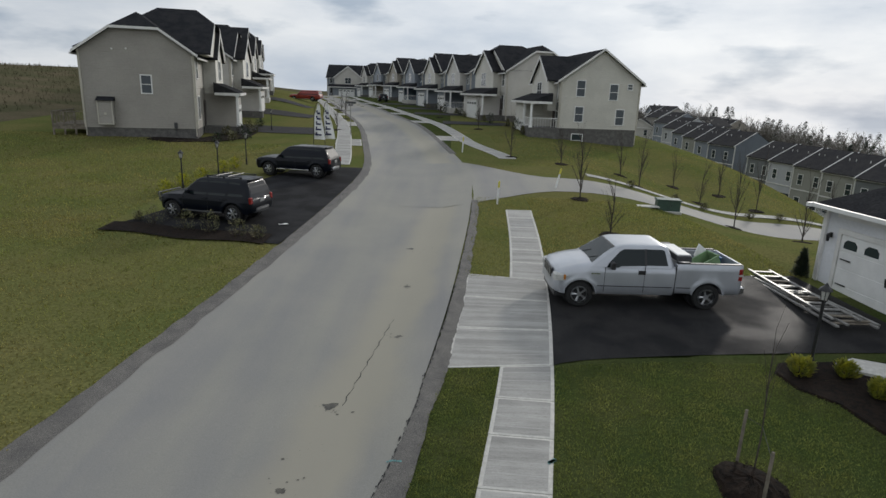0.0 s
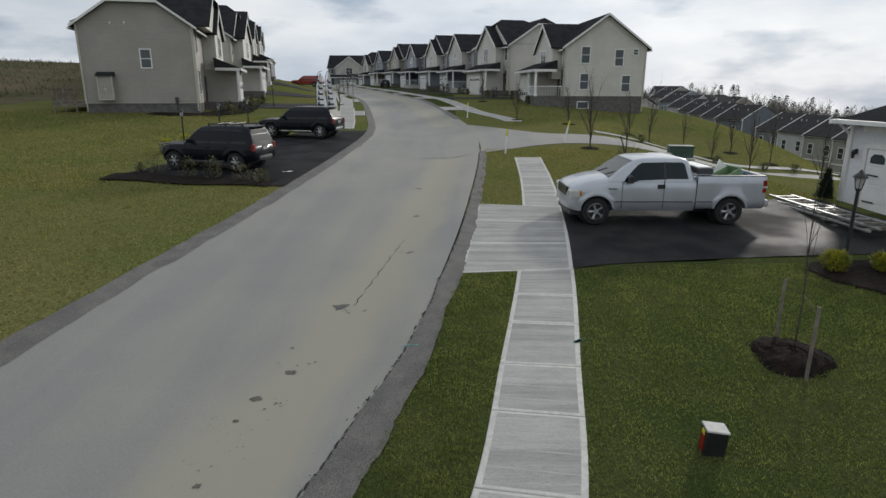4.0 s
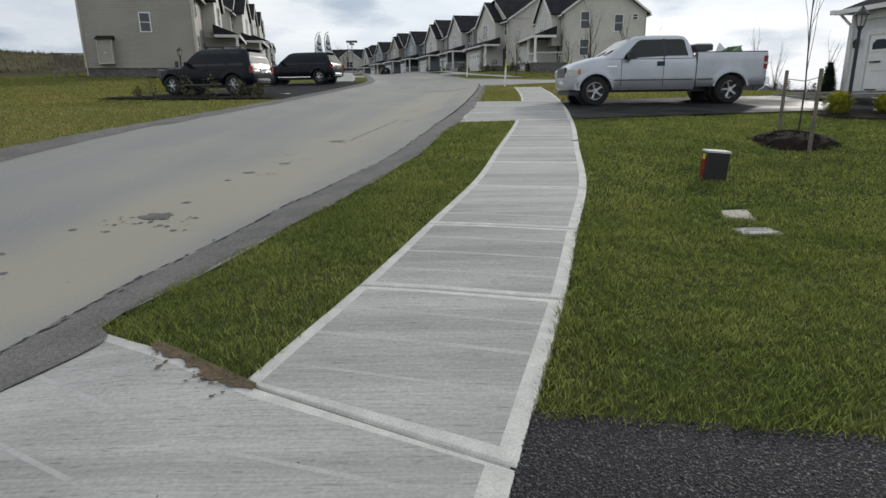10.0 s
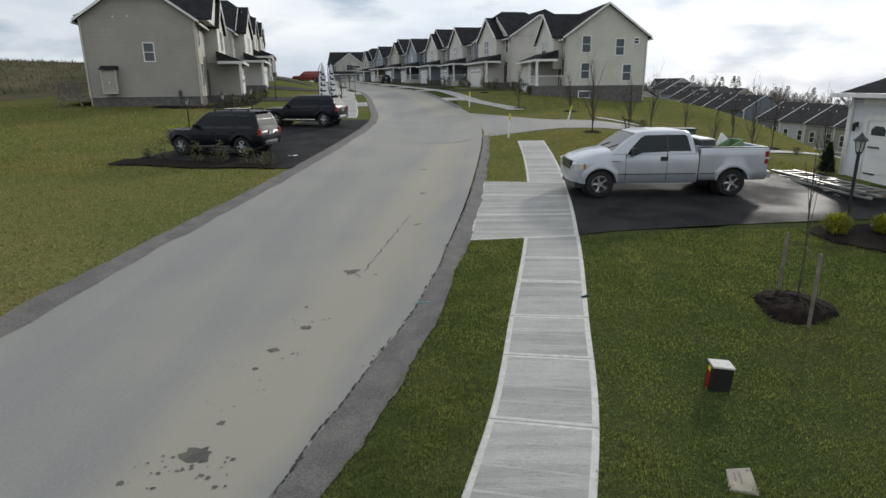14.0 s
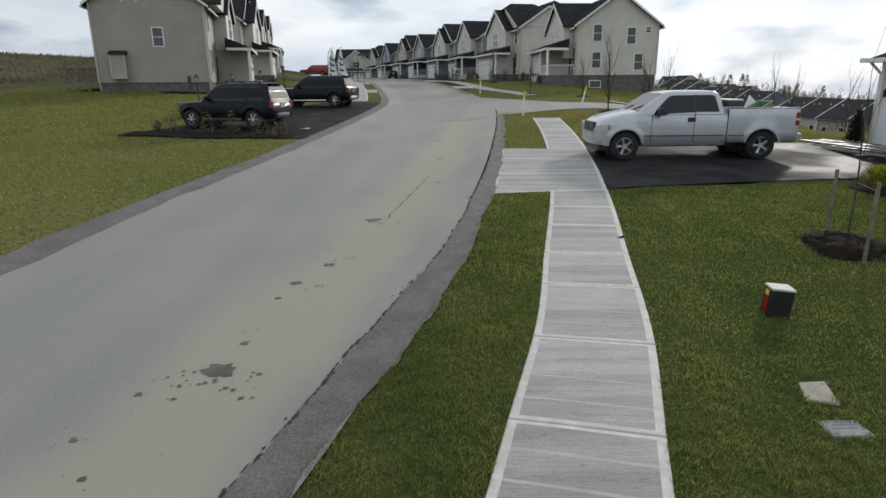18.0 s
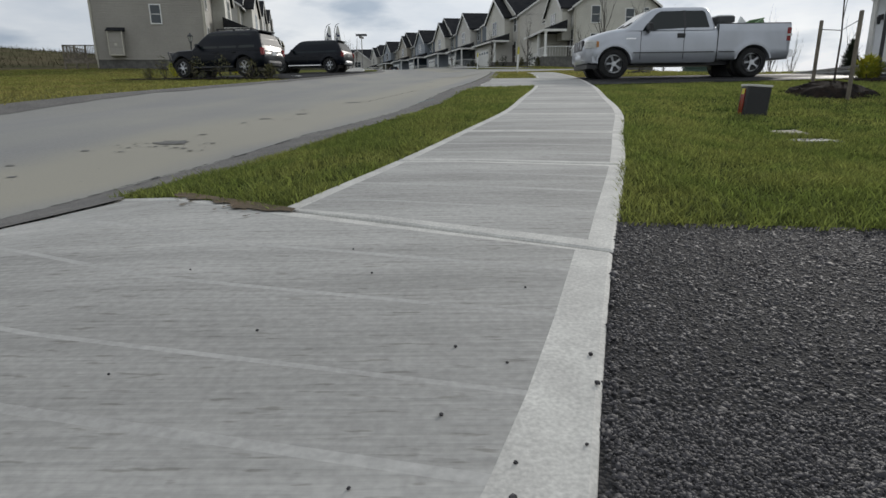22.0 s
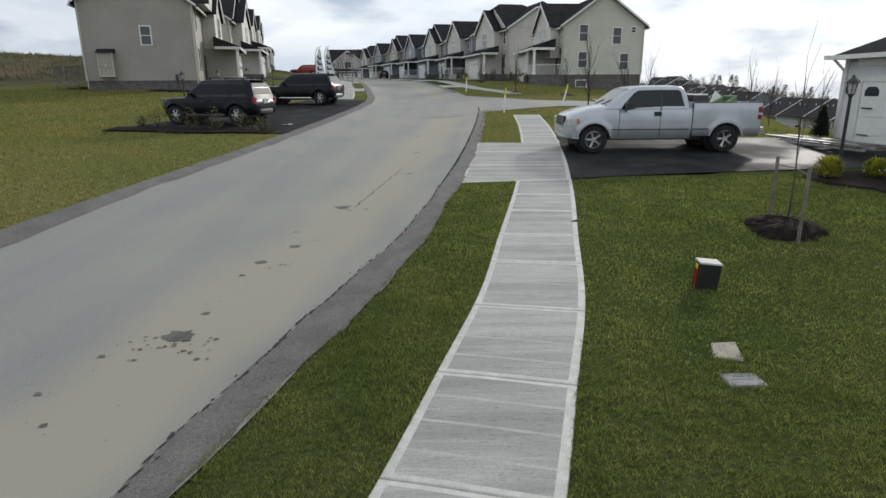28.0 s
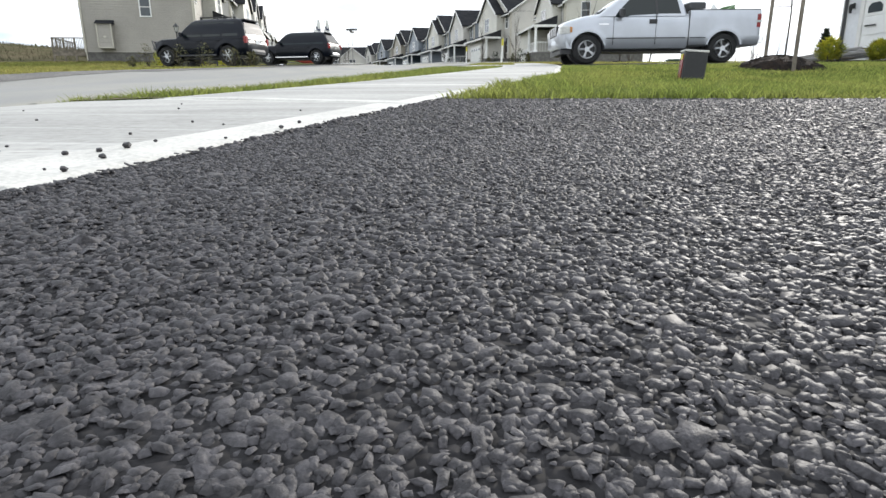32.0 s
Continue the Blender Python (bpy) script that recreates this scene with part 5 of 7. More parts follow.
# ---- finer grain for the broomed concrete and the coarse asphalt ----
def brush(m, angle, amount):
    n, l, b = nodes_of(m)
    co, mp, nz = n.new("ShaderNodeTexCoord"), n.new("ShaderNodeMapping"), n.new("ShaderNodeTexNoise")
    mp.inputs["Rotation"].default_value = (0, 0, radians(angle))
    mp.inputs["Scale"].default_value = (4.0, 90, 1)
    nz.inputs["Scale"].default_value, nz.inputs["Detail"].default_value = 1.0, 4
    mp2, nz2 = n.new("ShaderNodeMapping"), n.new("ShaderNodeTexNoise")
    mp2.inputs["Rotation"].default_value = (0, 0, radians(angle))
    mp2.inputs["Scale"].default_value = (0.25, 4.2, 1)
    nz2.inputs["Scale"].default_value, nz2.inputs["Detail"].default_value = 1.0, 2
    r1, r2 = n.new("ShaderNodeMapRange"), n.new("ShaderNodeMapRange")
    for r, lo, hi, a in ((r1, 0.32, 0.68, amount), (r2, 0.38, 0.62, 0.13)):
        r.inputs[1].default_value, r.inputs[2].default_value, r.inputs[3].default_value, r.inputs[4].default_value = lo, hi, 1 - a, 1 + a
    old = b.inputs["Base Color"].links[0].from_socket
    mu, mu2 = n.new("ShaderNodeMixRGB"), n.new("ShaderNodeMixRGB")
    for k in (mu, mu2):
        k.blend_type, k.inputs[0].default_value = "MULTIPLY", 1.0
    for a, c in ((mp, nz), (mp2, nz2)):
        l.new(co.outputs["Object"], a.inputs[0]), l.new(a.outputs[0], c.inputs["Vector"])
    l.new(nz.outputs[0], r1.inputs[0]), l.new(nz2.outputs[0], r2.inputs[0])
    l.new(old, mu.inputs[1]), l.new(r1.outputs[0], mu.inputs[2]), l.new(mu.outputs[0], mu2.inputs[1]), l.new(r2.outputs[0], mu2.inputs[2])
    l.new(mu2.outputs[0], b.inputs["Base Color"])
    bp = n.new("ShaderNodeBump")
    bp.inputs["Strength"].default_value, bp.inputs["Distance"].default_value = 0.5, 0.003
    l.new(nz.outputs[0], bp.inputs["Height"]), l.new(bp.outputs[0], b.inputs["Normal"])


def chips(m, scale, depth):
    n, l, b = nodes_of(m)
    co, vo = n.new("ShaderNodeTexCoord"), n.new("ShaderNodeTexVoronoi")
    vo.inputs["Scale"].default_value = scale
    l.new(co.outputs["Object"], vo.inputs["Vector"])
    sep, r = n.new("ShaderNodeSeparateColor"), n.new("ShaderNodeMapRange")
    r.inputs[3].default_value, r.inputs[4].default_value = 0.6, 1.55
    old = b.inputs["Base Color"].links[0].from_socket
    mu = n.new("ShaderNodeMixRGB")
    mu.blend_type, mu.inputs[0].default_value = "MULTIPLY", 1.0
    l.new(vo.outputs["Color"], sep.inputs[0]), l.new(sep.outputs[0], r.inputs[0]), l.new(old, mu.inputs[1]), l.new(r.outputs[0], mu.inputs[2])
    l.new(mu.outputs[0], b.inputs["Base Color"])
    bp, inv = n.new("ShaderNodeBump"), n.new("ShaderNodeMath")
    inv.operation, inv.inputs[0].default_value = "SUBTRACT", 1.0
    bp.inputs["Strength"].default_value, bp.inputs["Distance"].default_value = 1.0, depth
    l.new(vo.outputs["Distance"], inv.inputs[1]), l.new(inv.outputs[0], bp.inputs["Height"]), l.new(bp.outputs[0], b.inputs["Normal"])


brush(CONCRETE, -14, 0.115)
chips(ASPHALT, 150, 0.004)
chips(GUTTER, 120, 0.002)
chips(DAMP, 110, 0.003)


def wet(m):
    """Damp and drying areas differ in gloss."""
    n, l, b = nodes_of(m)
    co, nz, r = n.new("ShaderNodeTexCoord"), n.new("ShaderNodeTexNoise"), n.new("ShaderNodeMapRange")
    nz.inputs["Scale"].default_value, nz.inputs["Detail"].default_value = 0.45, 3
    r.inputs[1].default_value, r.inputs[2].default_value, r.inputs[3].default_value, r.inputs[4].default_value = 0.4, 0.6, 0.50, 0.75
    l.new(co.outputs["Object"], nz.inputs["Vector"]), l.new(nz.outputs[0], r.inputs[0]), l.new(r.outputs[0], b.inputs["Roughness"])


wet(DAMP)


def streaks(m):
    """Tyre-worn bands and tan dust that follow the street."""
    n, l, b = nodes_of(m)
    co, mp, nz, cr = n.new("ShaderNodeTexCoord"), n.new("ShaderNodeMapping"), n.new("ShaderNodeTexNoise"), n.new("ShaderNodeValToRGB")
    mp.inputs["Rotation"].default_value = (0, 0, radians(14))
    mp.inputs["Scale"].default_value = (0.75, 0.035, 1)
    nz.inputs["Scale"].default_value, nz.inputs["Detail"].default_value = 1.0, 5
    e = cr.color_ramp.elements
    e[0].position, e[0].color, e[1].position, e[1].color = 0.36, (0.91, 0.91, 0.93, 1), 0.62, (1.08, 1.065, 1.0, 1)
    old = b.inputs["Base Color"].links[0].from_socket
    mu = n.new("ShaderNodeMixRGB")
    mu.blend_type, mu.inputs[0].default_value = "MULTIPLY", 1.0
    l.new(co.outputs["Object"], mp.inputs[0]), l.new(mp.outputs[0], nz.inputs["Vector"]), l.new(nz.outputs[0], cr.inputs[0])
    l.new(old, mu.inputs[1]), l.new(cr.outputs[0], mu.inputs[2]), l.new(mu.outputs[0], b.inputs["Base Color"])


streaks(ROAD)


def dust_band(m):
    """Pale sandy dust that lies between the wheel tracks and the kerb side."""
    n, l, b = nodes_of(m)
    uv, sep, co, nz = n.new("ShaderNodeUVMap"), n.new("ShaderNodeSeparateXYZ"), n.new("ShaderNodeTexCoord"), n.new("ShaderNodeTexNoise")
    uv.uv_map = "across"
    nz.inputs["Scale"].default_value, nz.inputs["Detail"].default_value = 0.5, 6
    add, r1, r2, mu, fac = n.new("ShaderNodeMath"), n.new("ShaderNodeMapRange"), n.new("ShaderNodeMapRange"), n.new("ShaderNodeMath"), n.new("ShaderNodeMath")
    add.operation, mu.operation, fac.operation, fac.inputs[1].default_value = "ADD", "MULTIPLY", "MULTIPLY", 0.78
    for r, a, c in ((r1, 1.0, 2.0), (r2, 3.35, 2.75)):
        r.interpolation_type = "SMOOTHSTEP"
        r.inputs[1].default_value, r.inputs[2].default_value, r.inputs[3].default_value, r.inputs[4].default_value = min(a, c), max(a, c), 0.0 if a < c else 1.0, 1.0 if a < c else 0.0
    mix = n.new("ShaderNodeMixRGB")
    mix.inputs[2].default_value = (0.300, 0.279, 0.220, 1)
    l.new(uv.outputs[0], sep.inputs[0]), l.new(co.outputs["Object"], nz.inputs["Vector"])
    l.new(sep.outputs[0], add.inputs[0]), l.new(nz.outputs[0], add.inputs[1])
    l.new(add.outputs[0], r1.inputs[0]), l.new(add.outputs[0], r2.inputs[0]), l.new(r1.outputs[0], mu.inputs[0]), l.new(r2.outputs[0], mu.inputs[1])
    l.new(mu.outputs[0], fac.inputs[0]), l.new(fac.outputs[0], mix.inputs[0])
    l.new(b.inputs["Base Color"].links[0].from_socket, mix.inputs[1]), l.new(mix.outputs[0], b.inputs["Base Color"])


dust_band(ROAD)


# ---- pavement slabs ----
BAND = mat("trowelled_band", (0.405, 0.397, 0.376), 0.8, 0.14, 3.0, 60, 0.1, other=(0.335, 0.328, 0.31), mix=(0.35, 0.65), far=0.003)


def broom_pits(m):
    """Small dark dashes that the broom left across the walk."""
    n, l, b = nodes_of(m)
    co, mp, nz, cr, mu = n.new("ShaderNodeTexCoord"), n.new("ShaderNodeMapping"), n.new("ShaderNodeTexNoise"), n.new("ShaderNodeValToRGB"), n.new("ShaderNodeMixRGB")
    mp.inputs["Scale"].default_value = (13, 75, 1)
    nz.inputs["Scale"].default_value, nz.inputs["Detail"].default_value = 1.0, 2
    e = cr.color_ramp.elements
    e[0].position, e[0].color, e[1].position, e[1].color = 0.62, (1, 1, 1, 1), 0.70, (0.70, 0.69, 0.67, 1)
    mu.blend_type, mu.inputs[0].default_value = "MULTIPLY", 1.0
    l.new(co.outputs["Object"], mp.inputs[0]), l.new(mp.outputs[0], nz.inputs["Vector"]), l.new(nz.outputs[0], cr.inputs[0])
    l.new(b.inputs["Base Color"].links[0].from_socket, mu.inputs[1]), l.new(cr.outputs[0], mu.inputs[2]), l.new(mu.outputs[0], b.inputs["Base Color"])


broom_pits(CONCRETE)


def slab(name, corners, parent, lift=0.004, border=0.10, n=5, bands=0, border_end=None, tooled=False):
    """One cast slab between two joints. corners: functions of u, v in 0..1 that give x, y. Smooth tooled border, broomed middle with faint cross bands."""
    (lu, lv) = corners(0.5, 0.0), corners(0.5, 1.0)
    length = math.dist(lu, lv)
    width = math.dist(corners(0.0, 0.5), corners(1.0, 0.5))
    # distance from the rim and drop below the top
    lip = [(0.003, 0.034), (0.005, 0.014), (0.010, 0.005), (0.017, 0.0012)] if tooled else [(0.003, 0.035), (0.010, 0.004)]
    bv = min(border, 0.06) / length
    vs = [(d / length, q, 0) for d, q in lip] + [(bv, 0.0, 1)]
    if bands:
        rb = random.Random(int(lu[0] * 700 + lu[1] * 300))
        for k in range(bands):
            c, w = (k + 1) / (bands + 1) + rb.uniform(-0.03, 0.03), rb.uniform(0.008, 0.018) / length
            vs += [(c - w, 0.0, 2), (c + w, 0.0, 1)]
    else:
        vs += [(bv + (1 - 2 * bv) * k / n, 0.0, 1) for k in range(1, n)]
    vs += [(1 - bv, 0.0, 0)] + [(1 - d / length, q, 0) for d, q in reversed(lip)]
    m = Mesh()
    nl = len(lip)
    for v, q, _ in vs:
        bu = (border if border_end is None else border_end + (border - border_end) * (1 - v) ** 4) / width
        us = [(d / width, r) for d, r in lip] + [(bu, 0.0), (0.35, 0.0), (0.65, 0.0), (1 - bu, 0.0)] + [(1 - d / width, r) for d, r in reversed(lip)]
        for u, r in us:
            x, y = corners(u, v)
            m.v.append((x, y, gz(x, y) + lift - max(q, r)))
    nu = len(us)
    for j in range(len(vs) - 1):
        for i in range(nu - 1):
            m.f.append((j * nu + i, j * nu + i + 1, (j + 1) * nu + i + 1, (j + 1) * nu + i))
            m.k.append(vs[j][2] if nl <= i < nl + 3 else 0)
    return m.done(name, [SMOOTH, CONCRETE, BAND], parent)


pavement = tagged(new("pavement"), "pale concrete pavement of cast slabs, curving along the street", "pavement", kind="structure")


def skew(y):
    """How far the joints of the pavement lean: rise for each metre to the right."""
    return float(np.interp(y, [-12, 0, 1.2, 1.4, 1.62, 2.67, 4.05, 5.5, 7.0, 8.3, 11.0, 12.48, 14.4, 18.3, 19.8, 28],
                           [-0.2, -0.2, -0.3, -0.53, -0.27, -0.23, -0.21, -0.16, -0.12, -0.08, -0.08, 0.12, 0.0, -0.17, -0.1, 0.05]))


def on_walk(y, o):
    """A place o metres right of the pavement's middle, on the leaning joint that crosses the middle at y."""
    t = float(walk_x(y + 0.2) - walk_x(y - 0.2)) / 0.4
    d = o * math.hypot(1, t) / (1 - t * skew(y))
    return float(walk_x(y)) + d, y + d * skew(y)


def walk_piece(y0, y1, off0=-0.61, off1=0.61):
    return lambda u, v: on_walk(y0 + (y1 - y0) * v, off0 + (off1 - off0) * u)


JOINTS = [-11.0, -9.4, -7.8, -6.2, -4.6, -3.1, -1.55, -0.035, 1.40, 2.67, 4.06, 5.54, 7.04, 8.31, 9.78, 11.06, 12.48, 14.4, 16.4, 18.2, 19.8, 21.3, 22.9, 24.4, 26.0, 27.5]
for a, b in zip(JOINTS, JOINTS[1:]):
    # before the two driveways the slabs reach over to the street
    if -4.7 < a < 1.3:
        def near(u, v, a=a, b=b):
            y = a + (b - a) * v
            px, py = on_walk(y, -0.61 + 1.22 * max(0.0, (u - 0.62) / 0.38))
            if u < 0.62:
                q = 1 - u / 0.62
                rise = 0.28 + (0.56 * v if b > 1.3 else 0.0)
                xe = float(road_x(py + rise)) + float(np.interp(py + rise, [1.6, 2.5], [3.85, 3.53]))
                px, py = px + (xe - px) * q, py + rise * q
            return px, py
        slab("paving_slab", near, pavement, border=0.15, border_end=0.085 if a > -0.5 else None, tooled=True, bands=4)
    elif 12.4 < a < 18.1:
        def wide(u, v, a=a, b=b):
            y = a + (b - a) * v
            xr, xl = float(walk_x(y)) + 0.62, float(road_x(y)) + 3.60
            x = xl + (xr - xl) * u
            return x, y + (x - float(walk_x(y))) * skew(y)
        slab("paving_slab", wide, pavement, bands=3)
    else:
        slab("paving_slab", walk_piece(a, b), pavement, border=0.085, bands=3 if b > 2 else 0, tooled=1 < a < 6)
# pavement across the street, uphill, with a cast apron at each drive
left_walk = tagged(new("pavement"), "pale concrete pavement climbing the hill across the street", "pavement", kind="structure")
for k in range(34):
    y0 = 38.2 + k * 3.0
    def bit(u, v, y0=y0):
        y = y0 + 2.95 * v
        return float(road_x(y)) - 5.55 + 1.25 * u, y
    slab("paving_slab", bit, left_walk, 0.04, 0.08, 2)
right_walk = tagged(new("pavement"), "pale concrete pavement before the uphill houses", "pavement", kind="structure")
for k in range(38):
    y0 = 43.0 + k * 3.0
    def bit(u, v, y0=y0):
        y = y0 + 2.95 * v
        return float(road_x(y)) + 5.0 + 1.25 * u + 1.3 * float(1 - sm(y, 43, 52)), y
    slab("paving_slab", bit, right_walk, 0.04, 0.08, 2)
    if k % 5 == 3:
        def ap(u, v, y0=y0):
            y = y0 + 2.9 * v
            return float(road_x(y)) + 3.4 + 1.55 * u, y
        slab("apron_slab", ap, right_walk, 0.04, 0.08, 2)
for y0 in (47, 61, 76, 91, 106):
    def ap(u, v, y0=y0):
        y = y0 + 3.6 * v
        return float(road_x(y)) - 5.6 + 2.1 * u, y
    slab("apron_slab", ap, left_walk, 0.036, 0.08, 2)
# pavement beyond the side street
side_walk = tagged(new("pavement"), "narrow concrete pavement along the side street", "pavement", kind="structure")
for k in range(26):
    def bit(u, v, k=k):
        x = 9.0 + (k + v) * 1.6
        yc = 38.6 - 0.06 * x - 0.0016 * max(x - 8, 0) ** 2
        return x, yc + 0.40 - 0.8 * u
    slab("paving_slab", bit, side_walk, 0.05, 0.06, 2)

# marking paint and damp stains
m = Mesh()
for k in range(7):
    a = k * 0.9
    m.add([(1.96 + 0.03 * math.cos(a + q) * (1 + 0.4 * (k % 3)) + 0.02 * k, 9.05 + 0.05 * math.sin(a + q) + 0.015 * k, gz(1.96, 9.05) + 0.008) for q in (0, 1.3, 2.6, 3.9, 5.1)], [(0, 1, 2, 3, 4)])
m.done("marking_paint", TEAL, pavement, "faded teal paint mark")


def blot(m, x, y, r, lift, seed, stretch=1.0):
    rn = random.Random(seed)
    pts = []
    n = 16
    for k in range(n):
        a = 2 * math.pi * k / n
        q = r * (0.55 + 0.75 * rn.random())
        px, py = x + q * math.cos(a) * stretch, y + q * math.sin(a)
        pts.append((px, py, gz(px, py) + lift))
    m.add([(x, y, gz(x, y) + lift)] + pts, [(0, 1 + k, 1 + (k + 1) % n) for k in range(n)])


m = Mesh()
rn = random.Random(3)
for bx, by, n, spread, big in ((-2.98, 5.10, 30, 0.30, 0.13), (-3.3, 4.75, 8, 0.3, 0.035), (-3.75, 4.2, 8, 0.25, 0.035), (-2.08, 10.76, 18, 0.26, 0.12), (-2.5, 7.55, 9, 0.16, 0.07), (-2.36, 8.5, 8, 0.25, 0.07), (-2.85, 6.9, 26, 0.5, 0.035), (-2.4, 9.5, 14, 0.4, 0.03), (-2.9, 6.3, 10, 0.4, 0.04), (-3.0, 3.7, 6, 0.4, 0.03), (-1.35, 14.08, 5, 0.2, 0.08), (-1.16, 17.6, 5, 0.3, 0.09), (-0.9, 21.4, 6, 0.4, 0.11)):
    for k in range(n):
        dx, dy = rn.gauss(0, spread * 0.8), rn.gauss(0, spread * 0.5)
        blot(m, bx + dx, by + dy, big * (1 if k == 0 else rn.uniform(0.07, 0.26) * min(1, 0.09 / big)), 0.0085 + 0.0005 * (k % 7), k * 7 + int(by * 10), 1.3)
stains = m.done("damp_spots", STAIN, road, "dark damp spots")
m = Mesh()
crack = lambda k: (-1.93 + 0.026 * k + 0.025 * math.sin(k * 2.1), 10.9 + k * 0.17)
for k in range(25):
    (xa, ya), (xb, yb) = crack(k), crack(k + 1)
    w = 0.007 + 0.004 * math.sin(k * 1.3)
    m.add([(xa - w, ya, gz(xa, ya) + 0.0085), (xa + w, ya, gz(xa, ya) + 0.0085), (xb + w, yb, gz(xb, yb) + 0.0085), (xb - w, yb, gz(xb, yb) + 0.0085)], [(0, 1, 2, 3)])
m.done("hairline_crack", CRACK, road, "thin dark crack")


# ---- driveways ----
def patch(name, corner, nu, nv, lift, material, label):
    v = []
    for j in range(nv + 1):
        for i in range(nu + 1):
            x, y = corner(i / nu, j / nv)
            v.append((x, y, gz(x, y) + lift))
    i = (np.arange(nv)[:, None] * (nu + 1) + np.arange(nu)[None, :]).ravel()
    ob = fast_mesh(name, v, np.stack([i, i + 1, i + nu + 2, i + nu + 1], 1), material, smooth=True)
    return tagged(ob, label, "driveway", kind="structure")


def drive_one(u, v):
    y = 12.46 + 5.81 * v
    x0 = float(walk_x(y)) + 0.61
    p = Vector((2.62, 12.52, 0)) + DU * (10.1 * u) + DV * (5.61 * v - 0.06)
    return p.x * u + x0 * (1 - u) if u > 0 else x0, p.y if u > 0 else y


patch("driveway", lambda u, v: drive_one(u, v), 30, 16, 0.006, DAMP, "dark damp asphalt driveway of the garage")


def drive_two(u, v):
    y1 = 1.46
    y = -4.5 + (y1 + 4.5) * v
    x0 = float(walk_x(y)) + 0.600
    x = x0 + (15.5 - x0) * u ** 1.6
    return x, y - 0.13 * max(x - 0.3, 0) * v


patch("driveway", drive_two, 60, 60, -0.003, ASPHALT, "coarse dark asphalt driveway beside the pavement")


def pad(u, v):
    yl = 20.95 + 16.2 * v
    xr = float(road_x(yl)) - 3.40
    xl = -13.0 + 4.2 * v
    x = xl + (xr - xl) * u
    return x, yl + (1 - v) * (-0.20 * (x + 6.3))


PAD = mat("new_asphalt", (0.029, 0.029, 0.031), 0.85, 0.25, 0.8, 60, 0.3, spec=0.08)
patch("parking_pad", pad, 16, 30, 0.02, PAD, "dark asphalt parking pad beside the street")
bed = patch("planting_bed", lambda u, v: (-13.1 + 6.6 * u, 20.7 + 1.25 * v + 0.30 * (1 - u) * 4.6 * 0.8 + 0.15 * math.sin(u * 9)), 14, 5, 0.05, MULCH, "dark mulched bed before the parked car")
tagged(bed, category="flower bed")
for y, off in ((63.5, -6.6), (78, -6.6), (93, -6.6)):
    patch("driveway", lambda u, v, y=y: (float(road_x(y)) - 5.7 - 8.5 * u, y - 10.5 + 5.0 * v), 6, 6, 0.03, ASPHALT, "dark asphalt driveway of an uphill house")
for y in (66.5, 83.5, 98, 113):
    patch("driveway", lambda u, v, y=y: (float(road_x(y)) + 6.3 + 7.5 * u, y + 5.0 * v), 6, 6, 0.03, ASPHALT, "dark asphalt driveway of an uphill house")


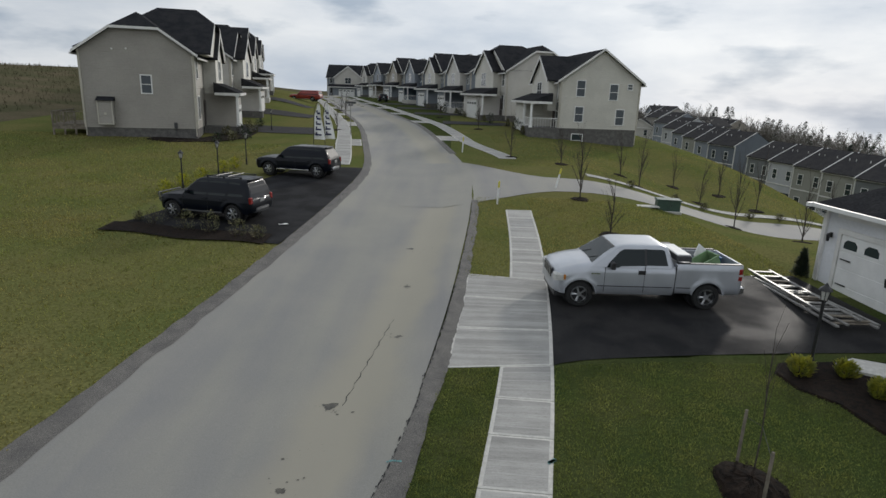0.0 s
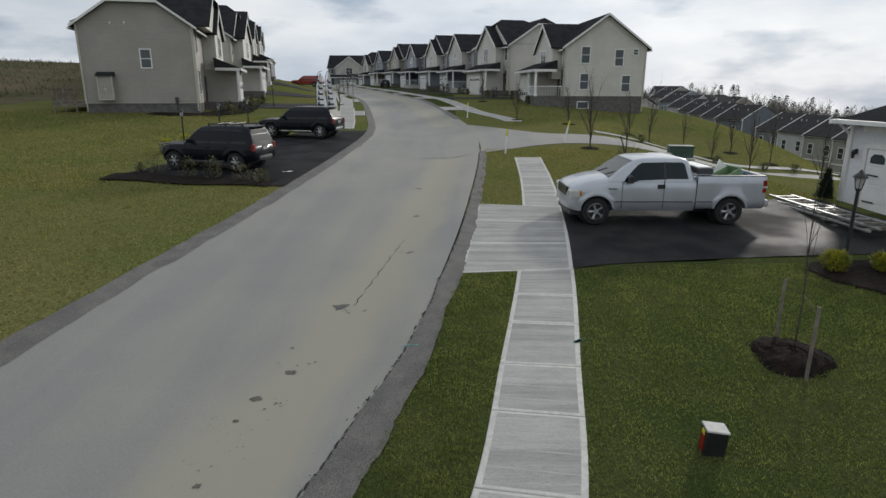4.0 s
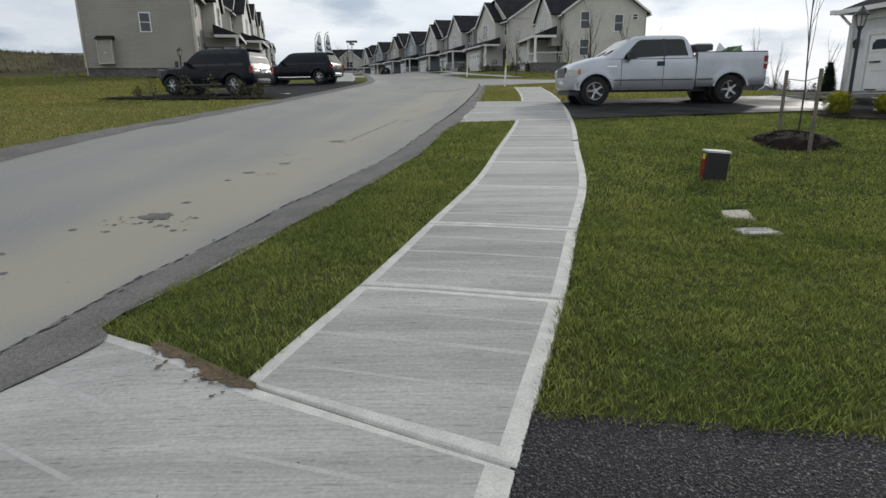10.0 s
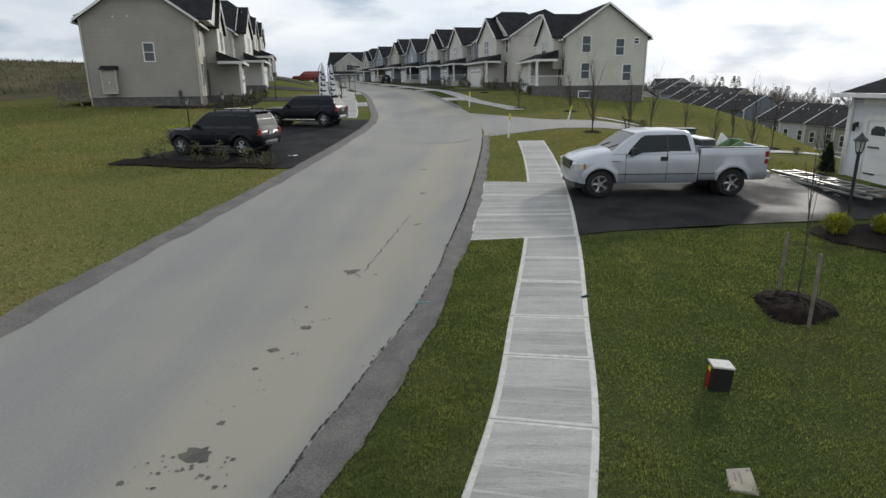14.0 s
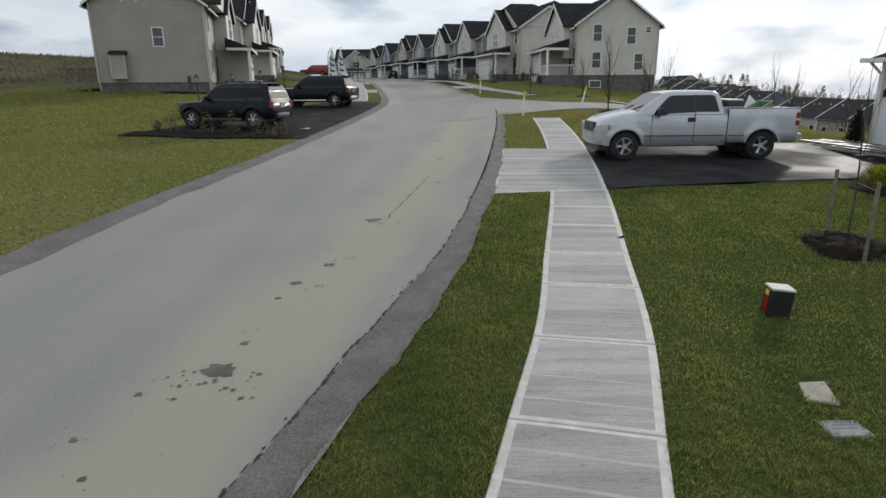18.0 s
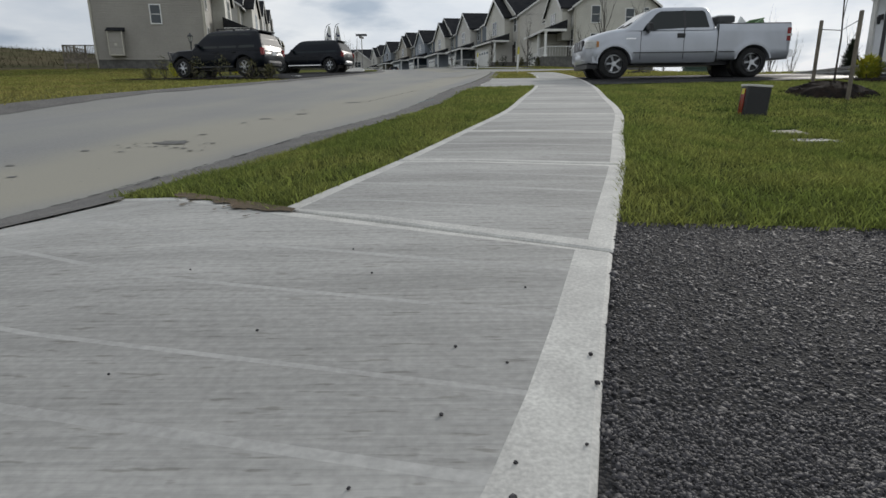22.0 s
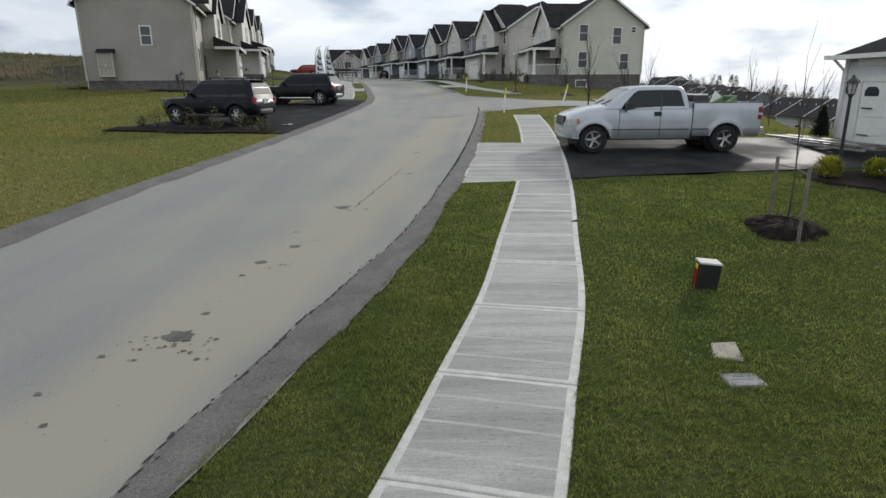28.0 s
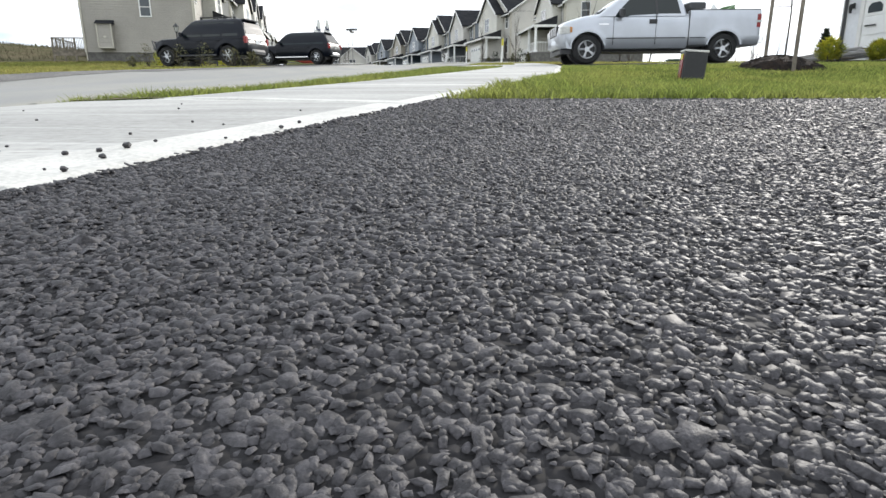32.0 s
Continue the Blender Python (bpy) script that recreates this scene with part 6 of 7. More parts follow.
# ---- the garage house by the driveway ----
def garage_house():
    """Only its front end and roof are seen. Local x points to the street, y along it."""
    h = thing("house", pose(12.55, 19.0, gz(12.5, 17) - 0.3, 0, 0, 7.6), "white sided house with a panelled garage door beside the driveway", "house")
    s = -1
    m = Mesh()
    m.box(4.0, -4.78, -0.3, 8.0, 9.95, 3.30)
    m.v = [(p[0], p[1] + 0.0, p[2]) for p in m.v]
    m.done("wall", OFFWHITE, h)
    garage_door(h, 0.0, -3.05, 0.02, 4.88, 2.13, s, 4, 6)
    m = Mesh()
    for k in (-3.05 - 0.5, -3.05 + 0.5):
        m.prism([(k - 0.07, 1.25), (k + 0.07, 1.25), (k + 0.03, 1.0), (k - 0.03, 1.0)], -0.11, -0.09, "yz")
    for zz in (0.55, 1.35):
        for k in (-5.3, -0.8):
            m.box(-0.10, k + (0.15 if k < -3 else -0.15), zz, 0.02, 0.4, 0.04)
    m.done("door_ironwork", BLACK, h)["kind"] = "stuff"
    m = Mesh()
    k = 0.2
    m.box(-0.03, k - 0.05, -0.2, 0.08, 0.10, 3.15), m.box(0.05, k + 0.03, -0.2, 0.14, 0.08, 3.15)
    m.box(-0.03, -5.0, 2.62, 0.08, 9.4, 0.32)
    m.done("corner_board", TRIM, h)
    m = Mesh()
    m.add([(-0.35, 0.40, 2.97), (-0.35, -10.2, 2.97), (5.0, -7.0, 5.5), (5.0, -3.3, 5.5), (8.6, 0.40, 2.97), (8.6, -10.2, 2.97),
           (-0.35, 0.40, 2.85), (-0.35, -10.2, 2.85), (8.6, 0.40, 2.85), (8.6, -10.2, 2.85)],
          [(0, 1, 2, 3), (0, 3, 4), (1, 5, 2), (3, 2, 5, 4), (0, 6, 7, 1), (0, 4, 8, 6), (6, 8, 9, 7), (4, 5, 9, 8)])
    m.done("roof", ROOF, h)
    m = Mesh()
    m.box(-0.40, -4.9, 2.83, 0.13, 10.7, 0.13), m.box(4.0, 0.45, 2.83, 9.2, 0.13, 0.13)
    m.done("gutter", WHITE, h)
    m = Mesh()
    m.tube((-0.35, 0.38, 2.85), (-0.02, 0.27, 2.5), 0.04, sides=6), m.tube((-0.02, 0.27, 2.5), (-0.02, 0.27, 0.1), 0.04, sides=6)
    m.done("downpipe", WHITE, h)
    m = Mesh()
    m.box(-0.05, -0.15, 1.93, 0.03, 0.08, 0.16), m.tube((-0.05, -0.15, 2.03), (-0.15, -0.15, 2.06), 0.012, sides=5), m.turn([(0.04, 1.80), (0.062, 1.98), (0.07, 1.99), (0.03, 2.05), (0.001, 2.07)], 6, at=Matrix.Translation((-0.15, -0.15, 0)))
    m.done("wall_lantern", BLACK, h)
    return h


garage_house()


# ---- lamps, posts, signs and boxes ----
def yard_lamp(at, height, label):
    t = thing("yard_lamp", at, label, "street lamp", "yard lamps")
    m = Mesh()
    m.turn([(0.055, 0), (0.055, 0.35), (0.036, 0.42), (0.034, height - 0.42), (0.05, height - 0.40), (0.05, height - 0.36), (0.001, height - 0.35)], 10)
    m.done("post", BLACK, t)
    m = Mesh()
    for k in range(6):
        a = k * math.pi / 3
        m.tube((0.065 * math.cos(a), 0.065 * math.sin(a), height - 0.36), (0.11 * math.cos(a), 0.11 * math.sin(a), height - 0.12), 0.008, sides=4)
    m.turn([(0.075, height - 0.37), (0.075, height - 0.35), (0.001, height - 0.35)], 6)
    m.done("lantern_frame", BLACK, t)
    m = Mesh()
    m.turn([(0.055, height - 0.35), (0.095, height - 0.13), (0.001, height - 0.13)], 6)
    m.done("lantern_glass", CLEAR_LAMP, t)
    m = Mesh()
    m.turn([(0.15, height - 0.13), (0.12, height - 0.08), (0.05, height - 0.02), (0.02, height + 0.03), (0.001, height + 0.05)], 8)
    m.done("cap", BLACK, t)
    return t


yard_lamp(stand(8.46, 12.55), 2.12, "black yard lamp on a post beside the driveway")
for x, y in ((-13.0, 29.2), (-12.65, 33.0), (-12.4, 37.0)):
    yard_lamp(stand(x, y), 1.95, "black yard lamp on a post behind the parked cars")
yard_lamp(stand(-16.0, 55), 1.9, "black yard lamp before a house")


def feather_flag(at, lean):
    t = thing("feather_flag", at, "tall white feather flag with dark blue lettering bars", "flag", "feather flags")
    m = Mesh()
    pts = [Vector((0, 0, 0)), Vector((0, 0, 2.4)), Vector((0.02 * lean, 0, 3.0)), Vector((0.14 * lean, 0, 3.4)), Vector((0.32 * lean, 0, 3.5))]
    for a, b in zip(pts, pts[1:]):
        m.tube(a, b, 0.018, sides=6)
    m.done("pole", BLACK, t)
    m = Mesh()
    cols = 6
    v = []
    for j in range(15):
        z = 0.55 + j * 0.2
        w = 0.60 * (1 - (z - 0.55) / 2.85) ** 0.62 + 0.03
        x0 = 0.02 if z < 2.4 else 0.02 + (z - 2.4) * 0.18
        for i in range(cols + 1):
            u = i / cols
            v.append(((x0 + w * u) * lean, 0.05 * math.sin(u * 5 + z * 2), min(z, 3.42 - 0.1 * u)))
    m.add(v, [(j * (cols + 1) + i, j * (cols + 1) + i + 1, (j + 1) * (cols + 1) + i + 1, (j + 1) * (cols + 1) + i) for j in range(14) for i in range(cols)])
    cloth = m.done("cloth", WHITE, t)
    mod = cloth.modifiers.new("thickness", "SOLIDIFY")
    mod.thickness = 0.006
    for k in range(5):
        m = Mesh()
        z = 0.85 + k * 0.42
        for side in (-1, 1):
            m.box(0.25 * lean, side * 0.055, z, 0.36 - 0.05 * k, 0.008, 0.13)
            m.box(0.15 * lean, side * 0.055, z + 0.13, 0.08, 0.008, 0.16)
        m.done("lettering_bar", mat_navy, t)
    return t


mat_navy = mat("navy_print", (0.03, 0.035, 0.10), 0.7, 0.1, 4, 40, 0.0)
feather_flag(pose(-10.2, 46.0, gz(-10.2, 46), 0, 2, 8) @ Matrix.Diagonal((1.35, 1, 0.95, 1)), 1)
feather_flag(pose(-9.4, 46.4, gz(-9.4, 46.4), 0, -2, -14) @ Matrix.Diagonal((1.35, 1, 0.95, 1)), 1)


def marker_post(x, y, tilt):
    t = thing("marker_post", pose(x, y, gz(x, y), 0, tilt, 20), "slim white marker post with a yellow top", "post", "utility marker posts")
    m = Mesh()
    m.turn([(0.045, -0.05), (0.045, 0.80), (0.001, 0.80)], 10)
    m.done("post", WHITE, t)
    m = Mesh()
    m.turn([(0.05, 0.80), (0.05, 1.05), (0.03, 1.12), (0.001, 1.13)], 10)
    m.done("cap", YELLOW, t)


marker_post(2.55, 28.6, 3)
marker_post(6.15, 33.0, 14)
marker_post(1.2, 45.5, 2)


def street_sign(x, y):
    t = thing("street_sign", stand(x, y), "grey pole with two thin street-name blades", "street sign")
    m = Mesh()
    m.turn([(0.035, 0), (0.035, 2.75), (0.001, 2.76)], 8)
    m.done("post", ALUMINIUM, t)
    for k, tz in ((0, 2.72), (75, 2.52)):
        m = Mesh()
        m.box(0, 0, tz, 0.95, 0.02, 0.18, at=pose(0, 0, 0, 0, 0, k))
        m.done("blade", GREY_CLAD, t)


street_sign(-8.55, 53.5)


def pedestal(x, y):
    t = thing("utility_pedestal", pose(x, y, gz(x, y) - 0.06, 0, 4, -6), "black plastic utility box with a pale lid, standing in the lawn", "utility box")
    m = Mesh()
    m.box(0, 0, -0.05, 0.25, 0.22, 0.41, cut=0.012)
    m.done("body", BLACK, t)
    m = Mesh()
    m.box(0, 0, 0.355, 0.262, 0.235, 0.022, cut=0.006)
    m.done("lid", SMOOTH, t, "pale dusty lid")
    m = Mesh()
    m.box(-0.129, 0, 0.05, 0.006, 0.12, 0.27)
    m.done("warning_label", RED_LAMP, t, "red warning label")
    m = Mesh()
    m.box(-0.1295, 0.0, 0.27, 0.008, 0.09, 0.06)
    m.done("label_strip", YELLOW, t, "yellow strip of the label")


pedestal(3.08, 6.45)


def meter_lid(x, y, turn, long, wide, material, label):
    t = thing("meter_lid", pose(x, y, gz(x, y) - 0.024, 0, 0, turn), label, "utility cover", "covers in the lawn")
    m = Mesh()
    m.box(0, 0, -0.06, long, wide, 0.080, cut=0.012)
    m.done("cover", material, t)
    m = Mesh()
    m.box(0, 0, 0.0195, 0.2, 0.012, 0.003), m.box(0, 0.05, 0.0195, 0.13, 0.012, 0.003)
    m.done("cast_mark", GREY_CLAD, t)
    m = Mesh()
    m.turn([(0.015, 0.018), (0.015, 0.024), (0.001, 0.024)], 8, at=Matrix.Translation((0.14, -0.08, 0)))
    m.done("bolt", GREY_CLAD, t)


meter_lid(2.61, 4.79, 74, 0.45, 0.26, mat("tan_concrete", (0.30, 0.27, 0.21), 0.8, 0.1, 6, 60, 0.1), "tan concrete meter cover sunk in the grass")
meter_lid(2.51, 4.22, 3, 0.35, 0.25, mat("grey_plastic_cover", (0.15, 0.165, 0.165), 0.7, 0.1, 6, 60, 0.1), "grey plastic meter cover sunk in the grass")


def transformer(x, y):
    t = thing("transformer_box", pose(x, y, gz(x, y), 0, 0, -8) @ Matrix.Diagonal((0.74, 0.74, 0.72, 1)), "green steel transformer cabinet on a concrete pad", "utility box")
    m = Mesh()
    m.box(0, 0, -0.1, 1.75, 1.2, 0.18, cut=0.03)
    m.done("pad", SMOOTH, t)
    m = Mesh()
    m.box(0, 0.05, 0.08, 1.55, 0.95, 0.72, cut=0.04)
    m.done("body", GREEN_BOX, t)
    m = Mesh()
    m.prism([(-0.86, 0.80), (0.86, 0.80), (0.80, 0.90), (-0.80, 0.90)], -0.48, 0.58, "xz")
    m.done("lid", GREEN_BOX, t)
    m = Mesh()
    m.box(0, -0.44, 0.1, 0.012, 0.02, 0.68), m.box(0.12, -0.445, 0.4, 0.05, 0.03, 0.12)
    m.done("door_seam", BLACK, t)


transformer(11.6, 30.6)
slab_pad = Mesh()
slab_pad.box(0, 0, 0, 1.3, 0.5, 0.06, cut=0.02)
tagged(slab_pad.done("concrete_pad", SMOOTH, at=stand(10.4, 30.4)), "low concrete pad in the lawn", "slab")


def ladder(x, y, turn, n, length, width, dz, label):
    """A ladder frame lying flat."""
    t = thing("ladder", pose(x, y, gz(x, y) + 0.035 + dz, -1.2, 0, turn), label, "ladder", "ladder sections on the driveway")
    for s_ in (-1, 1):
        m = Mesh()
        m.box(s_ * width / 2, 0, 0, 0.09, length, 0.05, cut=0.008)
        m.done("rail", ALUMINIUM, t)
    for k in range(n):
        m = Mesh()
        m.box(0, -length / 2 + (k + 0.5) * length / n, 0.012, width - 0.09, 0.13, 0.03, cut=0.006)
        m.done("rung", ALUMINIUM if k % 3 else WOOD, t)
    return t


ladder(10.95, 17.35, 0, 9, 5.3, 1.05, 0.0, "long dull aluminium ladder frame lying on the driveway")
ladder(11.0, 17.2, 3.0, 8, 4.9, 0.85, 0.056, "second weathered frame stacked on the first")
ladder(10.9, 17.45, -2.5, 9, 5.0, 0.7, 0.112, "third narrow frame on top of the stack")


def stoop():
    v = Mesh()
    pts = [(9.25, 12.9), (9.9, 13.25), (11.4, 12.6), (11.6, 11.9), (10.3, 12.1), (9.6, 12.5)]
    n = len(pts)
    z = gz(10, 12.5) + 0.05
    v.add([(x, y, z + 0.05) for x, y in pts] + [(x, y, z - 0.1) for x, y in pts], [tuple(range(n)), tuple(reversed(range(n, 2 * n)))] + [(i, (i + 1) % n, n + (i + 1) % n, n + i) for i in range(n)])
    return tagged(v.done("garden_path", SMOOTH), "pale curved concrete path piece at the planting bed", "path", kind="structure")


stoop()

# load in the pickup's bed
def load(name, x, y, z, sx, sy, sz, rx, ry, rz, material, label, open_top=True):
    t = thing(name, TRUCK @ pose(x, y, z, rx, ry, rz), label, "box")
    if open_top:
        m = Mesh()
        w = 0.02
        m.box(0, 0, 0, sx, sy, w), m.box(-sx / 2 + w / 2, 0, 0, w, sy, sz), m.box(sx / 2 - w / 2, 0, 0, w, sy, sz), m.box(0, -sy / 2 + w / 2, 0, sx, w, sz), m.box(0, sy / 2 - w / 2, 0, sx, w, sz)
        m.done("tub", material, t)
        m = Mesh()
        for q in (-1, 1):
            m.box(0, q * (sy / 2 + 0.01), sz - 0.03, sx + 0.05, 0.03, 0.03), m.box(q * (sx / 2 + 0.01), 0, sz - 0.03, 0.03, sy, 0.03)
        m.done("rim", material, t)
    else:
        m = Mesh()
        m.box(0, 0, 0, sx, sy, sz, cut=0.02)
        m.done("panel", material, t)
    return t


GREEN_TUB = mat("green_plastic", (0.20, 0.32, 0.16), 0.5, 0.1, 4, 40, 0.03)
BLUE_TUB = mat("blue_plastic", (0.03, 0.13, 0.26), 0.5, 0.1, 4, 40, 0.03)
load("toolbox", -1.12, 0, 1.44, 0.42, 1.75, 0.16, 0, 0, 0, GREY_CLAD, "low dark crossbed toolbox with a pale lid", False)
load("board", -1.12, 0.15, 1.605, 0.40, 1.3, 0.03, 0, 0, 0, WHITE, "white board lying on the toolbox", False)
load("crate", -2.15, 0.25, 0.98, 0.62, 0.55, 0.5, 0, 28, 10, GREEN_TUB, "tilted green plastic crate in the truck bed")
load("crate", -2.50, -0.35, 0.90, 0.45, 0.6, 0.42, 0, 10, -8, BLUE_TUB, "blue plastic crate in the truck bed")
load("board", -2.02, -0.2, 1.22, 0.55, 0.04, 0.42, 12, -35, 20, WHITE, "pale panel leaning among the crates", False)
load("sacks", -1.65, -0.1, 0.87, 0.7, 1.1, 0.32, 4, -3, 6, WHITE, "pale sacks lying in the truck bed", False)

# far vehicles uphill
RED = mat("red_paint", (0.28, 0.03, 0.02), 0.4, 0.1, 2, 40, 0.0, coat=0.4)
suv(pose(-23.4, 100.0, gz(-23.4, 100) + 0.05, 0, 0, 172), 5.2, 3.1, 1.75, RED, "red pickup-like vehicle parked before an uphill house", rack=False)
suv(pose(-13.5, 126.0, gz(-13.5, 126) + 0.05, 0, 0, 100), 4.6, 2.7, 1.5, DARK_PAINT, "dark car parked uphill", rack=False)


# a scrap of paper on the parking pad and a teal mark on the road's edge
SCRAP, MARK = (-6.49, 23.46), (-0.83, 9.06)
m = Mesh()
rp = random.Random(6)
m.add([(0.12 * (i - 1.5) + rp.uniform(-0.03, 0.03), 0.07 * (j - 1) + rp.uniform(-0.02, 0.02), rp.uniform(0.004, 0.05)) for j in range(3) for i in range(4)],
      [(j * 4 + i, j * 4 + i + 1, j * 4 + i + 5, j * 4 + i + 4) for j in range(2) for i in range(3)])
scrap = m.done("paper_scrap", WHITE, at=pose(SCRAP[0], SCRAP[1], gz(*SCRAP) + 0.024, 0, 0, 20))
tagged(scrap, "crumpled white paper scrap lying on the dark asphalt", "litter")
thick = scrap.modifiers.new("thickness", "SOLIDIFY")
thick.thickness = 0.004
m = Mesh()
for k in range(6):
    x, y = MARK[0] + 0.045 * k, MARK[1] + 0.02 * math.sin(k)
    blot(m, x, y, 0.022, 0.0125 + 0.0004 * k, 300 + k, 1.2)
m.done("marking_paint", TEAL, road, "faded teal paint mark")


# ---- trees, shrubs and beds ----
def grow(rn, height, spread, levels, trunk_r, first=0.35, forks=(3, 5), upright=0.75):
    """A leafless tree: the trunk with its limbs, and the fine twigs."""
    wood, twigs = Mesh(), Mesh()

    def branch(p, d, length, r, level):
        q, segs = Vector(p), 3 if level == 0 else 2
        for k in range(segs):
            d2 = (d + Vector((rn.uniform(-1, 1), rn.uniform(-1, 1), rn.uniform(-0.3, 0.6))) * (0.06 if level == 0 else 0.16)).normalized()
            e = q + d2 * (length / segs)
            r2 = r * (0.78 if level == 0 else 0.7)
            (wood if level < 2 else twigs).tube(q, e, r, r2, 6 if level == 0 else 4 if level == 1 else 3)
            n = rn.randint(*forks) if level < levels else 0
            start = first if level == 0 else 0.1
            if (k + 1) / segs > start:
                for i in range(max(1, n - (1 if level else 0))):
                    a = rn.uniform(0, 2 * math.pi)
                    side = Vector((math.cos(a), math.sin(a), 0))
                    nd = (d2 * upright + side * spread * rn.uniform(0.5, 1.0) + Vector((0, 0, 0.25))).normalized()
                    if level < levels:
                        branch(q.lerp(e, rn.uniform(0.1, 1.0)), nd, length * rn.uniform(0.36, 0.58), max(r2 * 0.6, 0.0045), level + 1)
            q, d, r = e, d2, r2

    branch((0, 0, -0.05), Vector((0, 0, 1)), height, trunk_r, 0)
    return wood, twigs


def tree(at, rn, height, spread, levels, trunk_r, label, group, **kw):
    t = thing("young_tree" if height < 6 else "tree", at, label, "tree", group)
    wood, twigs = grow(rn, height, spread, levels, trunk_r, **kw)
    wood.done("trunk", BARK, t)
    twigs.done("crown", TWIG, t)["kind"] = "stuff"
    return t


def mound(x, y, r, h, seed, label):
    """A heap of mulch with a ragged rim."""
    rn = random.Random(seed)
    v, rings, n = [], 7, 30
    for j in range(rings):
        q = 1 - j / (rings - 1)
        for i in range(n):
            a = 2 * math.pi * i / n
            rr = r * q * (1 + (0.10 * math.sin(3 * a + seed) + rn.uniform(-0.06, 0.06)) * (1 if j < 3 else 0.4))
            px, py = x + rr * math.cos(a), y + rr * math.sin(a)
            v.append((px, py, gz(px, py) + h * (1 - q * q) - (0.03 if j == 0 else 0) + rn.uniform(0, 0.025) * (j > 0)))
    m = Mesh()
    m.add(v, [(j * n + i, j * n + (i + 1) % n, (j + 1) * n + (i + 1) % n, (j + 1) * n + i) for j in range(rings - 1) for i in range(n)])
    for k in range(int(160 * r * r)):
        a, q = rn.uniform(0, 6.28), r * math.sqrt(rn.random()) * 1.05
        px, py = x + q * math.cos(a), y + q * math.sin(a)
        m.box(0, 0, 0, rn.uniform(0.02, 0.06), rn.uniform(0.01, 0.02), 0.012, at=pose(px, py, gz(px, py) + h * max(0, 1 - (q / r) ** 2) + 0.008, rn.uniform(-25, 25), rn.uniform(-25, 25), rn.uniform(0, 180)))
    return tagged(m.done("mulch_ring", MULCH), label, "mulch", "mulch rings")


rn = random.Random(11)
# the staked sapling on the lawn
mound(5.22, 8.66, 0.60, 0.17, 2, "dark mulch ring round the staked sapling")
sap = tree(pose(5.48, 9.02, gz(5.48, 9.02) + 0.08), random.Random(29), 2.25, 0.34, 1, 0.016, "slender leafless sapling tied between two stakes", "", first=0.4, forks=(3, 4), upright=0.9)
for x, y, hh in ((5.30, 9.26, 1.03), (5.10, 8.02, 1.13)):
    st = thing("stake", pose(x, y, gz(x, y), 0.4, 0.3, 20), "grey wooden stake in the mulch ring", "stake", "sapling stakes")
    m = Mesh()
    m.box(0, 0, -0.05, 0.045, 0.045, hh + 0.05, cut=0.008)
    m.done("shaft", WOOD, st)
m = Mesh()
m.tube((5.30, 9.26, gz(5, 9) + 0.92), (5.48, 9.02, gz(5, 9) + 0.88), 0.006, sides=4), m.tube((5.48, 9.02, gz(5, 9) + 0.88), (5.10, 8.02, gz(5, 9) + 0.92), 0.006, sides=4)
tagged(m.done("tie_wire", BLACK), "thin wire tying the sapling to its stakes", "wire")
# street trees, all leafless
kinds = [tree(stand(6.95, 30.3), random.Random(31), 2.7, 0.36, 2, 0.04, "leafless young street tree in a mulch ring", "young street trees", first=0.3),
         tree(stand(15.9, 32.0), random.Random(47), 2.9, 0.32, 2, 0.04, "leafless young street tree in a mulch ring", "young street trees", first=0.3),
         tree(stand(18.4, 29.8), random.Random(53), 2.6, 0.42, 2, 0.04, "leafless young street tree in a mulch ring", "young street trees", first=0.32)]
SPOTS = [(8.0, 41.6), (4.7, 43.8), (12.4, 42.3), (12.6, 38.6), (16.9, 44.0), (17.0, 39.3), (19.8, 42.8), (20.5, 38.7), (6.8, 23.7), (24.0, 36.5), (26.5, 32.5), (29.5, 34.0),
         (-10.4, 57), (-11.6, 69), (-15, 86), (3.2, 62), (-1.0, 78), (22.5, 29.0)]
for k, (x, y) in enumerate(SPOTS):
    copy_thing(kinds[k % 3], pose(x, y, gz(x, y), 0, 0, k * 67) @ Matrix.Diagonal((0.9, 0.9, 0.70 + 0.09 * (k % 4), 1)))
for k, (x, y) in enumerate([(6.95, 30.3), (15.9, 32.0), (18.4, 29.8)] + SPOTS):
    mound(x, y, 0.5, 0.06, k + 5, "dark mulch ring round a street tree")


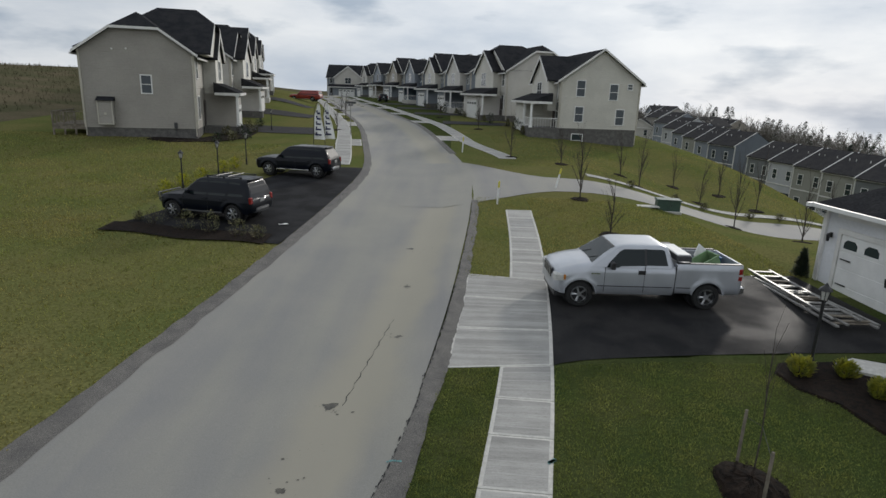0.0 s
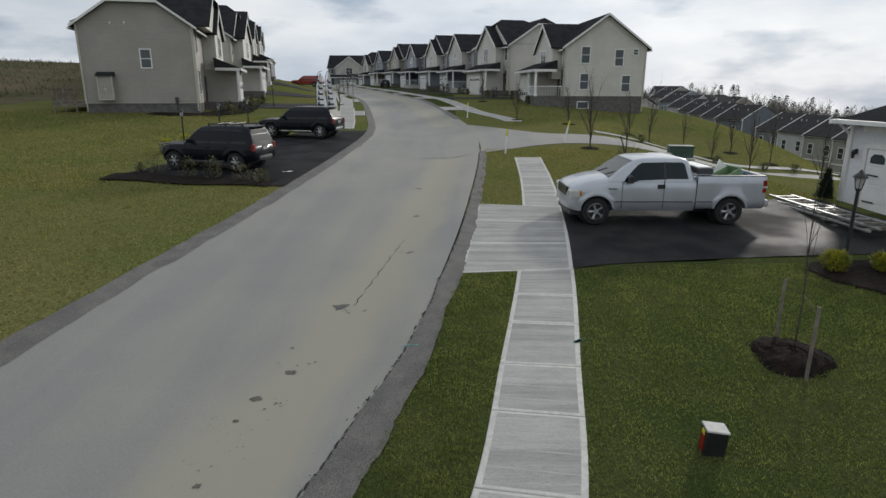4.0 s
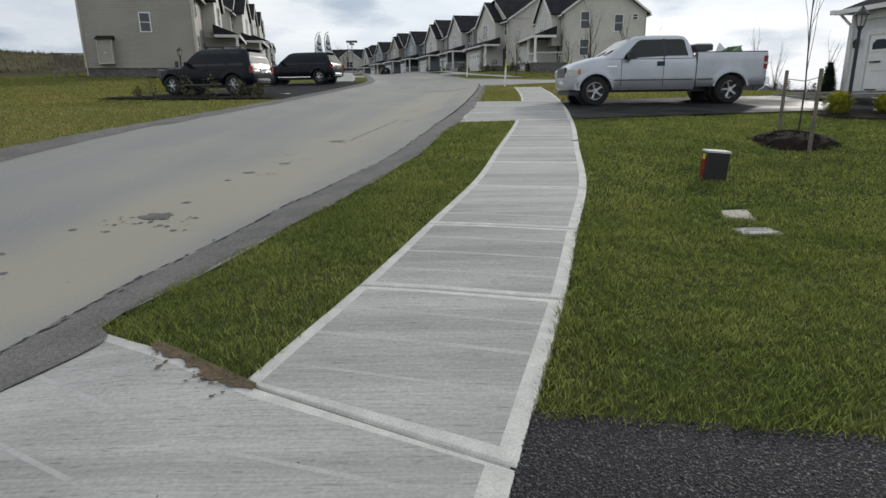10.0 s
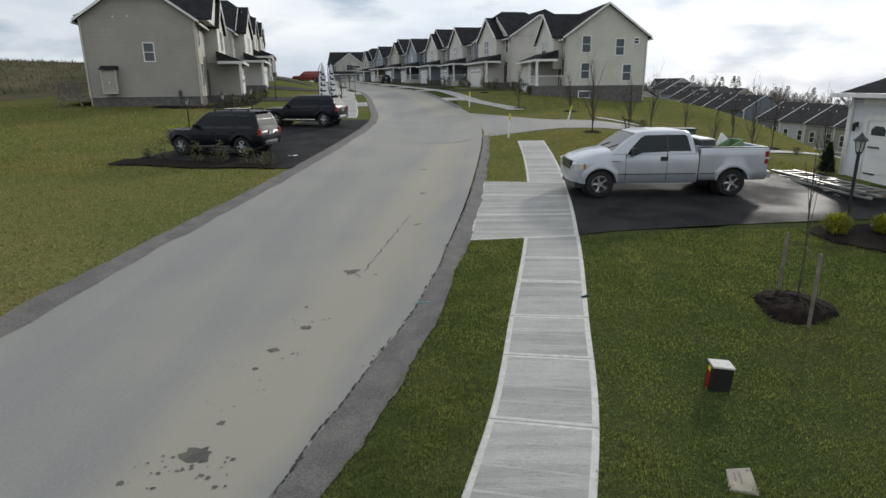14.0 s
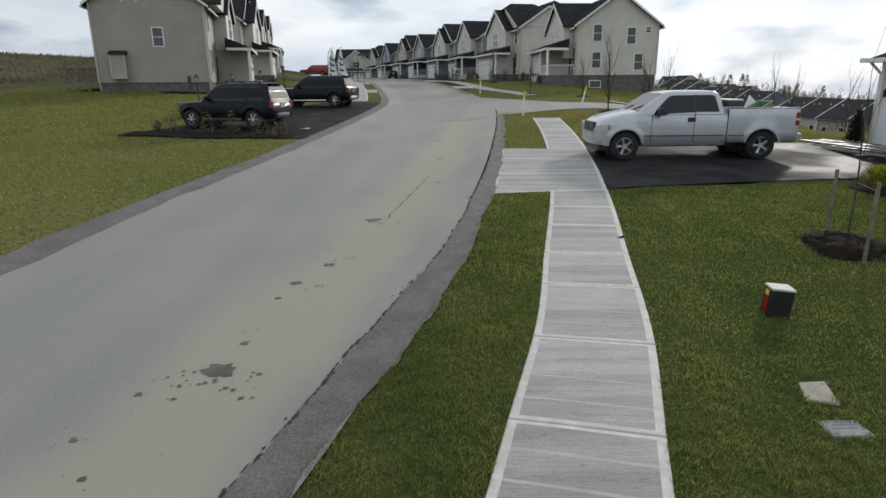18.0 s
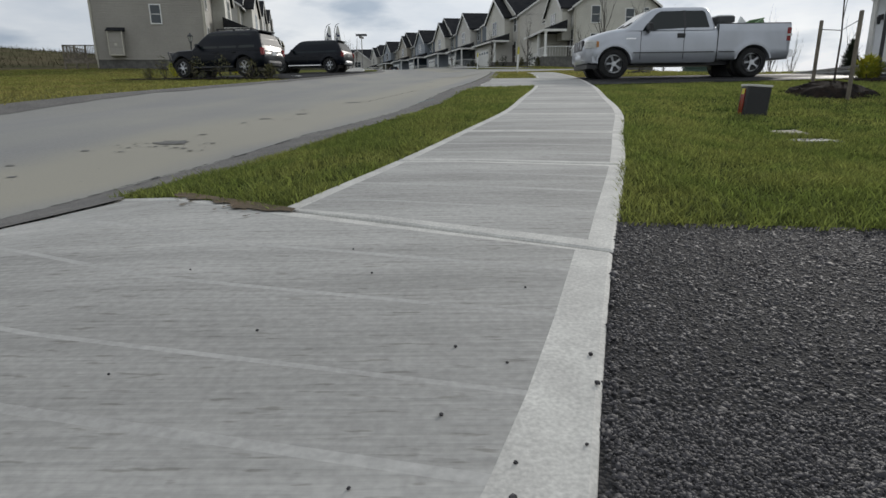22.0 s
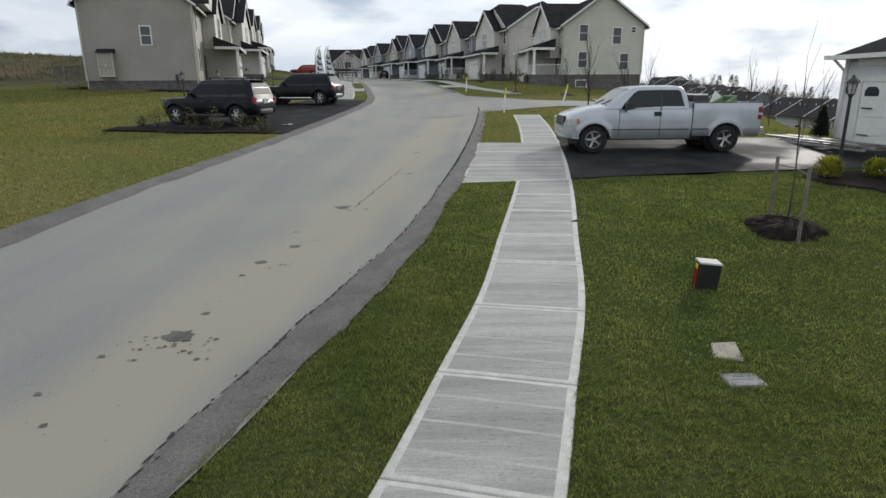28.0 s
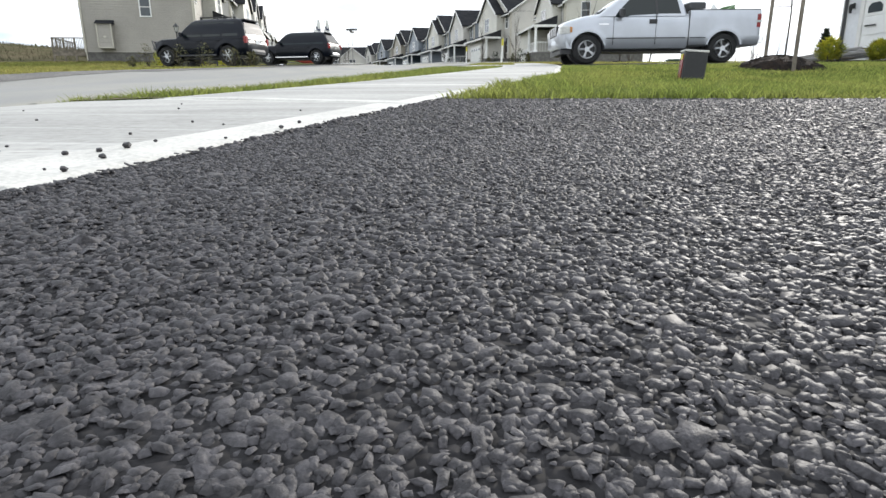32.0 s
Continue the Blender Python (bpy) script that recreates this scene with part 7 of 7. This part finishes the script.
def bush(x, y, w, h, material, label, n=700, leaf=0.035, spiky=False, group="shrubs"):
    """A shrub of many small leaves round a few stems."""
    t = thing("shrub", stand(x, y), label, "shrub", group)
    r = random.Random(int(x * 31 + y * 17))
    stems, leaves = Mesh(), Mesh()
    for k in range(7):
        a = r.uniform(0, 6.28)
        stems.tube((0, 0, -0.03), (w * 0.3 * math.cos(a), w * 0.3 * math.sin(a), h * r.uniform(0.5, 0.85)), 0.012, 0.004, 4)
    for k in range(n):
        a, zz = r.uniform(0, 6.28), r.random()
        prof = (1 - zz) ** 0.8 if spiky else math.sqrt(max(0.02, 1 - (2 * zz - 0.9) ** 2 * 0.8))
        rr = w / 2 * prof * math.sqrt(r.uniform(0.25, 1)) * (1 + 0.25 * math.sin(3 * a + x) + 0.12 * math.sin(7 * a))
        p = Vector((rr * math.cos(a), rr * math.sin(a), 0.04 + zz * h * (1 + 0.10 * math.sin(5 * a))))
        up = Vector((math.cos(a), math.sin(a), r.uniform(0.2, 1.4))).normalized()
        s_ = Vector((-math.sin(a), math.cos(a), r.uniform(-0.4, 0.4))).normalized()
        q = leaf * r.uniform(0.6, 1.5)
        leaves.add([p - s_ * q * 0.5, p + s_ * q * 0.5, p + up * q * 2.0], [(0, 1, 2)])
    stems.done("stem", BARK, t)
    leaves.done("foliage", material, t)["kind"] = "stuff"
    return t


for x, y, w, h in ((8.15, 12.38, 0.48, 0.40), (9.15, 12.35, 0.42, 0.36), (9.35, 11.5, 0.45, 0.38), (9.3, 10.6, 0.5, 0.40), (10.2, 10.1, 0.5, 0.42)):
    bush(x, y, w, h, SHRUB, "low golden shrub in the dark mulch bed", 900, 0.04)
bush(12.1, 19.35, 0.5, 0.85, EVERGREEN, "small dark conical evergreen by the garage corner", 2200, 0.05, True)
DULL = mat("dull_green_shrub", (0.096, 0.104, 0.042), 0.85, 0.3, 5, 30, 0.0, other=(0.14, 0.125, 0.056))
for x, y, w, h in ((-11.4, 22.9, 0.9, 0.75), (-9.9, 22.3, 0.8, 0.7), (-8.9, 22.1, 0.75, 0.75), (-7.7, 21.7, 0.7, 0.6), (-6.9, 21.5, 0.55, 0.45), (-12.3, 23.4, 0.5, 0.35)):
    bush(x, y, w, h, DULL, "loose leggy dull-green shrub in the mulched bed", 330, 0.032)
for x, y in ((-13.4, 28.2), (-13.3, 30.0), (-13.0, 31.6), (-12.8, 34.2), (-12.6, 35.5)):
    bush(x, y, 0.8, 0.6, SHRUB, "yellowed ornamental grass clump by the parking pad", 350, 0.06)
for k in range(9):
    x, y = -18.6 - 0.25 * k + (k % 3) * 0.9, 45.6 + 1.4 * k
    bush(x + 1.2, y, 0.9, 0.7, DULL if k % 2 else EVERGREEN, "low shrub in the bed before a house", 220, 0.07)
for k in range(9):
    x = 11.5 + 2.3 * k + 0.5 * (k % 2)
    bush(x, 37.4 - 0.05 * x - 0.0016 * max(x - 8, 0) ** 2, 0.55, 0.4, DULL, "small dull shrub in the strip beside the side street", 160, 0.06)
for k in range(14):
    y = 58.5 + k * 3.6
    x = float(road_x(y)) + 12.4 + (k % 3) * 0.4
    bush(x, y, 0.8, 0.7 + 0.4 * (k % 2), EVERGREEN if k % 2 else DULL, "small evergreen shrub before a house", 160, 0.09, k % 2 == 0)


def bed_sheet(name, pts, label, lift=0.04):
    v = Mesh()
    n = len(pts)
    c = (sum(p[0] for p in pts) / n, sum(p[1] for p in pts) / n)
    ring = [pts] + [[(c[0] + (x - c[0]) * q, c[1] + (y - c[1]) * q) for x, y in pts] for q in (0.96, 0.6, 0.25)]
    vv = [(x, y, gz(x, y) + (-0.04 if j == 0 else lift)) for j, rr in enumerate(ring) for x, y in rr]
    v.add(vv, [(j * n + i, j * n + (i + 1) % n, (j + 1) * n + (i + 1) % n, (j + 1) * n + i) for j in range(3) for i in range(n)] + [tuple(range(3 * n, 4 * n))])
    return tagged(v.done(name, MULCH), label, "flower bed", kind="structure")


bed_sheet("planting_bed", [(7.95, 13.0), (7.6, 12.5), (7.75, 11.8), (8.3, 11.2), (8.5, 10.3), (8.9, 9.4), (10.4, 8.6), (12.2, 8.6), (12.4, 12.5), (10.9, 13.2), (9.4, 13.15)], "dark mulched planting bed beside the garage")
bed_sheet("planting_bed", [(-22.5, 44.6), (-20.5, 44.2), (-17.6, 46.0), (-16.2, 49.0), (-16.6, 53.0), (-18.2, 53.0), (-19.4, 46.6), (-22.5, 45.6)], "dark mulched bed round the corner of a house", 0.05)

# bare soil where the lawn meets the near apron
m = Mesh()
va, vb = [], []
for k in range(81):
    q = k / 80
    x = -1.46 + 0.66 * q
    y = 1.65 - 0.75 * (x + 0.845)
    d = math.sin(math.pi * q) ** 0.7 * 0.65 * (0.045 + 0.035 * math.sin(q * 9 + 1) + 0.022 * math.sin(q * 31) + rn.uniform(0, 0.028))
    va.append((x, y + 0.05, gz(x, y + 0.05) + 0.009))
    vb.append((x - d * 0.5, y - d, gz(x - d * 0.5, y - d) + 0.009))
m.add(va + vb, [(k, k + 1, 82 + k, 81 + k) for k in range(80)])
for k in range(26):
    q = rn.random()
    x = -1.40 + 0.5 * q
    blot(m, x, 1.65 - 0.75 * (x + 0.845) - rn.uniform(0.05, 0.16), rn.uniform(0.003, 0.011), 0.010 + 0.0003 * (k % 5), k + 70, 1.3)
tagged(m.done("bare_soil", SOIL), "bare brown soil at the lawn's edge", "soil", kind="stuff")


# ---- far woods ----
def woods():
    r = np.random.default_rng(8)
    V, F = [], []
    o = 0
    spots = []
    for k in range(760):
        az = math.radians(13 + 49 * r.random() ** 1.5)
        dist = r.uniform(168, 240)
        x, y = dist * math.sin(az), dist * math.cos(az)
        top = np.interp(math.degrees(az), (13, 18, 21, 24, 30, 36, 62), (1.4, 3.2, 4.3, 2.6, 1.0, -3.0, -6.5)) + r.normal(0, 1.6) - 2.2 * (k % 2)
        spots.append((x, y, float(np.clip(top - gz(x, y), 5, 17)), r.random() < 0.13))
    firs, fir_f, fo = [], [], 0
    for x, y, h, conifer in spots:
        z = gz(x, y) - 0.5
        n = 460
        t = r.random(n)
        a = r.uniform(0, 2 * np.pi, n)
        if conifer:
            rad = (1 - t) ** 0.8 * h * 0.22 * np.sqrt(r.uniform(0.2, 1, n))
            c = np.stack([x + rad * np.cos(a), y + rad * np.sin(a), z + 0.5 + t * h], 1)
            d = np.stack([np.cos(a), np.sin(a), -0.3 + 0 * a], 1) * 0.7
            side = np.stack([-np.sin(a), np.cos(a), 0 * a], 1) * 0.24
            firs.append(np.stack([c - side, c + side, c + d], 1).reshape(-1, 3))
            fir_f.append(np.arange(n * 3).reshape(-1, 3) + fo)
            fo += n * 3
            continue
        # a bare crown: twigs fan out from a few limbs
        limbs = 9
        la, lt = r.uniform(0, 2 * np.pi, limbs), r.uniform(0.45, 0.95, limbs)
        lr = np.sqrt(np.clip(1 - ((lt - 0.66) / 0.40) ** 2, 0.05, 1)) * h * 0.26
        tip = np.stack([x + lr * np.cos(la), y + lr * np.sin(la), z + lt * h], 1)
        root = np.stack([x + 0 * la, y + 0 * la, z + h * (0.22 + 0.35 * (lt - 0.45))], 1)
        across_ = np.stack([-np.sin(la), np.cos(la), 0 * la], 1) * 0.11
        V.append(np.stack([root - across_, root + across_, tip], 1).reshape(-1, 3))
        F.append(np.arange(limbs * 3).reshape(-1, 3) + o)
        o += limbs * 3
        pick = r.integers(0, limbs, n)
        q = r.uniform(0.35, 1.0, n)[:, None]
        c = root[pick] * (1 - q) + tip[pick] * q
        d = np.stack([np.cos(a), np.sin(a), r.uniform(-0.1, 1.5, n)], 1) * r.uniform(0.5, 1.7, n)[:, None]
        side = np.stack([-np.sin(a), np.cos(a), 0 * a], 1) * 0.055
        V.append(np.stack([c - side, c + side, c + d], 1).reshape(-1, 3))
        F.append(np.arange(n * 3).reshape(-1, 3) + o)
        o += n * 3
        V.append(np.array([[x - 0.2, y, z], [x + 0.2, y, z], [x, y, z + h * 0.9]]))
        F.append(np.arange(3)[None, :] + o)
        o += 3
    # paler than the near bark: distance haze and back light are in this colour
    ob = fast_mesh("woods", np.concatenate(V), np.concatenate(F), mat("winter_woods", (0.26, 0.24, 0.215), 0.95, 0.3, 0.06, 1.5, 0.0, other=(0.17, 0.16, 0.14), spec=0.1))
    tagged(ob, "grey-brown winter woods of bare trees beyond the terraces", "woods", kind="stuff")
    ob = fast_mesh("conifers", np.concatenate(firs), np.concatenate(fir_f), mat("far_conifers", (0.060, 0.072, 0.055), 0.95, 0.3, 0.06, 1.5, 0.0, other=(0.040, 0.052, 0.040), spec=0.05))
    tagged(ob, "dark conifers among the bare woods on the hill", "woods", kind="stuff")


woods()
r8 = np.random.default_rng(18)
n = 9000
bx_, by_ = r8.uniform(-110, -42, n), r8.uniform(30, 120, n)
bz = G(bx_, by_)
hh = r8.uniform(0.15, 0.5, n) * np.where(r8.random(n) < 0.15, 1.8, 1)
a = r8.uniform(0, 6.28, n)
w = 0.05
tv = np.stack([np.stack([bx_ - w * np.cos(a), by_ - w * np.sin(a), bz], 1), np.stack([bx_ + w * np.cos(a), by_ + w * np.sin(a), bz], 1), np.stack([bx_ + r8.normal(0, 0.15, n), by_ + r8.normal(0, 0.15, n), bz + hh], 1)], 1).reshape(-1, 3)
tagged(fast_mesh("dry_brush", tv, np.arange(n * 3).reshape(-1, 3), FIELD), "dry brown weeds over the far slope", "weeds", kind="stuff")


# ---- grass ----
def turf(name, n, xa, xb, ya, yb, height, width, seed, keep, label, lean=1.15, blade=BLADE):
    """Blades scattered over a stretch of lawn, in loose clumps."""
    r = np.random.default_rng(seed)
    x, y = r.uniform(xa, xb, n), r.uniform(ya, yb, n)
    ok = keep(x, y) & ~paved(x, y, -0.015)
    x, y = x[ok], y[ok]
    clump = 0.5 + 0.3 * np.sin(x * 5.1 + 1.7 * np.sin(y * 3.3)) * np.sin(y * 4.3 + 1.3 * np.sin(x * 2.9))
    clump += 0.3 * np.sin(x * 17 + 2.1 * np.sin(y * 11)) * np.sin(y * 14 + 1.9 * np.sin(x * 13)) + 0.25 * np.sin(x * 31 + 2.3 * np.sin(y * 23)) * np.sin(y * 27 + 2.0 * np.sin(x * 19))
    clump = np.clip(clump, 0, 1.2)
    k = len(x)
    z = G(x, y) - 0.015
    a = r.uniform(0, 2 * np.pi, k)
    h = height * r.uniform(0.55, 1.15, k) * (0.42 + 1.0 * clump)
    w = width * r.uniform(0.6, 1.2, k)
    dx, dy = np.cos(a), np.sin(a)
    b = r.uniform(0, 2 * np.pi, k)
    lx, ly = np.cos(b) * h * lean * r.uniform(0.2, 1.2, k), np.sin(b) * h * lean * r.uniform(0.2, 1.2, k)
    p0 = np.stack([x - dx * w, y - dy * w, z], 1)
    p1 = np.stack([x + dx * w, y + dy * w, z], 1)
    p2 = np.stack([x + dx * w * 0.7 + lx * 0.4, y + dy * w * 0.7 + ly * 0.4, z + h * 0.62], 1)
    p3 = np.stack([x - dx * w * 0.7 + lx * 0.4, y - dy * w * 0.7 + ly * 0.4, z + h * 0.62], 1)
    p4 = np.stack([x + lx, y + ly, z + h], 1)
    v = np.stack([p0, p1, p2, p3, p4], 1).reshape(-1, 3)
    i = np.arange(k)[:, None] * 5
    f = np.concatenate([i + [0, 1, 2], i + [0, 2, 3], i + [3, 2, 4]])
    return tagged(fast_mesh(name, v, f, blade), label, "grass", kind="stuff")


right_of = lambda x, y: (x > walk_x(y) + 0.615) & (np.hypot(x - 2.61 - 0.28 * (y - 4.79), (y - 4.79) / 1.7) > 0.13) & (np.hypot((x - 2.51) / 1.45, y - 4.22) > 0.105)
verge = lambda x, y: (x < walk_x(y) - 0.615) & (across(x, y) > verge_edge(y) + 0.03 * np.sin(y * 1.7) + 0.03 * (1 - sm(y, 2.2, 3.2))) & (y > 1.64 - 0.75 * (x + 0.845))
def fading(keep, a, b, seed, rising):
    """Thins a stretch out towards the next one, so that no border shows."""
    def f(x, y):
        q = sm(y, a, b)
        return keep(x, y) & (np.random.default_rng(seed).random(len(x)) < (q if rising else 1 - q))
    return f


turf("lawn_grass", 165000, 0.3, 6.5, 1.10, 5.6, 0.043, 0.0028, 1, fading(right_of, 3.6, 5.6, 41, False), "dense green lawn grass beside the pavement")
turf("lawn_grass", 130000, 0.6, 9.5, 3.6, 12.9, 0.044, 0.0048, 2, fading(right_of, 3.6, 5.6, 42, True), "green lawn grass before the driveway")
turf("verge_grass", 110000, -2.2, 1.3, 1.3, 7.5, 0.044, 0.0028, 3, fading(verge, 5.2, 7.5, 43, False), "dense green grass strip between pavement and street")
turf("verge_grass", 60000, -1.2, 2.4, 5.2, 12.6, 0.044, 0.0048, 4, fading(verge, 5.2, 7.5, 44, True), "green grass strip between pavement and street")
turf("lawn_grass", 40000, 4.0, 42.0, 37.5, 58, 0.05, 0.022, 16, lambda x, y: y > 40.5 - 0.06 * x - 0.0016 * np.clip(x - 8, 0, 99) ** 2, "green grass on the bank before the terraces", blade=STRAW)
turf("verge_grass", 12000, 0.3, 4.0, 18.2, 30, 0.055, 0.009, 5, lambda x, y: (across(x, y) > 3.48) & (x < 9), "green grass strip by the corner", blade=STRAW)
turf("lawn_grass", 30000, 3.2, 12.0, 18.2, 30.3, 0.06, 0.012, 6, right_of, "lawn grass behind the pickup", blade=STRAW)
turf("lawn_grass", 60000, -24, -6.0, 4, 24, 0.055, 0.013, 7, lambda x, y: across(x, y) < left_edge(y) + 0.02, "straw-tinged lawn grass across the street", blade=STRAW)
turf("lawn_grass", 50000, -34, -10, 20, 46, 0.07, 0.022, 8, lambda x, y: x < -12.6, "straw-tinged lawn grass across the street", blade=STRAW)

# ---- loose chips of the coarse asphalt, nearest the landing place ----
GR = 1.618
ICO = [(p * 0.53, q * 0.53, w * 0.53) for p, q, w in ((-1, GR, 0), (1, GR, 0), (-1, -GR, 0), (1, -GR, 0), (0, -1, GR), (0, 1, GR), (0, -1, -GR), (0, 1, -GR), (GR, 0, -1), (GR, 0, 1), (-GR, 0, -1), (-GR, 0, 1))]
ICF = [(0, 11, 5), (0, 5, 1), (0, 1, 7), (0, 7, 10), (0, 10, 11), (1, 5, 9), (5, 11, 4), (11, 10, 2), (10, 7, 6), (7, 1, 8), (3, 9, 4), (3, 4, 2), (3, 2, 6), (3, 6, 8), (3, 8, 9), (4, 9, 5), (2, 4, 11), (6, 2, 10), (8, 6, 7), (9, 8, 1)]


STONE = [(math.cos(radians(90 * k + 15)) * 0.62, math.sin(radians(90 * k + 15)) * 0.62, 0.7) for k in range(4)] + [(math.cos(radians(90 * k - 30)), math.sin(radians(90 * k - 30)), -0.8) for k in range(4)]
STONE_F = [(0, 1, 2), (0, 2, 3)] + [t for k in range(4) for t in ((k, 4 + k, 4 + (k + 1) % 4), (k, 4 + (k + 1) % 4, (k + 1) % 4))]


def chip_field(n, xa, xb, ya, yb, size, seed, keep, sink, name, label):
    """Broken, flat-faced chips bedded to about one height."""
    r = np.random.default_rng(seed)
    x, y = r.uniform(xa, xb, n), r.uniform(ya, yb, n)
    ok = keep(x, y)
    x, y = x[ok], y[ok]
    k = len(x)
    s = size * np.exp(r.normal(0, 0.38, k))
    v = np.array(STONE)[None] * (1 + r.uniform(-0.45, 0.4, (k, 8, 3)))
    a = r.uniform(0, 6.28, k)
    ca, sa = np.cos(a), np.sin(a)
    sx_, sy_, sz_ = s * r.uniform(0.7, 1.25, k), s * r.uniform(0.5, 0.9, k), s * r.uniform(0.18, 0.38, k)
    vx, vy, vz = v[..., 0] * sx_[:, None], v[..., 1] * sy_[:, None], v[..., 2] * sz_[:, None]
    vz2 = vz + vx * r.normal(0, 0.19, k)[:, None] + vy * r.normal(0, 0.19, k)[:, None]
    top = G(x, y) - 0.003 + r.normal(0.0008, 0.0007, k) + sink * size
    V = np.stack([x[:, None] + vx * ca[:, None] - vy * sa[:, None], y[:, None] + vx * sa[:, None] + vy * ca[:, None], (top - sz_ * 0.6)[:, None] + vz2], 2)
    F = (np.array(STONE_F)[None] + (np.arange(k) * 8)[:, None, None]).reshape(-1, 3)
    return tagged(fast_mesh(name, V.reshape(-1, 3), F, STONE_CHIP), label, "gravel", kind="stuff")


on_drive_two = lambda x, y: (x > walk_x(y) + 0.625 + 0.008 * np.sin(y * 37) + 0.012 * np.sin(y * 11)) & (y < 1.43 - 0.125 * (x - 0.3))
ragged = lambda x, y: (x < walk_x(y) + 0.64) & (x > walk_x(y) + 0.615 - np.clip(-0.16 - y, 0, 0.5) * 0.10 + 0.010 * np.sin(y * 41) + 0.005 * np.sin(y * 97)) & (y < -0.1)
chip_field(26000, -0.6, 0.2, -0.8, -0.1, 0.0038, 9, ragged, 1.1, "edge_chips", "crumbled asphalt spilling over the slab's edge")
chip_field(90000, -0.35, 1.05, -0.75, 0.35, 0.0038, 1, on_drive_two, 0.1, "asphalt_chips", "dark stone chips standing proud of the driveway")
chip_field(60000, -0.3, 3.2, 0.35, 1.52, 0.0048, 2, on_drive_two, 0.1, "asphalt_chips", "dark stone chips standing proud of the driveway")
chip_field(16000, 1.05, 3.0, -0.7, 0.35, 0.0060, 3, on_drive_two, 0.1, "asphalt_chips", "dark stone chips standing proud of the driveway")
r9 = np.random.default_rng(5)
edge_y = lambda x, y: np.abs(x - walk_x(y) - 0.632) < 0.009
chip_field(30000, -0.5, 0.6, -0.8, 1.5, 0.0046, 6, edge_y, 0.9, "edge_chips", "crumbled chips along the pavement's edge")

# stray chips on the pavement
PEBBLES = [(-0.21, 0.55, 5), (-0.23, 0.33, 5), (-0.12, 0.49, 4), (-0.13, 0.22, 5), (-0.14, 0.15, 10), (-0.19, 0.08, 7), (-0.16, 0.11, 7), (-0.12, 0.05, 7), (-0.11, -0.05, 7), (0.03, 0.52, 6),
           (0.02, 0.42, 7), (-0.03, 0.26, 4), (-0.31, 0.11, 5), (-0.34, 0.17, 4), (-0.27, -0.07, 3), (-0.14, -0.04, 3), (-0.6, 0.62, 5), (-0.8, 0.45, 4), (-0.42, 0.95, 5), (-0.05, 0.85, 4), (-0.5, 1.15, 4), (-0.9, 1.0, 4)]
for k, (x, y, q) in enumerate(PEBBLES):
    rr = random.Random(k + 90)
    m = Mesh()
    m.add([(p[0] * q * 0.0008 * rr.uniform(0.7, 1.3), p[1] * q * 0.0008 * rr.uniform(0.7, 1.1), q * 0.0005 + p[2] * q * 0.0006 * rr.uniform(0.8, 1.1)) for p in ICO], ICF)
    tagged(m.done("pebble", STONE_CHIP, at=pose(x, y, gz(x, y) + 0.003, 0, 0, rr.uniform(0, 360))), "small dark stone chip lying on the concrete", "stone", "stray stone chips")
